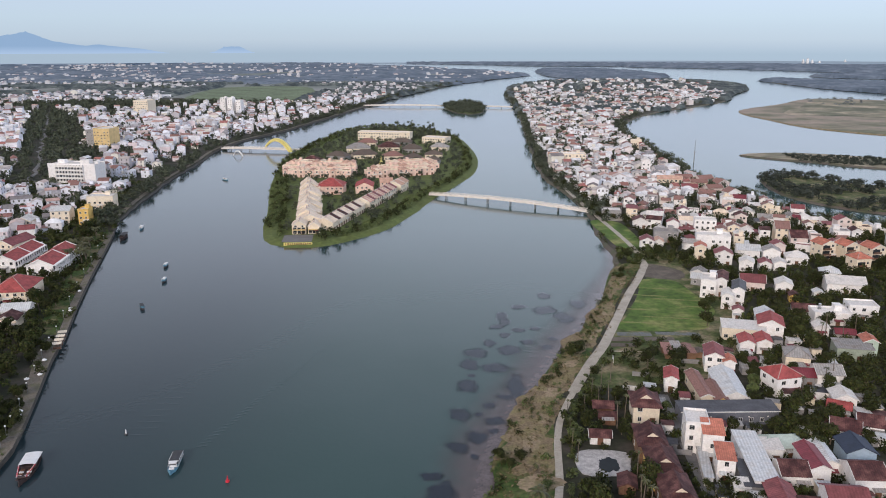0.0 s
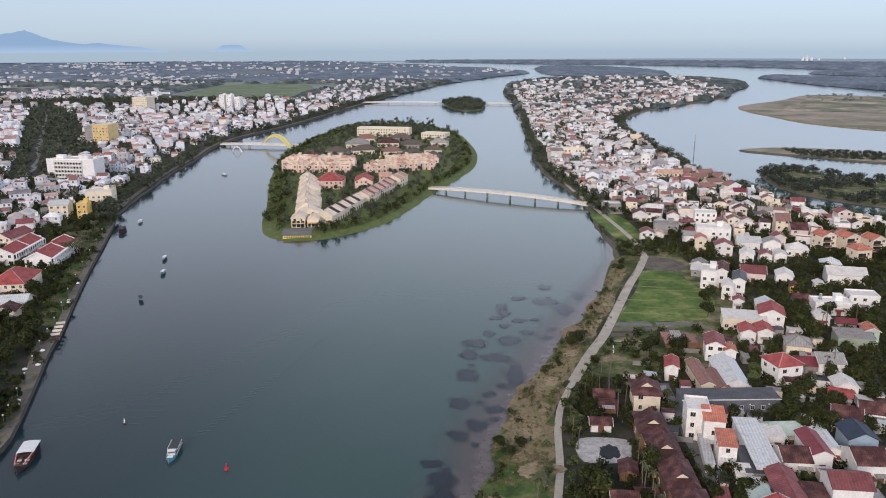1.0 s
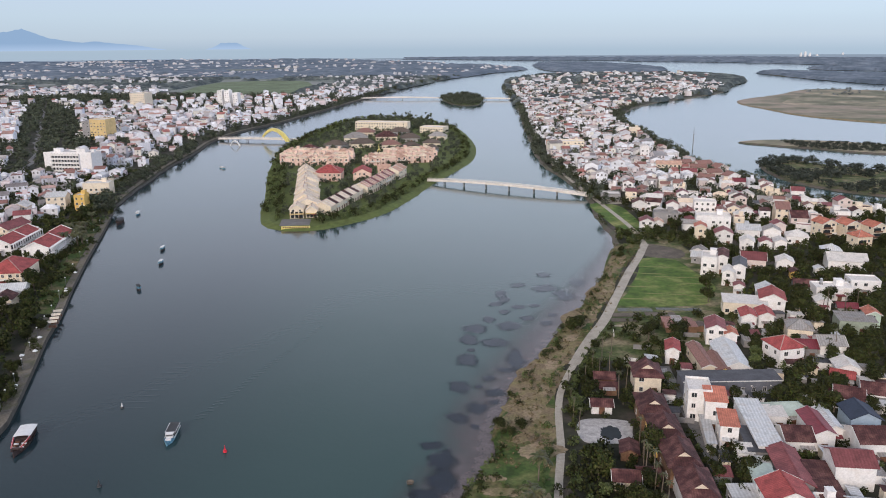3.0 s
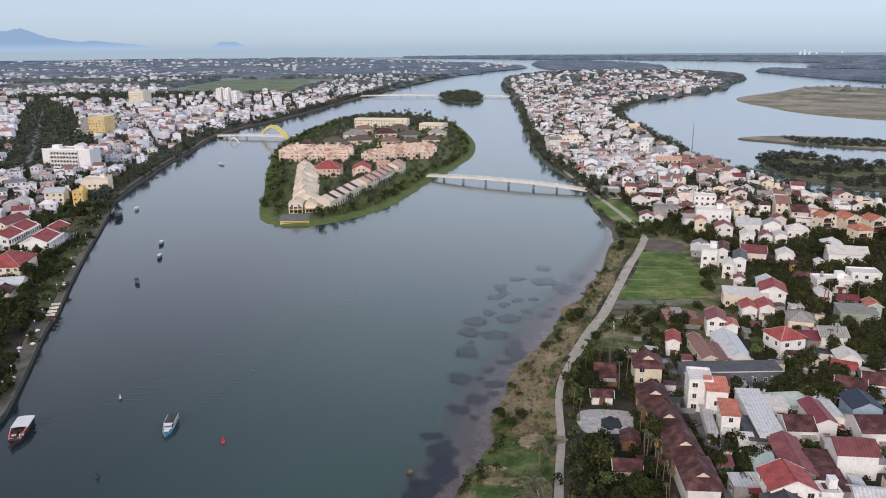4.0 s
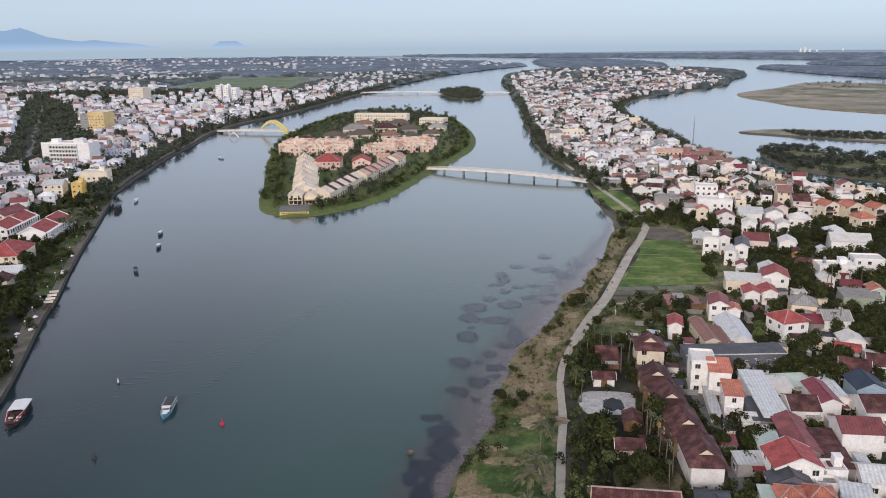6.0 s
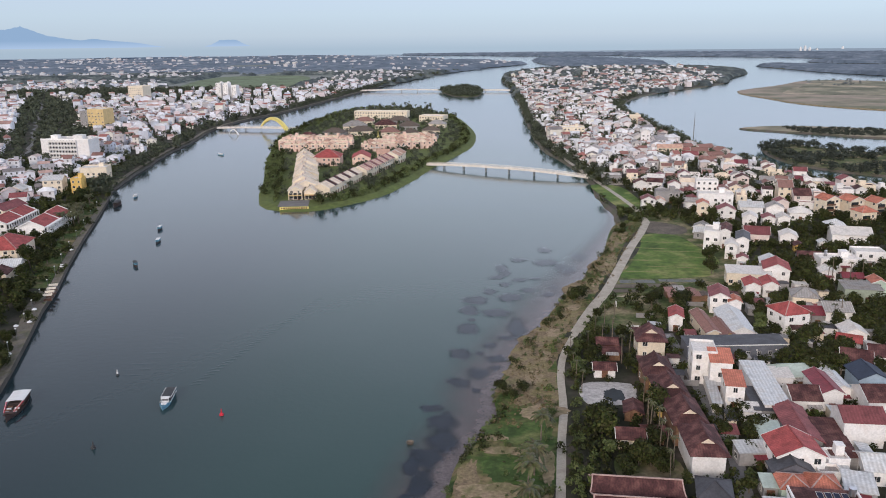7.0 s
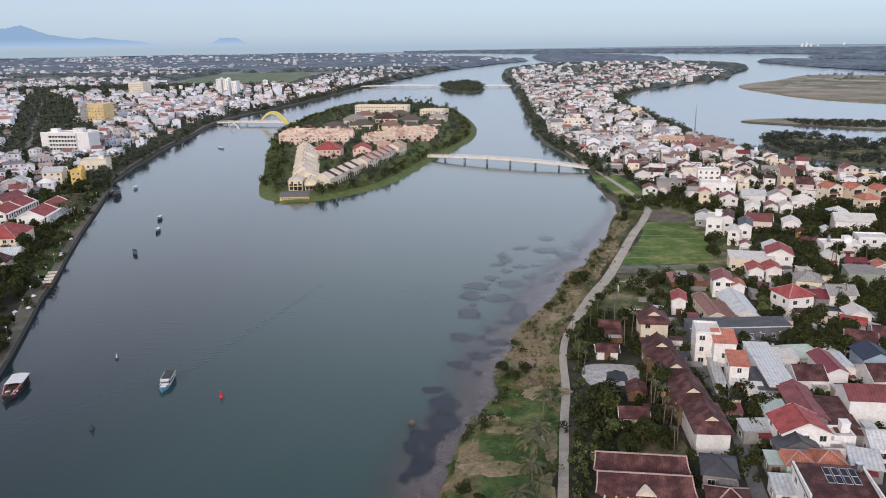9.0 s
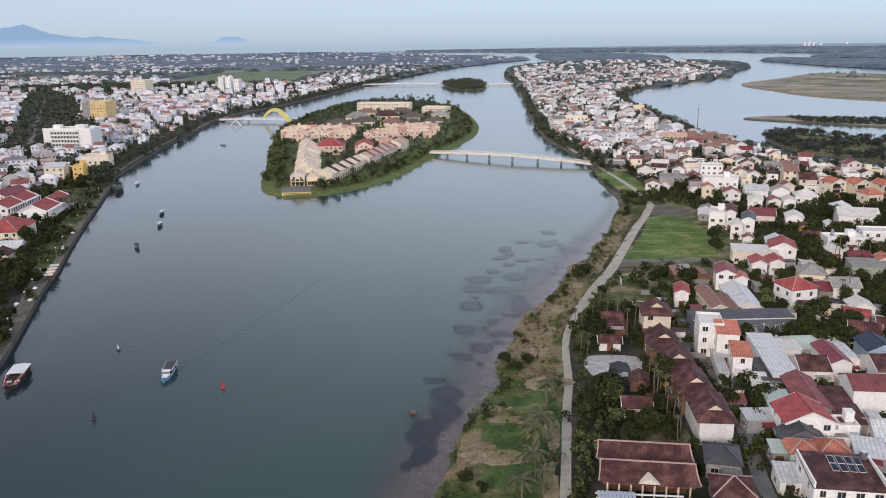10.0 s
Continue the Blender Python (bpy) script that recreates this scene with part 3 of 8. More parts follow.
ISLETS = [
    ("islet", [(-17, 1475), (0, 1560), (34, 1590), (59, 1470), (47, 1340), (8, 1345)], M_ISLE, "small wooded river islet"),
    ("sandbank", [(510, 1396), (643, 1551), (797, 1719), (960, 1600), (1000, 1300), (760, 1060), (600, 1010), (516, 1106), (500, 1230)], M_BAR, "low sandy river bar with dry grass"),
    ("strip", [(308, 832), (343, 850), (399, 842), (470, 802), (640, 700), (628, 655), (430, 730), (362, 782), (330, 805)], M_KHAKI, "narrow green strip of marsh in the river"),
    ("marsh", [(262, 606), (273, 680), (308, 707), (340, 664), (420, 600), (560, 520), (540, 470), (420, 490), (330, 520), (282, 556)], M_ROUGH, "dark wooded marsh along the channel"),
    ("wood", [(1000, 2560), (1090, 2660), (1190, 2560), (1330, 2400), (1560, 2300), (1420, 1960), (1130, 1800), (1020, 1980), (990, 2270)], M_ISLE, "low wooded shore across the water"),
    ("wood", [(1310, 2880), (1480, 3070), (1760, 3060), (1900, 2850), (1640, 2680), (1440, 2700)], M_ISLE, "low wooded shore across the water"),
    ("wood", [(351, 2900), (368, 3450), (440, 3700), (640, 3700), (780, 3400), (800, 2950), (685, 2740), (501, 2690)], M_PLAIN, "dark wooded island in the estuary"),
    ("far_shore", [(-300, 4830), (169, 4560), (455, 4277), (880, 4230), (920, 4050), (1120, 3950), (1450, 3620), (1640, 3300), (1980, 3250), (2600, 3000), (3600, 2900), (2700, 3900), (1500, 4600), (400, 4880)], M_PLAIN, "long flat far shore of the estuary"),
]
islet_lines = []
for k, (what, pts, mm, label) in enumerate(ISLETS):
    line = spline(pts, 14 if k < 4 else 40, True, 3.0 if k < 4 else 0.0, 20 + k)
    islet_lines.append(line)
    plate("ground", line, 1.2 + 0.06 * k, 3.0 if k < 4 else 0.5, -0.5, mm, label, "island", bank_material=M_SAND if what == "sandbank" else M_MUD)

plate("ground", spline([(560, 1330), (660, 1500), (797, 1690), (930, 1590), (970, 1330), (900, 1240), (740, 1270), (640, 1290)], 20, True, 14.0, 33), 1.5, 8.0, 0.9, M_KHAKI, "dry khaki grass over the sandbank", "grass")
plate("ground", spline([(-560, 1700), (-250, 1560), (-150, 1800), (-40, 2400), (190, 2900), (150, 3250), (0, 3500), (-200, 3900), (-600, 4350), (-1400, 4560), (-2200, 4250), (-2800, 3800), (-2600, 2600), (-1700, 1900), (-1100, 1800)], 60, True, 0.0, 34), LAND_Z + 0.1, 0.5, LAND_Z - 0.1, M_PLAIN, "pale hazy plain of fields beyond the town", "field")

# quay wall with a coping along the town side
b = Build()
for (x0, y0), (x1, y1) in zip(LEFT_QUAY[:-1], LEFT_QUAY[1:]):
    L, a = math.hypot(x1 - x0, y1 - y0), math.degrees(math.atan2(y1 - y0, x1 - x0))
    b.box((x0 + x1) / 2, (y0 + y1) / 2, -0.6, L + 0.2, 0.7, 2.45, 0, a)
tagged(part("quay_wall", b, M_STONE), "grey stone quay wall with a raised coping", "wall", kind="structure")


# ---- trees ----
def leaf_cloud(rng, lobes, count, size, up=0.5, jit=0.7):
    """Leaf clumps as small bent quads over the surface of several lobes. lobes: (x, y, z, rx, ry, rz)."""
    lobes = np.array(lobes)
    pick = rng.choice(len(lobes), count, p=(w := lobes[:, 3] * lobes[:, 5]) / w.sum())
    d = rng.normal(size=(count, 3))
    d /= np.linalg.norm(d, axis=1)[:, None]
    r = rng.uniform(0.55, 1.08, count)[:, None]
    c = lobes[pick, :3] + d * lobes[pick, 3:] * r
    nrm = d + rng.normal(scale=jit, size=(count, 3)) + np.array([0, 0, up])
    nrm /= np.linalg.norm(nrm, axis=1)[:, None]
    t = np.cross(nrm, rng.normal(size=(count, 3)))
    t /= np.linalg.norm(t, axis=1)[:, None]
    bt = np.cross(nrm, t)
    s = size * rng.uniform(0.55, 1.25, count)[:, None]
    v = np.stack([c - t * s, c - bt * s * 0.6 + nrm * s * 0.15, c + t * s, c + bt * s * 0.6 - nrm * s * 0.15], 1)
    return v.reshape(-1, 3)


def quads_mesh(name, v, mats, slots=None):
    """A mesh of loose quads, four corners each."""
    n = len(v) // 4
    me = bpy.data.meshes.new(name)
    me.vertices.add(len(v))
    me.vertices.foreach_set("co", np.asarray(v, np.float32).ravel())
    me.loops.add(4 * n)
    me.loops.foreach_set("vertex_index", np.arange(4 * n, dtype=np.int32))
    me.polygons.add(n)
    me.polygons.foreach_set("loop_start", np.arange(0, 4 * n, 4, dtype=np.int32))
    for mm in mats:
        me.materials.append(mm)
    if slots is not None:
        me.polygons.foreach_set("material_index", np.asarray(slots, np.int32))
    me.update(calc_edges=True)
    return me


def random_lobes(rng, height, width, n):
    base, out = height * 0.42, []
    for _ in range(n):
        a, r = rng.uniform(0, 6.28), width * rng.uniform(0.05, 0.36)
        z = rng.uniform(base, height * 0.86)
        k = rng.uniform(0.18, 0.30) * width * (1.15 - 0.5 * (z - base) / height)
        out.append((r * math.cos(a), r * math.sin(a), z, k, k * rng.uniform(0.8, 1.1), k * rng.uniform(0.6, 0.95)))
    out.append((0, 0, height * 0.72, width * 0.30, width * 0.28, height * 0.22))
    return out


def broad_tree(seed, height, width, leaves, leaf, material, label):
    """Trunk with limbs and an uneven crown."""
    rng = np.random.default_rng(seed)
    tree = tagged(new("tree"), label, "tree")
    b = Build()
    b.tube(0, 0, -0.3, height * 0.035, height * 0.5, 7, 0, height * 0.02, (rng.uniform(-0.4, 0.4), rng.uniform(-0.4, 0.4)))
    lobes = random_lobes(rng, height, width, 8)
    for x, y, z, *_ in lobes[:6]:
        b.tube(0, 0, height * 0.33, height * 0.016, z - height * 0.33, 5, 0, height * 0.006, (x, y))
    part("trunk", b, M_TRUNK, tree)
    part("crown", quads_mesh("crown", leaf_cloud(rng, lobes, leaves, leaf), [material]), None, tree)
    return tree


def frond_strips(rng, count, length, droop, wide, z0, spread=1.0):
    """Palm fronds: each a row of narrowing leaflet quads along a drooping rib."""
    out = []
    for k in range(count):
        a = 2 * math.pi * k / count + rng.uniform(-0.25, 0.25)
        up, L = rng.uniform(0.1, 1.0) * spread, length * rng.uniform(0.8, 1.1)
        ca, sa_ = math.cos(a), math.sin(a)
        prev = None
        for i in range(7):
            t = i / 6
            r, z = L * t * (1 - 0.12 * t), z0 + L * (up * t * 0.8 - droop * t * t)
            w = wide * (0.35 + 1.3 * t * (1 - t) * 2) * (1 if i < 6 else 0.15)
            cur = ((r * ca - w * sa_, r * sa_ + w * ca, z - w * 0.45), (r * ca, r * sa_, z), (r * ca + w * sa_, r * sa_ - w * ca, z - w * 0.45))
            if prev and i % 1 == 0:
                out += [prev[0], cur[0], cur[1], prev[1], prev[1], cur[1], cur[2], prev[2]]
            prev = cur
    return np.array(out)


def palm_tree(seed, height, fronds, length, label, material=None):
    rng = np.random.default_rng(seed)
    tree = tagged(new("palm_tree"), label, "palm tree")
    b = Build()
    lean = (rng.uniform(-0.6, 0.6), rng.uniform(-0.6, 0.6))
    b.tube(0, 0, -0.3, 0.22, height * 0.5, 7, 0, 0.16, (lean[0] * 0.3, lean[1] * 0.3))
    b.tube(lean[0] * 0.3, lean[1] * 0.3, height * 0.5 - 0.35, 0.16, height * 0.5 + 0.3, 7, 0, 0.12, (lean[0] * 0.7, lean[1] * 0.7))
    part("trunk", b, M_TRUNK, tree)
    v = frond_strips(rng, fronds, length, 0.75, length * 0.13, height)
    v[:, 0] += lean[0]
    v[:, 1] += lean[1]
    part("crown", quads_mesh("crown", v, [material or M_PALM]), None, tree)
    return tree


TREE_STOCK = [
    broad_tree(11, 8.0, 8.0, 900, 0.48, M_LEAF, "dense dark green broadleaf tree beside the houses"),
    broad_tree(12, 6.5, 7.5, 800, 0.45, M_LEAF, "low spreading dark green broadleaf tree"),
    broad_tree(13, 9.5, 7.0, 900, 0.48, M_LEAF, "tall dark green broadleaf tree between roofs"),
    broad_tree(14, 5.5, 5.0, 600, 0.40, M_LIGHTLEAF, "small bright green garden tree"),
]
PALM_STOCK = [
    palm_tree(21, 7.0, 20, 3.9, "coconut palm with drooping dull green fronds"),
    palm_tree(22, 10.0, 9, 1.7, "slender areca palm with a small feathery head"),
]
planted = set()
tree_spots = []                                   # every trunk's place, so that stock trees stand once each
MAX_TREES = {"tree": 305, "palm_tree": 70}


def plant(stock, x, y, size, yaw, z=LAND_Z):
    """Moves the stock tree itself for its first use, then copies it."""
    m = Matrix.Translation((x, y, z)) @ pose(0, 0, 0, 0, 0, yaw) @ Matrix.Scale(size, 4)
    tree_spots.append((x, y, size))
    if stock.name not in planted:
        planted.add(stock.name)
        stock.matrix_basis = Matrix.Translation((x, y, z))
        return stock
    return copy_thing(stock, m)


def woods(name, spots, sizes, count, leaf, material, label, z=LAND_Z, seed=5, flat=1.0, up=0.5, jit=0.7):
    """Many far trees in one mesh: each a cloud of leaf clumps of its own size and turn."""
    rng = np.random.default_rng(seed)
    low = flat < 0.5                               # low far belts: small clumps side by side
    stock = [leaf_cloud(rng, random_lobes(rng, flat, 0.7, 8) if low else random_lobes(rng, 1.0, 1.0, 6), count, leaf * 0.7 if low else leaf, up, jit) for _ in range(5)]
    out = []
    for k, ((x, y), s) in enumerate(zip(spots, sizes)):
        v = stock[k % 5]
        a = rng.uniform(0, 6.28)
        c, q = math.cos(a), math.sin(a)
        h = s * rng.uniform(0.75, 1.2) * flat
        out.append(np.stack([x + s * (v[:, 0] * c - v[:, 1] * q), y + s * (v[:, 0] * q + v[:, 1] * c), z - 0.25 * flat * s + h / flat * v[:, 2] if low else z - 0.30 * h + 1.05 * h * v[:, 2]], 1))
    if not out:
        return None
    return tagged(part(name, quads_mesh(name, np.concatenate(out), [material]), None), label, "trees", kind="stuff")


def canopy(name, poly, step, top, test, material, label, z=LAND_Z, seed=1, box=None):
    """Closed woods far off: one uneven sheet of tree tops that dips into the ground at its edges and clearings."""
    rng = np.random.default_rng(seed)
    p = np.asarray(poly)
    x0, y0, x1, y1 = box or (*p.min(0), *p.max(0))
    nx, ny = int((x1 - x0) / step[0]) + 2, int((y1 - y0) / step[1]) + 2
    gx, gy = np.meshgrid(x0 + np.arange(nx) * step[0], y0 + np.arange(ny) * step[1])
    gx = gx.ravel() + rng.uniform(-0.28, 0.28, gx.size) * step[0]
    gy = gy.ravel() + rng.uniform(-0.28, 0.28, gy.size) * step[1]
    keep = inside(gx, gy, poly) & np.array([bool(test(a, c)) for a, c in zip(gx, gy)])
    keep = keep.reshape(ny, nx)
    keep[0], keep[-1], keep[:, 0], keep[:, -1] = False, False, False, False   # the sheet meets the ground all round
    keep = keep.ravel()
    h = np.where(keep, top * rng.uniform(0.50, 1.0, gx.size), -0.4)
    f = []
    for j in range(ny - 1):
        for i in range(nx - 1):
            q = (j * nx + i, j * nx + i + 1, (j + 1) * nx + i + 1, (j + 1) * nx + i)
            if keep[list(q)].any():
                f.append(q)
    b = Build().add([(float(a), float(c), z + float(k)) for a, c, k in zip(gx, gy, h)], f)
    return tagged(part(name, b, material), label, "trees", kind="stuff")


def scatter(poly, step, yaw, jitter, seed, box=None):
    """Points of a turned and shaken grid inside an outline."""
    rng = np.random.default_rng(seed)
    p = np.asarray(poly)
    x0, y0, x1, y1 = box or (*p.min(0), *p.max(0))
    cx, cy, R = (x0 + x1) / 2, (y0 + y1) / 2, math.hypot(x1 - x0, y1 - y0) / 2
    su, sv = step
    u, v = np.meshgrid(np.arange(-R, R, su), np.arange(-R, R, sv))
    u, v = u.ravel() + rng.uniform(-jitter, jitter, u.size) * su, v.ravel() + rng.uniform(-jitter, jitter, v.size) * sv
    c, s = math.cos(radians(yaw)), math.sin(radians(yaw))
    x, y = cx + u * c - v * s, cy + u * s + v * c
    keep = (x > x0) & (x < x1) & (y > y0) & (y < y1)
    x, y = x[keep], y[keep]
    keep = inside(x, y, poly)
    return x[keep], y[keep]


# ---- houses ----
WINDOWS = {}


def window_meshes(w, h, deep=0.10):
    if (w, h) not in WINDOWS:
        fr = Build()
        for x, z, ww, hh in ((-w / 2, 0, 0.09, h), (w / 2, 0, 0.09, h), (0, 0, 0.06, h)):
            fr.box(x, 0, z, ww, deep, hh)
        for z in (-0.05, h - 0.04):
            fr.box(0, -0.02, z, w + 0.16, deep + 0.06, 0.09)
        gl = Build()
        gl.box(0, 0.0, 0.02, w - 0.06, 0.05, h - 0.05)
        WINDOWS[w, h] = (fr.mesh("window", [M_FRAME]), gl.mesh("pane", [M_GLASS]))
    return WINDOWS[w, h]


def window(parent, x, y, z, w, h, yaw):
    fr, gl = window_meshes(w, h)
    o = part("window", fr, None, parent, at=pose(x, y, z, 0, 0, yaw))
    part("pane", gl, None, o)


def chevron(b, half, ze, zt, thick, u0, u1, axis, slot=0):
    """A bent sheet: eaves at +-half, height ze, top at zt, running from u0 to u1 along axis."""
    prof = [(-half, ze), (0, zt), (half, ze), (half, ze - thick), (0, zt - thick), (-half, ze - thick)]
    pts = [(p, u, z) if axis == "y" else (u, -p, z) for u in (u0, u1) for p, z in prof]
    faces = [(i, i + 6, (i + 1) % 6 + 6, (i + 1) % 6) for i in range(6)] + [(0, 1, 4, 5), (1, 2, 3, 4), (11, 10, 7, 6), (10, 9, 8, 7)]
    return b.add(pts, faces, slot)


def gable_roof(b, w, d, z, rise, over, axis, thick=0.18):
    """One bent sheet; the ridge runs along axis."""
    half, run = (w / 2, d / 2) if axis == "y" else (d / 2, w / 2)
    chevron(b, half + over, z - rise * over / half, z + rise, thick, -run - over, run + over, axis)


def hip_roof(b, w, d, z, rise, over, thick=0.18):
    hw, hd = w / 2 + over, d / 2 + over
    ze = z - rise * over / (min(w, d) / 2)
    if w >= d:
        r0, r1 = (-(hw - hd), 0, z + rise), (hw - hd, 0, z + rise)
        top = [(0, 1, 5, 4), (1, 2, 5), (2, 3, 4, 5), (3, 0, 4)]
    else:
        r0, r1 = (0, -(hd - hw), z + rise), (0, hd - hw, z + rise)
        top = [(0, 1, 4), (1, 2, 5, 4), (2, 3, 5), (3, 0, 4, 5)]
    up = [(-hw, -hd, ze), (hw, -hd, ze), (hw, hd, ze), (-hw, hd, ze), r0, r1]
    low = [(x, y, q - thick) for x, y, q in up]
    b.add(up + low, top + [tuple(i + 6 for i in reversed(f)) for f in top] + [(i, i + 6, (i + 1) % 4 + 6, (i + 1) % 4) for i in range(4)])
    return r0, r1


def beam(b, p, q, wide, high, slot=0):
    """A bar of that width and height from p to q."""
    p, q = Vector(p), Vector(q)
    side = Vector((q.y - p.y, p.x - q.x, 0))
    side = side.normalized() * wide / 2 if side.length > 1e-6 else Vector((wide / 2, 0, 0))
    up = Vector((0, 0, high)) if abs((q - p).normalized().z) < 0.95 else Vector((0, wide, 0))
    v = [tuple(e + o) for e in (p, q) for o in (-side, side, side + up, -side + up)]
    return b.add(v, [(3, 2, 1, 0), (4, 5, 6, 7), (0, 1, 5, 4), (1, 2, 6, 5), (2, 3, 7, 6), (3, 0, 4, 7)], slot)


footprints, rects = [], []                        # x, y, radius and x, y, w, d, yaw of all that is built


def house(x, y, w, d, h, yaw, roof="gable_y", wall="white", cover="red", rise=None, detail=2, label="", z=LAND_Z, name="house", tank=False, balcony=False, group="", seed=0, trim=None):
    """One house: walls, roof, ridge, windows, door and what else it has. The front faces -y before it is turned."""
    rng = random.Random(seed * 7919 + int(x * 31 + y * 17))
    thing = new(name)
    thing.matrix_basis = pose(x, y, z, 0, 0, yaw)
    tagged(thing, label, "house", group)
    footprints.append((x, y, 0.5 * math.hypot(w, d) * 0.80))
    rects.append((x, y, w, d, yaw))
    rise = rise if rise is not None else {"gable_y": w * 0.24, "gable_x": d * 0.24, "hip": min(w, d) * 0.28, "brow": w * 0.36, "shed": 0.9, "flat": 0}[roof]
    wm, rm = WALLS[wall], ROOFS[cover]
    b = Build()
    b.box(0, 0, -0.4, w, d, h + 0.4)
    if roof == "gable_y":
        for s in (-1, 1):
            yy = s * d / 2
            b.add([(-w / 2, yy, h), (w / 2, yy, h), (0, yy, h + rise - 0.1), (-w / 2, yy - s * 0.2, h), (w / 2, yy - s * 0.2, h), (0, yy - s * 0.2, h + rise - 0.1)],
                  [(0, 1, 2), (5, 4, 3), (0, 2, 5, 3), (1, 4, 5, 2)] if s < 0 else [(2, 1, 0), (3, 4, 5), (3, 5, 2, 0), (2, 5, 4, 1)])
    elif roof == "gable_x":
        for s in (-1, 1):
            xx = s * w / 2
            b.add([(xx, -d / 2, h), (xx, d / 2, h), (xx, 0, h + rise - 0.1), (xx - s * 0.2, -d / 2, h), (xx - s * 0.2, d / 2, h), (xx - s * 0.2, 0, h + rise - 0.1)],
                  [(0, 1, 2), (5, 4, 3), (0, 2, 5, 3), (1, 4, 5, 2)] if s > 0 else [(2, 1, 0), (3, 4, 5), (3, 5, 2, 0), (2, 5, 4, 1)])
    part("wall", b, wm, thing)
    over = 0.5
    if roof in ("gable_y", "gable_x"):
        b = Build()
        gable_roof(b, w, d, h + 0.14, rise, over, roof[-1])
        part("roof", b, rm, thing)
        if detail:
            b = Build()
            L = (d if roof[-1] == "y" else w) + 2 * over + 0.1
            b.box(0, 0, h + 0.10 + rise, 0.35 if roof[-1] == "y" else L, L if roof[-1] == "y" else 0.35, 0.16)
            part("ridge", b, M_RIDGE if cover in ("shell", "tan") else rm, thing)
            half, run = (w / 2, d / 2) if roof[-1] == "y" else (d / 2, w / 2)
            for q in (-1, 1):                      # pale bargeboards along the gables
                b = Build()
                u = q * (run + over + 0.02)
                chevron(b, half + over + 0.03, h + 0.17 - rise * over / half, h + 0.17 + rise, 0.32, u - 0.07, u + 0.07, roof[-1])
                part("bargeboard", b, M_FRAME if wall in ("white", "cream", "pink", "green") else rm, thing)
    elif roof == "hip":
        b = Build()
        r0, r1 = hip_roof(b, w, d, h + 0.14, rise, over)
        part("roof", b, rm, thing)
        if detail:
            b = Build()
            b.box((r0[0] + r1[0]) / 2, (r0[1] + r1[1]) / 2, h + rise + 0.10, abs(r1[0] - r0[0]) + 0.4, abs(r1[1] - r0[1]) + 0.4, 0.16)
            ridge_mat = M_RIDGE if cover in ("red", "orange", "brown", "tan") else rm
            part("ridge", b, ridge_mat, thing)
            if detail > 1:                         # caps down the four hips
                hw, hd, ze = w / 2 + over, d / 2 + over, h + 0.14 - rise * over / (min(w, d) / 2)
                for sx in (-1, 1):
                    for sy in (-1, 1):
                        b = Build()
                        end = (r1 if sx > 0 else r0) if w >= d else (r1 if sy > 0 else r0)
                        beam(b, (sx * hw, sy * hd, ze + 0.05), (end[0], end[1], end[2] + 0.05), 0.28, 0.14)
                        part("hip_cap", b, ridge_mat, thing)
    elif roof == "brow":                           # hipped skirt with small cream gables over it
        b = Build()
        hw, hd, ze = w / 2 + 0.8, d / 2 + 0.8, h - 0.25
        kw, kd, zk = w * 0.30, d / 2 - 2.6, h + rise * 0.42
        low = [(-hw, -hd, ze), (hw, -hd, ze), (hw, hd, ze), (-hw, hd, ze)]
        mid = [(-kw, -kd, zk), (kw, -kd, zk), (kw, kd, zk), (-kw, kd, zk)]
        ring = low + mid + [(p, q, r - 0.18) for p, q, r in low + mid]
        b.add(ring, [(i, (i + 1) % 4, 4 + (i + 1) % 4, 4 + i) for i in range(4)] + [(8 + i, 12 + i, 12 + (i + 1) % 4, 8 + (i + 1) % 4) for i in range(4)]
              + [(i, 8 + i, 8 + (i + 1) % 4, (i + 1) % 4) for i in range(4)])
        part("skirt_roof", b, rm, thing)
        top, ov = h + rise, 0.4
        b = Build()
        chevron(b, kw + ov, zk - (top - zk) * ov / kw, top, 0.16, -kd - ov, kd + ov, "y")
        part("roof", b, rm, thing)
        for s in (-1, 1):
            b = Build()
            yy = s * (kd + 0.02)
            b.add([(-kw, yy, zk), (kw, yy, zk), (0, yy, top - 0.15), (-kw, yy - s * 0.1, zk), (kw, yy - s * 0.1, zk), (0, yy - s * 0.1, top - 0.15)],
                  [(0, 1, 2), (5, 4, 3), (0, 2, 5, 3), (1, 4, 5, 2), (0, 3, 4, 1)] if s < 0 else [(2, 1, 0), (3, 4, 5), (3, 5, 2, 0), (2, 5, 4, 1), (1, 4, 3, 0)])
            part("gable", b, WALLS["cream"], thing, "cream gable triangle")
        b = Build()
        b.box(0, 0, top - 0.03, 0.35, 2 * (kd + ov), 0.18)
        part("ridge", b, rm, thing)
    elif roof == "shed":
        b = Build()
        hw, hd = w / 2 + 0.3, d / 2 + 0.3
        b.slab([(-hw, -hd, h + 0.06), (hw, -hd, h + 0.06), (hw, hd, h + rise), (-hw, hd, h + rise)], 0.10)
        part("roof", b, rm, thing)
    else:
        b = Build()
        b.box(0, 0, h + 0.004, w - 0.5, d - 0.5, 0.10)
        part("roof", b, rm, thing)
        b = Build()
        for q in (-1, 1):
            b.box(0, q * (d / 2 - 0.1), h, w, 0.2, 0.75)
            b.box(q * (w / 2 - 0.1), 0, h, 0.2, d - 0.4, 0.75)
        part("parapet", b, WALLS[trim] if trim else wm, thing)
        if detail and rng.random() < 0.6:
            b = Build()
            b.box(w * 0.2, d * 0.2, h + 0.1, min(3.0, w * 0.4), min(3.5, d * 0.4), 2.4)
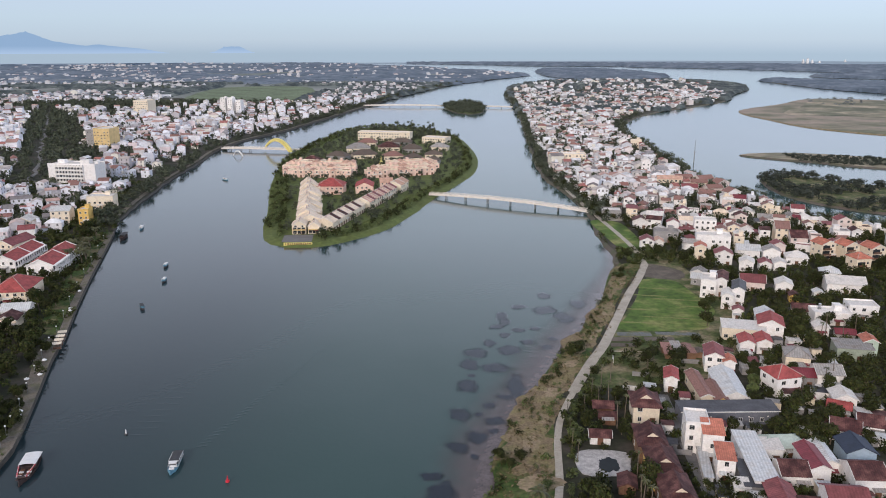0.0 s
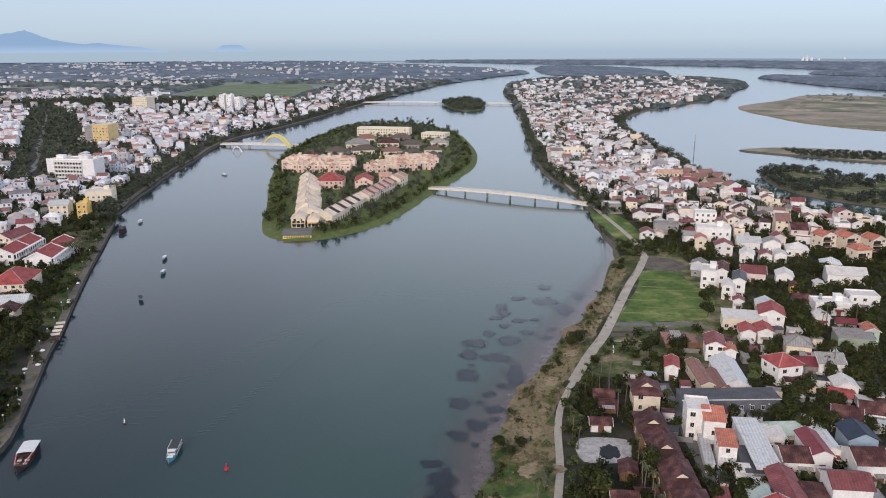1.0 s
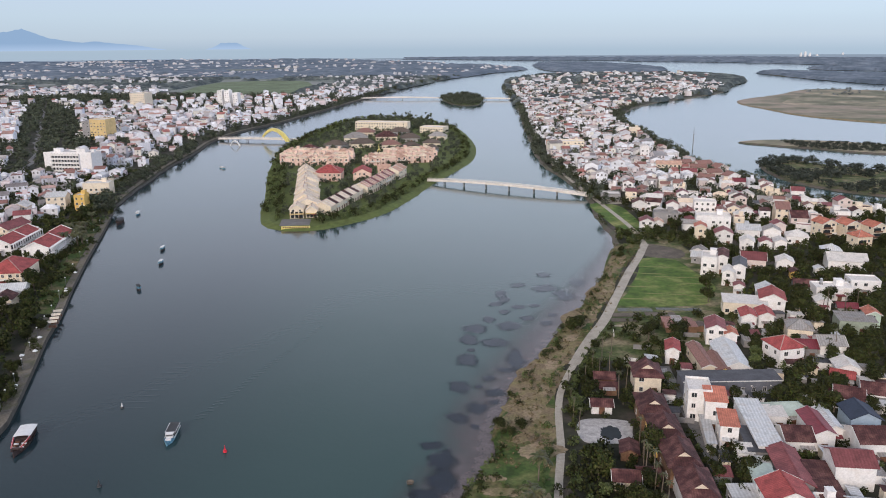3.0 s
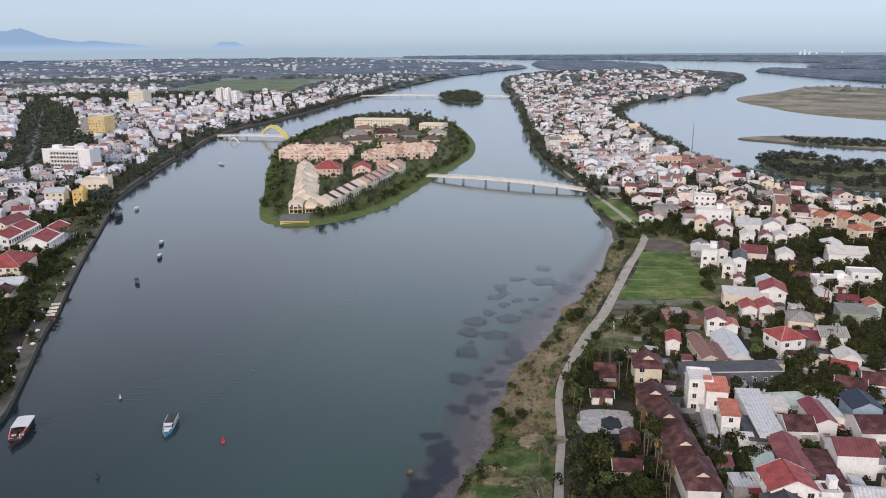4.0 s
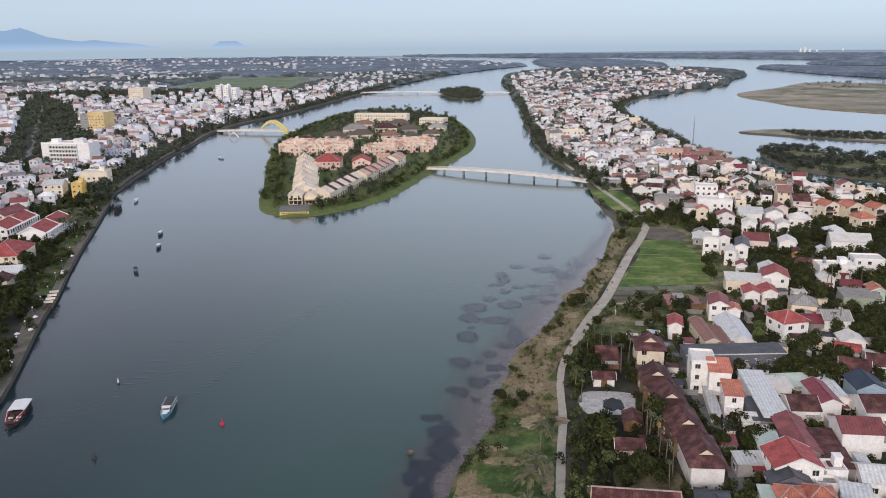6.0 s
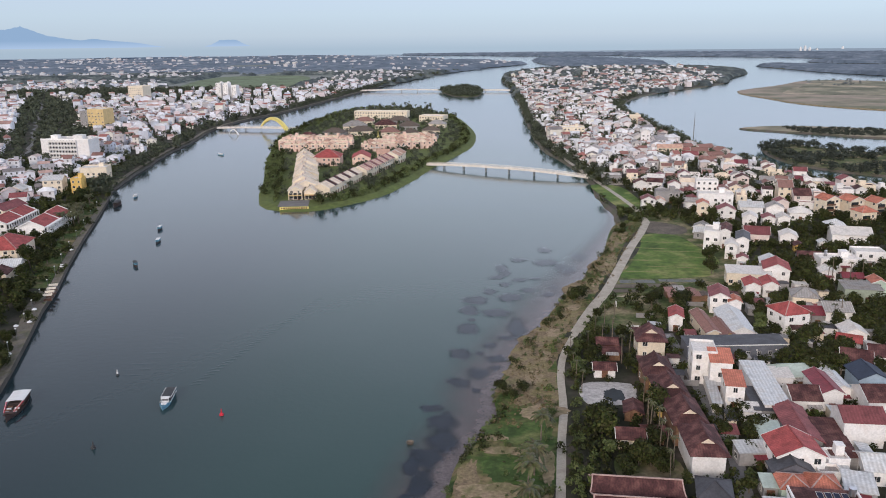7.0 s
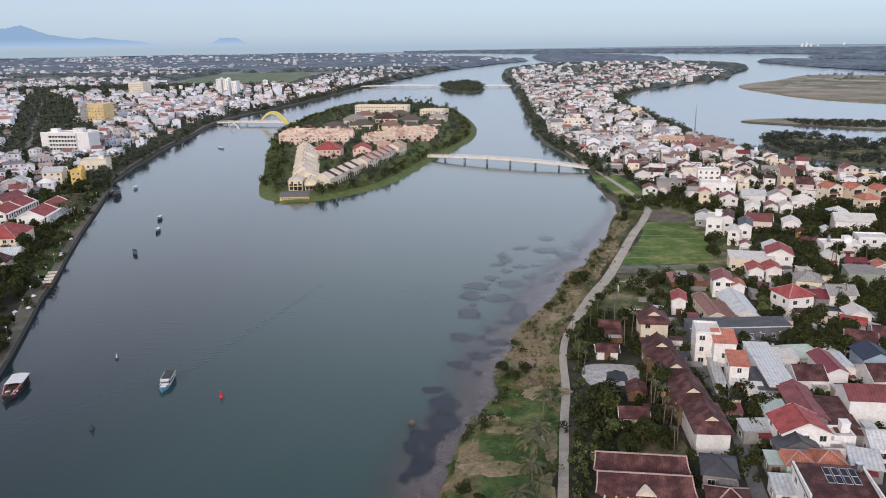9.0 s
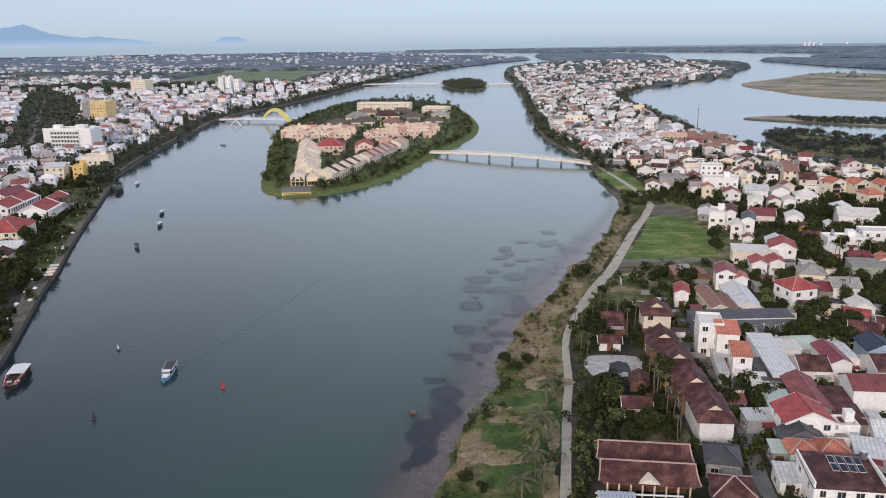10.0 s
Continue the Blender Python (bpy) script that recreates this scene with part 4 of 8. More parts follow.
            b.box(w * 0.2, d * 0.2, h + 2.5, min(3.4, w * 0.45), min(3.9, d * 0.45), 0.15)
            part("stair_head", b, wm, thing)
    if detail:
        storeys = max(1, int((h + 0.6) // 3.2))
        for s in range(storeys):
            z0 = s * 3.3 + 1.0
            if z0 + 1.4 > h - 0.2:
                continue
            for n, length, place in ((max(1, int(w / 3.2)), w, "front"), (max(1, int(d / 4.5)), d, "left")):
                if place == "left" and detail < 2:
                    continue
                for k in range(n):
                    u = (k + 0.5) / n * length - length / 2
                    if s == 0 and place == "front" and k == n // 2:
                        continue
                    if rng.random() < 0.15:
                        continue
                    ww = 1.5 if rng.random() < 0.6 else 1.1
                    if place == "front":
                        window(thing, u, -d / 2 - 0.02, z0, ww, 1.4, 0)
                    else:
                        window(thing, -w / 2 - 0.02, u, z0, ww, 1.4, -90)
        b = Build()
        n = max(1, int(w / 3.2))
        u = (n // 2 + 0.5) / n * w - w / 2
        b.box(u, -d / 2 - 0.03, 0, 1.7, 0.10, 2.3)
        part("door", b, M_WOOD, thing)
        if (balcony or rng.random() < 0.25) and storeys > 1:
            bal = Build()
            bal.box(u, -d / 2 - 0.6, 3.1, min(w, 4.0), 1.2, 0.15)
            bal = part("balcony", bal, wm, thing)
            b = Build()
            b.box(u, -d / 2 - 1.15, 3.25, min(w, 4.0), 0.06, 0.85)
            part("railing", b, M_FRAME, bal)
        if detail > 1 and rng.random() < 0.5:
            b = Build()
            b.slab([(u - 1.9, -d / 2 - 1.6, 2.45), (u + 1.9, -d / 2 - 1.6, 2.45), (u + 1.9, -d / 2, 2.8), (u - 1.9, -d / 2, 2.8)], 0.08)
            part("awning", b, ROOFS[rng.choice(["silver", "grey", "maroon"])], thing)
    if tank:
        tk = Build()
        tk.tube(-w * 0.25, d * 0.2, h + 1.0, 0.6, 1.6, 12)
        tk = part("water_tank", tk, M_STEEL, thing, "small steel water tank")
        b = Build()
        b.box(-w * 0.25, d * 0.2, h, 1.3, 1.3, 1.0, 0, 0, 0.8)
        part("stand", b, M_PIER, tk)
    return thing


# ---- riverside: path, field, bank, lane ----
PATH_NEAR = spline([(14, 20), (16, 90), (25.5, 160.9), (29.5, 185.4), (31.6, 205.7), (34.0, 219.4), (37.4, 230.2), (41.7, 241.5)], 5, False)
PATH_FAR = spline([(41.7, 241.5), (48.2, 257.6), (54.5, 272.0), (60.4, 284.7), (74.2, 321.6), (85.3, 351.2), (95.5, 376.0), (104.4, 400.6)], 5, False)
PATH_LINE = PATH_NEAR + PATH_FAR[1:]
ribbon("path", PATH_NEAR, 2.2, LAND_Z + 0.14, 0.3, M_PATH, "pale concrete riverside path", "path")
ribbon("path", PATH_FAR, 3.9, LAND_Z + 0.15, 0.3, M_PATH, "broad pale concrete riverside road beside the field", "path")
LANE_LINE = spline([(72, 240), (70.5, 218), (69.5, 202), (68, 174), (65, 155), (62, 140), (58, 110)], 6, False)
ribbon("road", LANE_LINE, 3.2, LAND_Z + 0.07, 0.3, M_ASPHALT, "narrow grey concrete lane between houses", "road")
ribbon("road", spline([(104.4, 400), (106, 430), (104, 470), (100, 520), (97, 560), (92, 640), (90, 720)], 8, False), 3.0, LAND_Z + 0.08, 0.3, M_PATH, "pale riverside path under trees", "path")
FIELD = [(97, 374), (112.5, 370.5), (116, 350), (118.5, 328), (112, 313), (105.8, 302.5), (87.4, 300), (69.5, 302), (76, 318), (82.5, 334), (90, 354)]
plate("ground", [(50, 262), (62, 288), (70, 308), (84, 338), (99, 376), (108, 402), (124, 400), (128, 345), (124, 306), (112, 278), (94, 254), (66, 246), (48, 244)], LAND_Z + 0.02, 0.5, LAND_Z - 0.1, M_ROUGH, "rough grass round the mown field", "field")
plate("ground", spline(FIELD, 4, True, 0.8, 40), LAND_Z + 0.06, 0.6, LAND_Z - 0.1, M_FIELD, "bright green mown field beside the path", "field")
for k, (u, v, w, d) in enumerate([(92, 347, 9, 0.7), (104, 341, 12, 0.6), (84, 327, 7, 0.8), (110, 331, 7, 0.7), (80, 310, 8, 0.8), (96, 316, 14, 0.5), (98, 358, 10, 0.5)]):
    tagged(part("mown_streak", blob(u, v, w, d, LAND_Z + 0.068 + 0.002 * k, 0.05, k + 7.7, 0.6, 40, -8), M_STREAK), "pale dry streak of cut grass on the field", "grass", "dry streaks on the field", kind="structure")
plate("ground", spline([(99, 400), (106, 403), (121, 388), (116, 373), (99, 377), (101, 390)], 4, True, 0.4, 42), LAND_Z + 0.05, 0.5, LAND_Z - 0.1, M_SOIL, "grey tilled plot at the field's end", "field")
for k, (u, v, w, d, mm, word) in enumerate([(75, 296.5, 7, 2.0, M_PLOT, "grey netted"), (93, 297, 9, 1.6, M_PLOT, "grey netted"), (70, 290.5, 6, 2.2, M_SOIL, "bare brown"), (84, 291, 6, 2.2, M_SOIL, "bare brown"), (68, 284.5, 5, 1.8, M_SOIL, "bare brown")]):
    b = Build()
    b.box(0, 0, -0.1, 2 * w, 2 * d, 0.2)
    tagged(part("garden_plot", b, mm, at=pose(u, v, LAND_Z + 0.02 + 0.004 * k, 0, 0, -2)), f"{word} garden plot beside the field", "garden plot", "garden plots by the field", kind="structure")
b = Build()
b.box(0, 0, -0.1, 17, 0.25, 0.5)
tagged(part("garden_wall", b, M_PATH, at=pose(70, 277.5, LAND_Z, 0, 0, -1)), "low pale boundary wall beside the path", "wall")
for k in range(7):                                # old brown shacks by the garden plots
    house(83 + (k % 4) * 3.9, 273 + (k // 4) * 5.5 + (k % 2), 3.4, 4.6, 2.1 + 0.2 * (k % 3), -8 + 3 * (k % 3), "shed" if k % 3 else "gable_y", "timber", ("clay", "grey", "clay", "umber")[k % 4], 0.5, 0, "low weathered shack with patched brown sheets", group="old shacks", seed=870 + k, name="shack")
plate("ground", [(98, 402), (94, 432), (100, 438), (116, 438), (136, 424), (136, 404), (122, 399)], LAND_Z + 0.03, 0.5, LAND_Z - 0.1, M_ROUGH, "rough grass and bare earth beyond the field", "field")
plate("ground", spline([(94, 507), (112, 500), (113, 440), (99, 432), (94, 470)], 4, True, 0.6, 45), LAND_Z + 0.05, 0.5, LAND_Z - 0.1, M_FIELD, "small riverside lawn by the footbridge", "field")

M_TERRACE = mat("pale_terrace_stone", (0.44, 0.42, 0.41), 0.8, 0.2, 0.8, 0.2)
plate("ground", spline([(38, 150), (51, 149), (52, 162), (39, 163)], 3, True, 0.5, 48), LAND_Z + 0.05, 0.4, LAND_Z - 0.1, M_ROUGH, "rough shaded grass in the walled garden", "grass")
plate("pavement", [(103, 506), (104, 528), (119, 526), (120, 507)], LAND_Z + 0.08, 0.3, LAND_Z - 0.1, M_PATH, "pale paved yard beside the footbridge lawn", "pavement")
# the grassy bank between path and water, with bare sandy patches
bank = [(-6, 60), (-6.5, 120), (-1.6, 148), (2.6, 166), (11.6, 184), (12.2, 200), (20.6, 226), (29.6, 247), (40.6, 275), (56.6, 309), (72, 350), (87, 398),
        (103, 399), (84, 353), (72, 320), (52.5, 268), (39, 239), (34, 219), (33, 202), (31, 184), (27, 163), (24, 146), (21, 136), (17, 90), (15.5, 60)]
plate("ground", spline(bank, 4, True, 0.5, 44), LAND_Z + 0.10, 2.0, 0.25, M_BANK, "grassy riverbank with bare brown earth", "riverbank")
for k, (x, y, rx, ry) in enumerate([(12.3, 157, 6.6, 5.2), (16, 174, 6.2, 5.0), (10, 141, 6.8, 4.5), (22, 172, 3.4, 8.0)]):
    tagged(part("lawn_patch", blob(x, y, rx, ry, LAND_Z + 0.104 + 0.002 * k, 0.12, k + 2.7, 0.5, 60), M_LAWN), "lush green grass on the riverbank", "grass", "green patches on the bank", kind="structure")
for k, (x, y, rx, ry, yaw) in enumerate([(13.1, 164.8, 5.6, 1.7, -3), (10.3, 171, 3.8, 1.3, 5), (8.7, 148.4, 6.2, 3.0, 0), (22.0, 158, 1.5, 7.5, -6), (23.6, 184.6, 6.2, 4.2, 5), (18.8, 137.5, 1.6, 8.0, -6), (24, 206, 2.4, 4.0, -15), (29, 222, 2.2, 4.0, -20),
                                         (34, 240, 2.4, 5.0, -25), (45, 268, 2.3, 7.0, -25), (58, 296, 2.3, 8.0, -25), (70, 325, 2.2, 8.0, -22), (84, 366, 2.0, 7.0, -20)]):
    tagged(part("sand_patch", blob(x, y, rx, ry, LAND_Z + 0.13 + 0.004 * k, 0.15, k + 0.3, 0.45, 60, yaw), M_SAND), "bare pale sand patch on the riverbank", "ground", "bare patches on the bank", kind="structure")

for k, (x, y, rx, ry, yaw) in enumerate([(22, 206, 7.5, 13, -18), (29, 230, 6.8, 14, -25), (38, 252, 6, 14, -25), (49, 281, 5.5, 17, -25), (66, 322, 4.6, 18, -22), (80, 362, 4, 18, -20), (3, 152, 2.2, 8, -12), (23, 195, 6, 8, -10)]):
    tagged(part("dry_patch", blob(x, y, rx, ry, LAND_Z + 0.112 + 0.002 * k, 0.12, k + 5.3, 0.6, 60, yaw), M_DRY), "dry khaki grass and bare earth on the riverbank", "ground", "dry patches on the bank", kind="structure")

# dark weed beds in the shallows
weed_count = 0


def weed(x, y, rx, ry):
    """A roundish bed of weed just at the surface, thinning out at its rim."""
    global weed_count
    weed_count += 1
    n, b, k = 28, Build(), weed_count
    pts = [(0.0, 0.0, 0.0)]
    for i in range(n):
        a = 2 * math.pi * i / n
        r = 1.25 * (1 + 0.35 * noise.noise((math.cos(a) * 1.3 + k * 3.1, math.sin(a) * 1.3, k * 0.7)))
        pts.append((rx * r * math.cos(a), ry * r * math.sin(a), 0.0))
    b.add([(x + u, y + v, 0.016 + 0.003 * k) for u, v, _ in pts], [(0, 1 + i, 1 + (i + 1) % n) for i in range(n)])
    me = b.mesh("weed_bed", [M_WEED])
    fade(me, lambda i: 0.0 if i == 0 else 1.0)
    tagged(part("weed_bed", me, None), "dark weed bed at the water surface", "water weed", "weed beds in the shallows", kind="structure")


def fade(me, value):
    """Writes value(vertex number) into the mesh's first UV."""
    uv = me.uv_layers.new(name="UVMap")
    for loop in me.loops:
        uv.data[loop.index].uv = (value(loop.vertex_index), 0.0)


# muddy shallows along the bank, deeper water outwards
shore = spline([(-9, 100), (-4, 136), (-1, 151), (3, 165), (11, 183), (12, 199), (21, 226), (30, 247), (41, 275), (57, 309), (72, 350), (88, 402), (90, 440)], 4, False)
v, f = [], []
for x, y in shore:
    wide = 19 * min(1.0, (448 - y) / 160 + 0.1)
    for q in range(5):
        v.append((x + 2 - (wide + 2) * q / 4, y + (wide + 2) * 0.35 * q / 4, 0.012))
for i in range(len(shore) - 1):
    f += [(5 * i + q + 1, 5 * i + q, 5 * i + 5 + q, 5 * i + 6 + q) for q in range(4)]
me = Build().add(v, f).mesh("shallow_water", [M_SHALLOW])
fade(me, lambda i: (i % 5) / 4)
tagged(part("shallow_water", me, None), "muddy mauve shallows along the bank", "water", kind="structure")
weed(-5.3, 190.2, 3.9, 2.4)
weed(-2.9, 182.1, 4.2, 5.6)
weed(-2.4, 172.4, 4.5, 5.8)
weed(-6.1, 165, 4.2, 5.4)
weed(-7.4, 153.3, 2.8, 6.7)
weed(-9.7, 161.1, 2.5, 4.8)
weed(-10.6, 147.6, 1.5, 2.6)
weed(1.8, 206.4, 3.5, 3.9)
weed(7.9, 212.4, 3.6, 4.1)
weed(13.2, 216.4, 1.9, 2.1)
weed(13.7, 223.6, 3.6, 3.1)
weed(12.6, 234.2, 2.2, 2.9)
weed(2.8, 227.3, 4.2, 5.1)
weed(8.9, 227.8, 1.5, 1.6)
weed(6.8, 201.0, 1.5, 1.9)
weed(5.8, 249.1, 4.1, 5.5)
weed(7.3, 258.0, 1.5, 1.7)
weed(22.5, 249.0, 3.7, 9.8)
weed(18.7, 240.8, 3.1, 2.3)
weed(6.7, 268.0, 4.2, 5.6)
weed(16.1, 265.3, 5.7, 4.6)
weed(9.2, 279.3, 5.0, 4.7)
weed(22.6, 282.4, 4.6, 5.5)
weed(30.6, 291.0, 3.4, 2.9)
weed(15.2, 289.6, 2.5, 4.3)
weed(22.0, 298.6, 2.8, 3.0)
weed(21.8, 321.1, 2.7, 6.1)
weed(27.8, 304.3, 3.3, 3.1)
weed(37.8, 285.4, 2.7, 2.8)
weed(41.2, 294.4, 2.3, 2.2)
weed(42.6, 329.4, 5.6, 5.5)
weed(49.9, 318.2, 3.7, 6.8)
weed(58.0, 338.3, 3.6, 6.7)
weed(30.4, 334.3, 4.1, 3.7)
weed(19.1, 308.5, 3.3, 3.2)
weed(35.0, 306.1, 2.6, 2.4)
weed(23, 314, 2.6, 5)
weed(48, 322, 3, 5)
weed(44, 350, 3.4, 5)

# ---- near houses on the peninsula ----
near_count = 0


def near_house(x, y, w, d, h, yaw, roof, wall, cover, label):
    global near_count
    n = near_count
    near_count += 1
    made = house(x, y, w, d, h, yaw, roof, wall, cover, None, 0 if n in (4, 19) else 2 if y < 330 or cover == "orange" else 1, label, tank=n % 3 == 2 and roof == "flat", group="houses on the peninsula", seed=n)
    if cover == "orange" and y > 380 and w > 8:    # timber galleries on the villas' fronts; dark strips stand in for their shade
        for s in range(int(h // 3)):
            b = Build()
            b.box(-w * 0.18, -d / 2 - 0.06, s * 3 + 0.5, w * 0.5, 0.14, 2.0)
            part("gallery_opening", b, M_GLASS, made)
            b = Build()
            b.box(-w * 0.18, -d / 2 - 0.7, s * 3 + 0.35, w * 0.56, 1.3, 0.14)
            b.box(-w * 0.18, -d / 2 - 1.3, s * 3 + 0.49, w * 0.56, 0.1, 0.8)
            part("gallery", b, M_WOOD, made)
    return made


near_house(61.5, 224, 8.0, 10.5, 6.3, -6, "brow", "cream", "brown", "tan two-storey house with hipped brown tile roof")
near_house(57.5, 201, 7.3, 12.2, 6.2, -4, "brow", "timber", "brown", "long timber row house under brown tiles with a cream gable")
near_house(57.5, 187.5, 7.3, 13.0, 6.2, -3, "brow", "yellow", "brown", "ochre row house under brown tiles with a cream gable")
near_house(57.5, 173.5, 7.3, 13.4, 6.2, -2, "brow", "timber", "brown", "timber row house under dull brown tiles with a cream gable")
near_house(57.5, 159.5, 7.3, 13.6, 6.2, -4, "brow", "white", "brown", "row house with a plain white end wall under brown tiles")
near_house(55, 143, 6.6, 7.4, 3.8, -14, "hip", "grey", "dark", "low house with a dark hipped tile roof")
near_house(53, 131, 7.6, 7.5, 3.8, -10, "hip", "grey", "brown", "low house with a weathered brown hipped roof")
near_house(84.5, 192, 6.4, 26, 4.6, -6, "shed", "white", "silver", "long shed under a pale silver metal roof")
near_house(94, 241, 8.2, 22, 4.0, -6, "gable_y", "white", "silver", "long shed under pale grey metal sheets")
near_house(84, 240, 4.2, 20, 4.2, -2, "gable_y", "cream", "clay", "narrow house with old faded clay tiles")
near_house(88, 235, 4.2, 14, 4.0, -2, "gable_y", "yellow", "clay", "low old house with a bright yellow gable")
near_house(76, 246, 4.3, 9.0, 5.2, -14, "gable_y", "white", "red", "small white house with a dark red roof")
near_house(113, 244, 9.4, 9.4, 7.0, 14, "hip", "white", "red", "white two-storey house with a bright red hipped roof")
near_house(100, 191, 5.2, 13.4, 5.2, -4, "gable_y", "white", "maroon", "white house with a crimson metal gable roof")
near_house(92.5, 187, 7.2, 8.6, 4.2, -4, "gable_x", "white", "brown", "low house with a brown tiled roof")
near_house(96, 202.5, 14, 7.0, 3.4, 4, "hip", "white", "green", "low building with a pale green hipped metal roof")
near_house(91, 199, 7.0, 5.5, 4.2, -4, "shed", "white", "white", "low white shed with a pale sheet roof")
near_house(115.5, 198, 8.0, 8.6, 4.8, -4, "gable_y", "blue", "navy", "pale blue house with a navy gabled roof")
near_house(110.5, 184, 8.4, 9.6, 5.4, -2, "gable_x", "white", "brown", "white house with a dusty brown roof")
near_house(98.5, 170, 9.4, 8.6, 6.8, -6, "gable_x", "white", "dusty", "big plain white house with a dusty red metal roof")
near_house(77, 156, 10.4, 9.0, 6.2, -3, "gable_y", "white", "red", "white house with a broad red gable roof")
near_house(72, 145, 5.4, 5.6, 4.2, -8, "hip", "green", "orange", "low house with an orange hipped roof")
near_house(78.5, 145, 5.6, 5.6, 4.2, -8, "hip", "green", "orange", "low house with an orange hipped roof")
near_house(84, 170, 6.6, 17, 4.4, -8, "gable_y", "grey", "dusty", "long low house under a dull maroon roof")
near_house(90, 168, 5.4, 7.6, 4.0, -6, "shed", "grey", "brown", "low annexe with a rusty brown sheet roof")
near_house(89, 159.5, 5.6, 8.0, 3.6, -6, "shed", "grey", "brown", "low annexe with a dark brown sheet roof")
near_house(69, 160, 6.6, 4.2, 3.4, 2, "shed", "grey", "silver", "small open shed with a grey-teal sheet roof")
near_house(76, 167, 5.4, 7.6, 3.8, -6, "shed", "white", "green", "flat shed with a pale green sheet roof")
# timber-walled pavilions below: the dark boards stand in for shade under trees
near_house(49, 227, 6.0, 5.0, 2.7, -5, "gable_x", "timber", "brown", "small pavilion with dark brown tiles")
near_house(44.5, 208, 6.0, 4.6, 2.7, -5, "gable_x", "white", "brown", "small pavilion with white wall and brown tiles")
near_house(43, 168, 6.4, 5.4, 3.0, -6, "gable_x", "cream", "brown", "small cream house with dark brown tiles and a dark door")
near_house(47, 182, 4.4, 5.6, 2.7, -10, "gable_y", "timber", "brown", "small pavilion with dark brown tiles")
near_house(49, 170, 5.0, 4.6, 2.7, -6, "gable_x", "timber", "brown", "low annexe with a brown tiled roof")
near_house(49, 220, 5.0, 4.0, 2.6, -5, "gable_x", "timber", "brown", "small pavilion with weathered brown tiles")
near_house(118, 293.5, 16.5, 9, 5.2, -14, "shed", "cream", "white", "wide cream two-storey house with a low white roof")
near_house(130, 296, 9.5, 12, 6.4, -18, "gable_y", "white", "red", "white gable house with one red roof slope")
near_house(114, 279, 5.4, 9.0, 5.0, -12, "gable_y", "white", "red", "white twin house with red gable roof")
near_house(121, 280, 5.4, 9.0, 5.0, -12, "gable_y", "white", "red", "white twin house with red gable roof")
near_house(96.5, 264, 6.5, 11, 6.2, -14, "gable_y", "white", "dusty", "white house with a dusty red gable roof")
near_house(100, 258, 4.0, 6.0, 5.6, -12, "gable_y", "white", "orange", "white annexe with a bright orange-red roof")
near_house(122, 349, 7.0, 12, 8.4, -20, "flat", "white", "white", "white modern block with a flat roof")
near_house(129, 352, 5.0, 14, 8.4, -20, "gable_y", "white", "brown", "narrow white house with brown gable roof")
near_house(132, 338, 5.4, 14, 8.0, -20, "gable_y", "white", "dark", "narrow white house with dark gable roof")
near_house(125, 332, 5.0, 9, 6.4, -20, "gable_y", "white", "white", "narrow white house with pale gable roof")
near_house(162, 312, 15.5, 9.0, 5.0, -6, "flat", "white", "white", "wide white single-storey building with flat roof")
near_house(152, 273, 13.0, 8.5, 5.2, -10, "shed", "sage", "grey", "wide sage green house with a grey sheet roof")
near_house(206, 414, 8.6, 9.5, 9.2, 12, "gable_y", "cream", "orange", "tan three-storey villa with an orange hipped roof")
near_house(217.5, 411, 8.6, 9.5, 9.2, 12, "gable_y", "cream", "orange", "tan three-storey villa with an orange hipped roof")
near_house(214, 391, 8.6, 8.5, 7.6, 12, "hip", "cream", "orange", "cream villa with an orange hipped roof")
near_house(229, 406, 8.6, 9.5, 9.2, 12, "gable_y", "cream", "orange", "tan three-storey villa with an orange hipped roof")
near_house(189, 355, 17, 11, 5.0, -14, "gable_x", "white", "white", "wide house with pale sheet roofing")
near_house(131, 249, 8.5, 8.5, 5.6, -6, "gable_x", "white", "grey", "white house with mottled grey sheet roof")
near_house(122.8, 249.5, 6.5, 7.0, 4.2, -6, "gable_x", "grey", "maroon", "low house with a dull maroon sheet roof")
near_house(128, 266, 8.5, 9.0, 5.0, -16, "hip", "cream", "grey", "old cream house with mossy grey roof")
near_house(129, 233, 7, 7, 3.8, -10, "gable_y", "white", "white", "small white gabled house among trees")
near_house(124.5, 226, 6.5, 5, 3.6, -28, "gable_x", "grey", "red", "low house with a vivid red roof")
near_house(119.5, 212, 8, 8, 3.8, -24, "gable_x", "white", "brown", "low white house with brown tile roof")
near_house(128.5, 215, 7, 8, 3.8, -20, "gable_x", "white", "brown", "low white house with brown tile roof")
near_house(104.6, 194.5, 4.4, 12, 4.4, -5, "gable_y", "white", "silver", "narrow house under pale silver sheets")
near_house(76.5, 180, 4, 4, 3.2, -6, "shed", "white", "white", "small shed with a pale sheet roof")
near_house(86.5, 156, 4.6, 5, 3.6, -5, "flat", "white", "white", "small white annexe with a roof terrace")
near_house(95.5, 153, 9, 8, 3.8, -10, "gable_x", "white", "silver", "low white house with pale silver roof")
near_house(67.8, 146.5, 3, 4, 3.0, -6, "shed", "grey", "green", "small shed with greenish sheets")
near_house(82.5, 151, 5, 3.6, 3.0, -5, "flat", "white", "grey", "low white annexe with grey roof")
near_house(86.5, 145.5, 6, 7, 3.2, -18, "shed", "grey", "silver", "low shed with worn grey sheets")
near_house(65.6, 136.5, 4, 6, 3.0, -8, "shed", "white", "silver", "small shed with grey sheet roof")
near_house(74.0, 150.2, 8.5, 3.6, 4.4, -4, "gable_y", "slate", "dark", "dark gabled shelter between two houses")
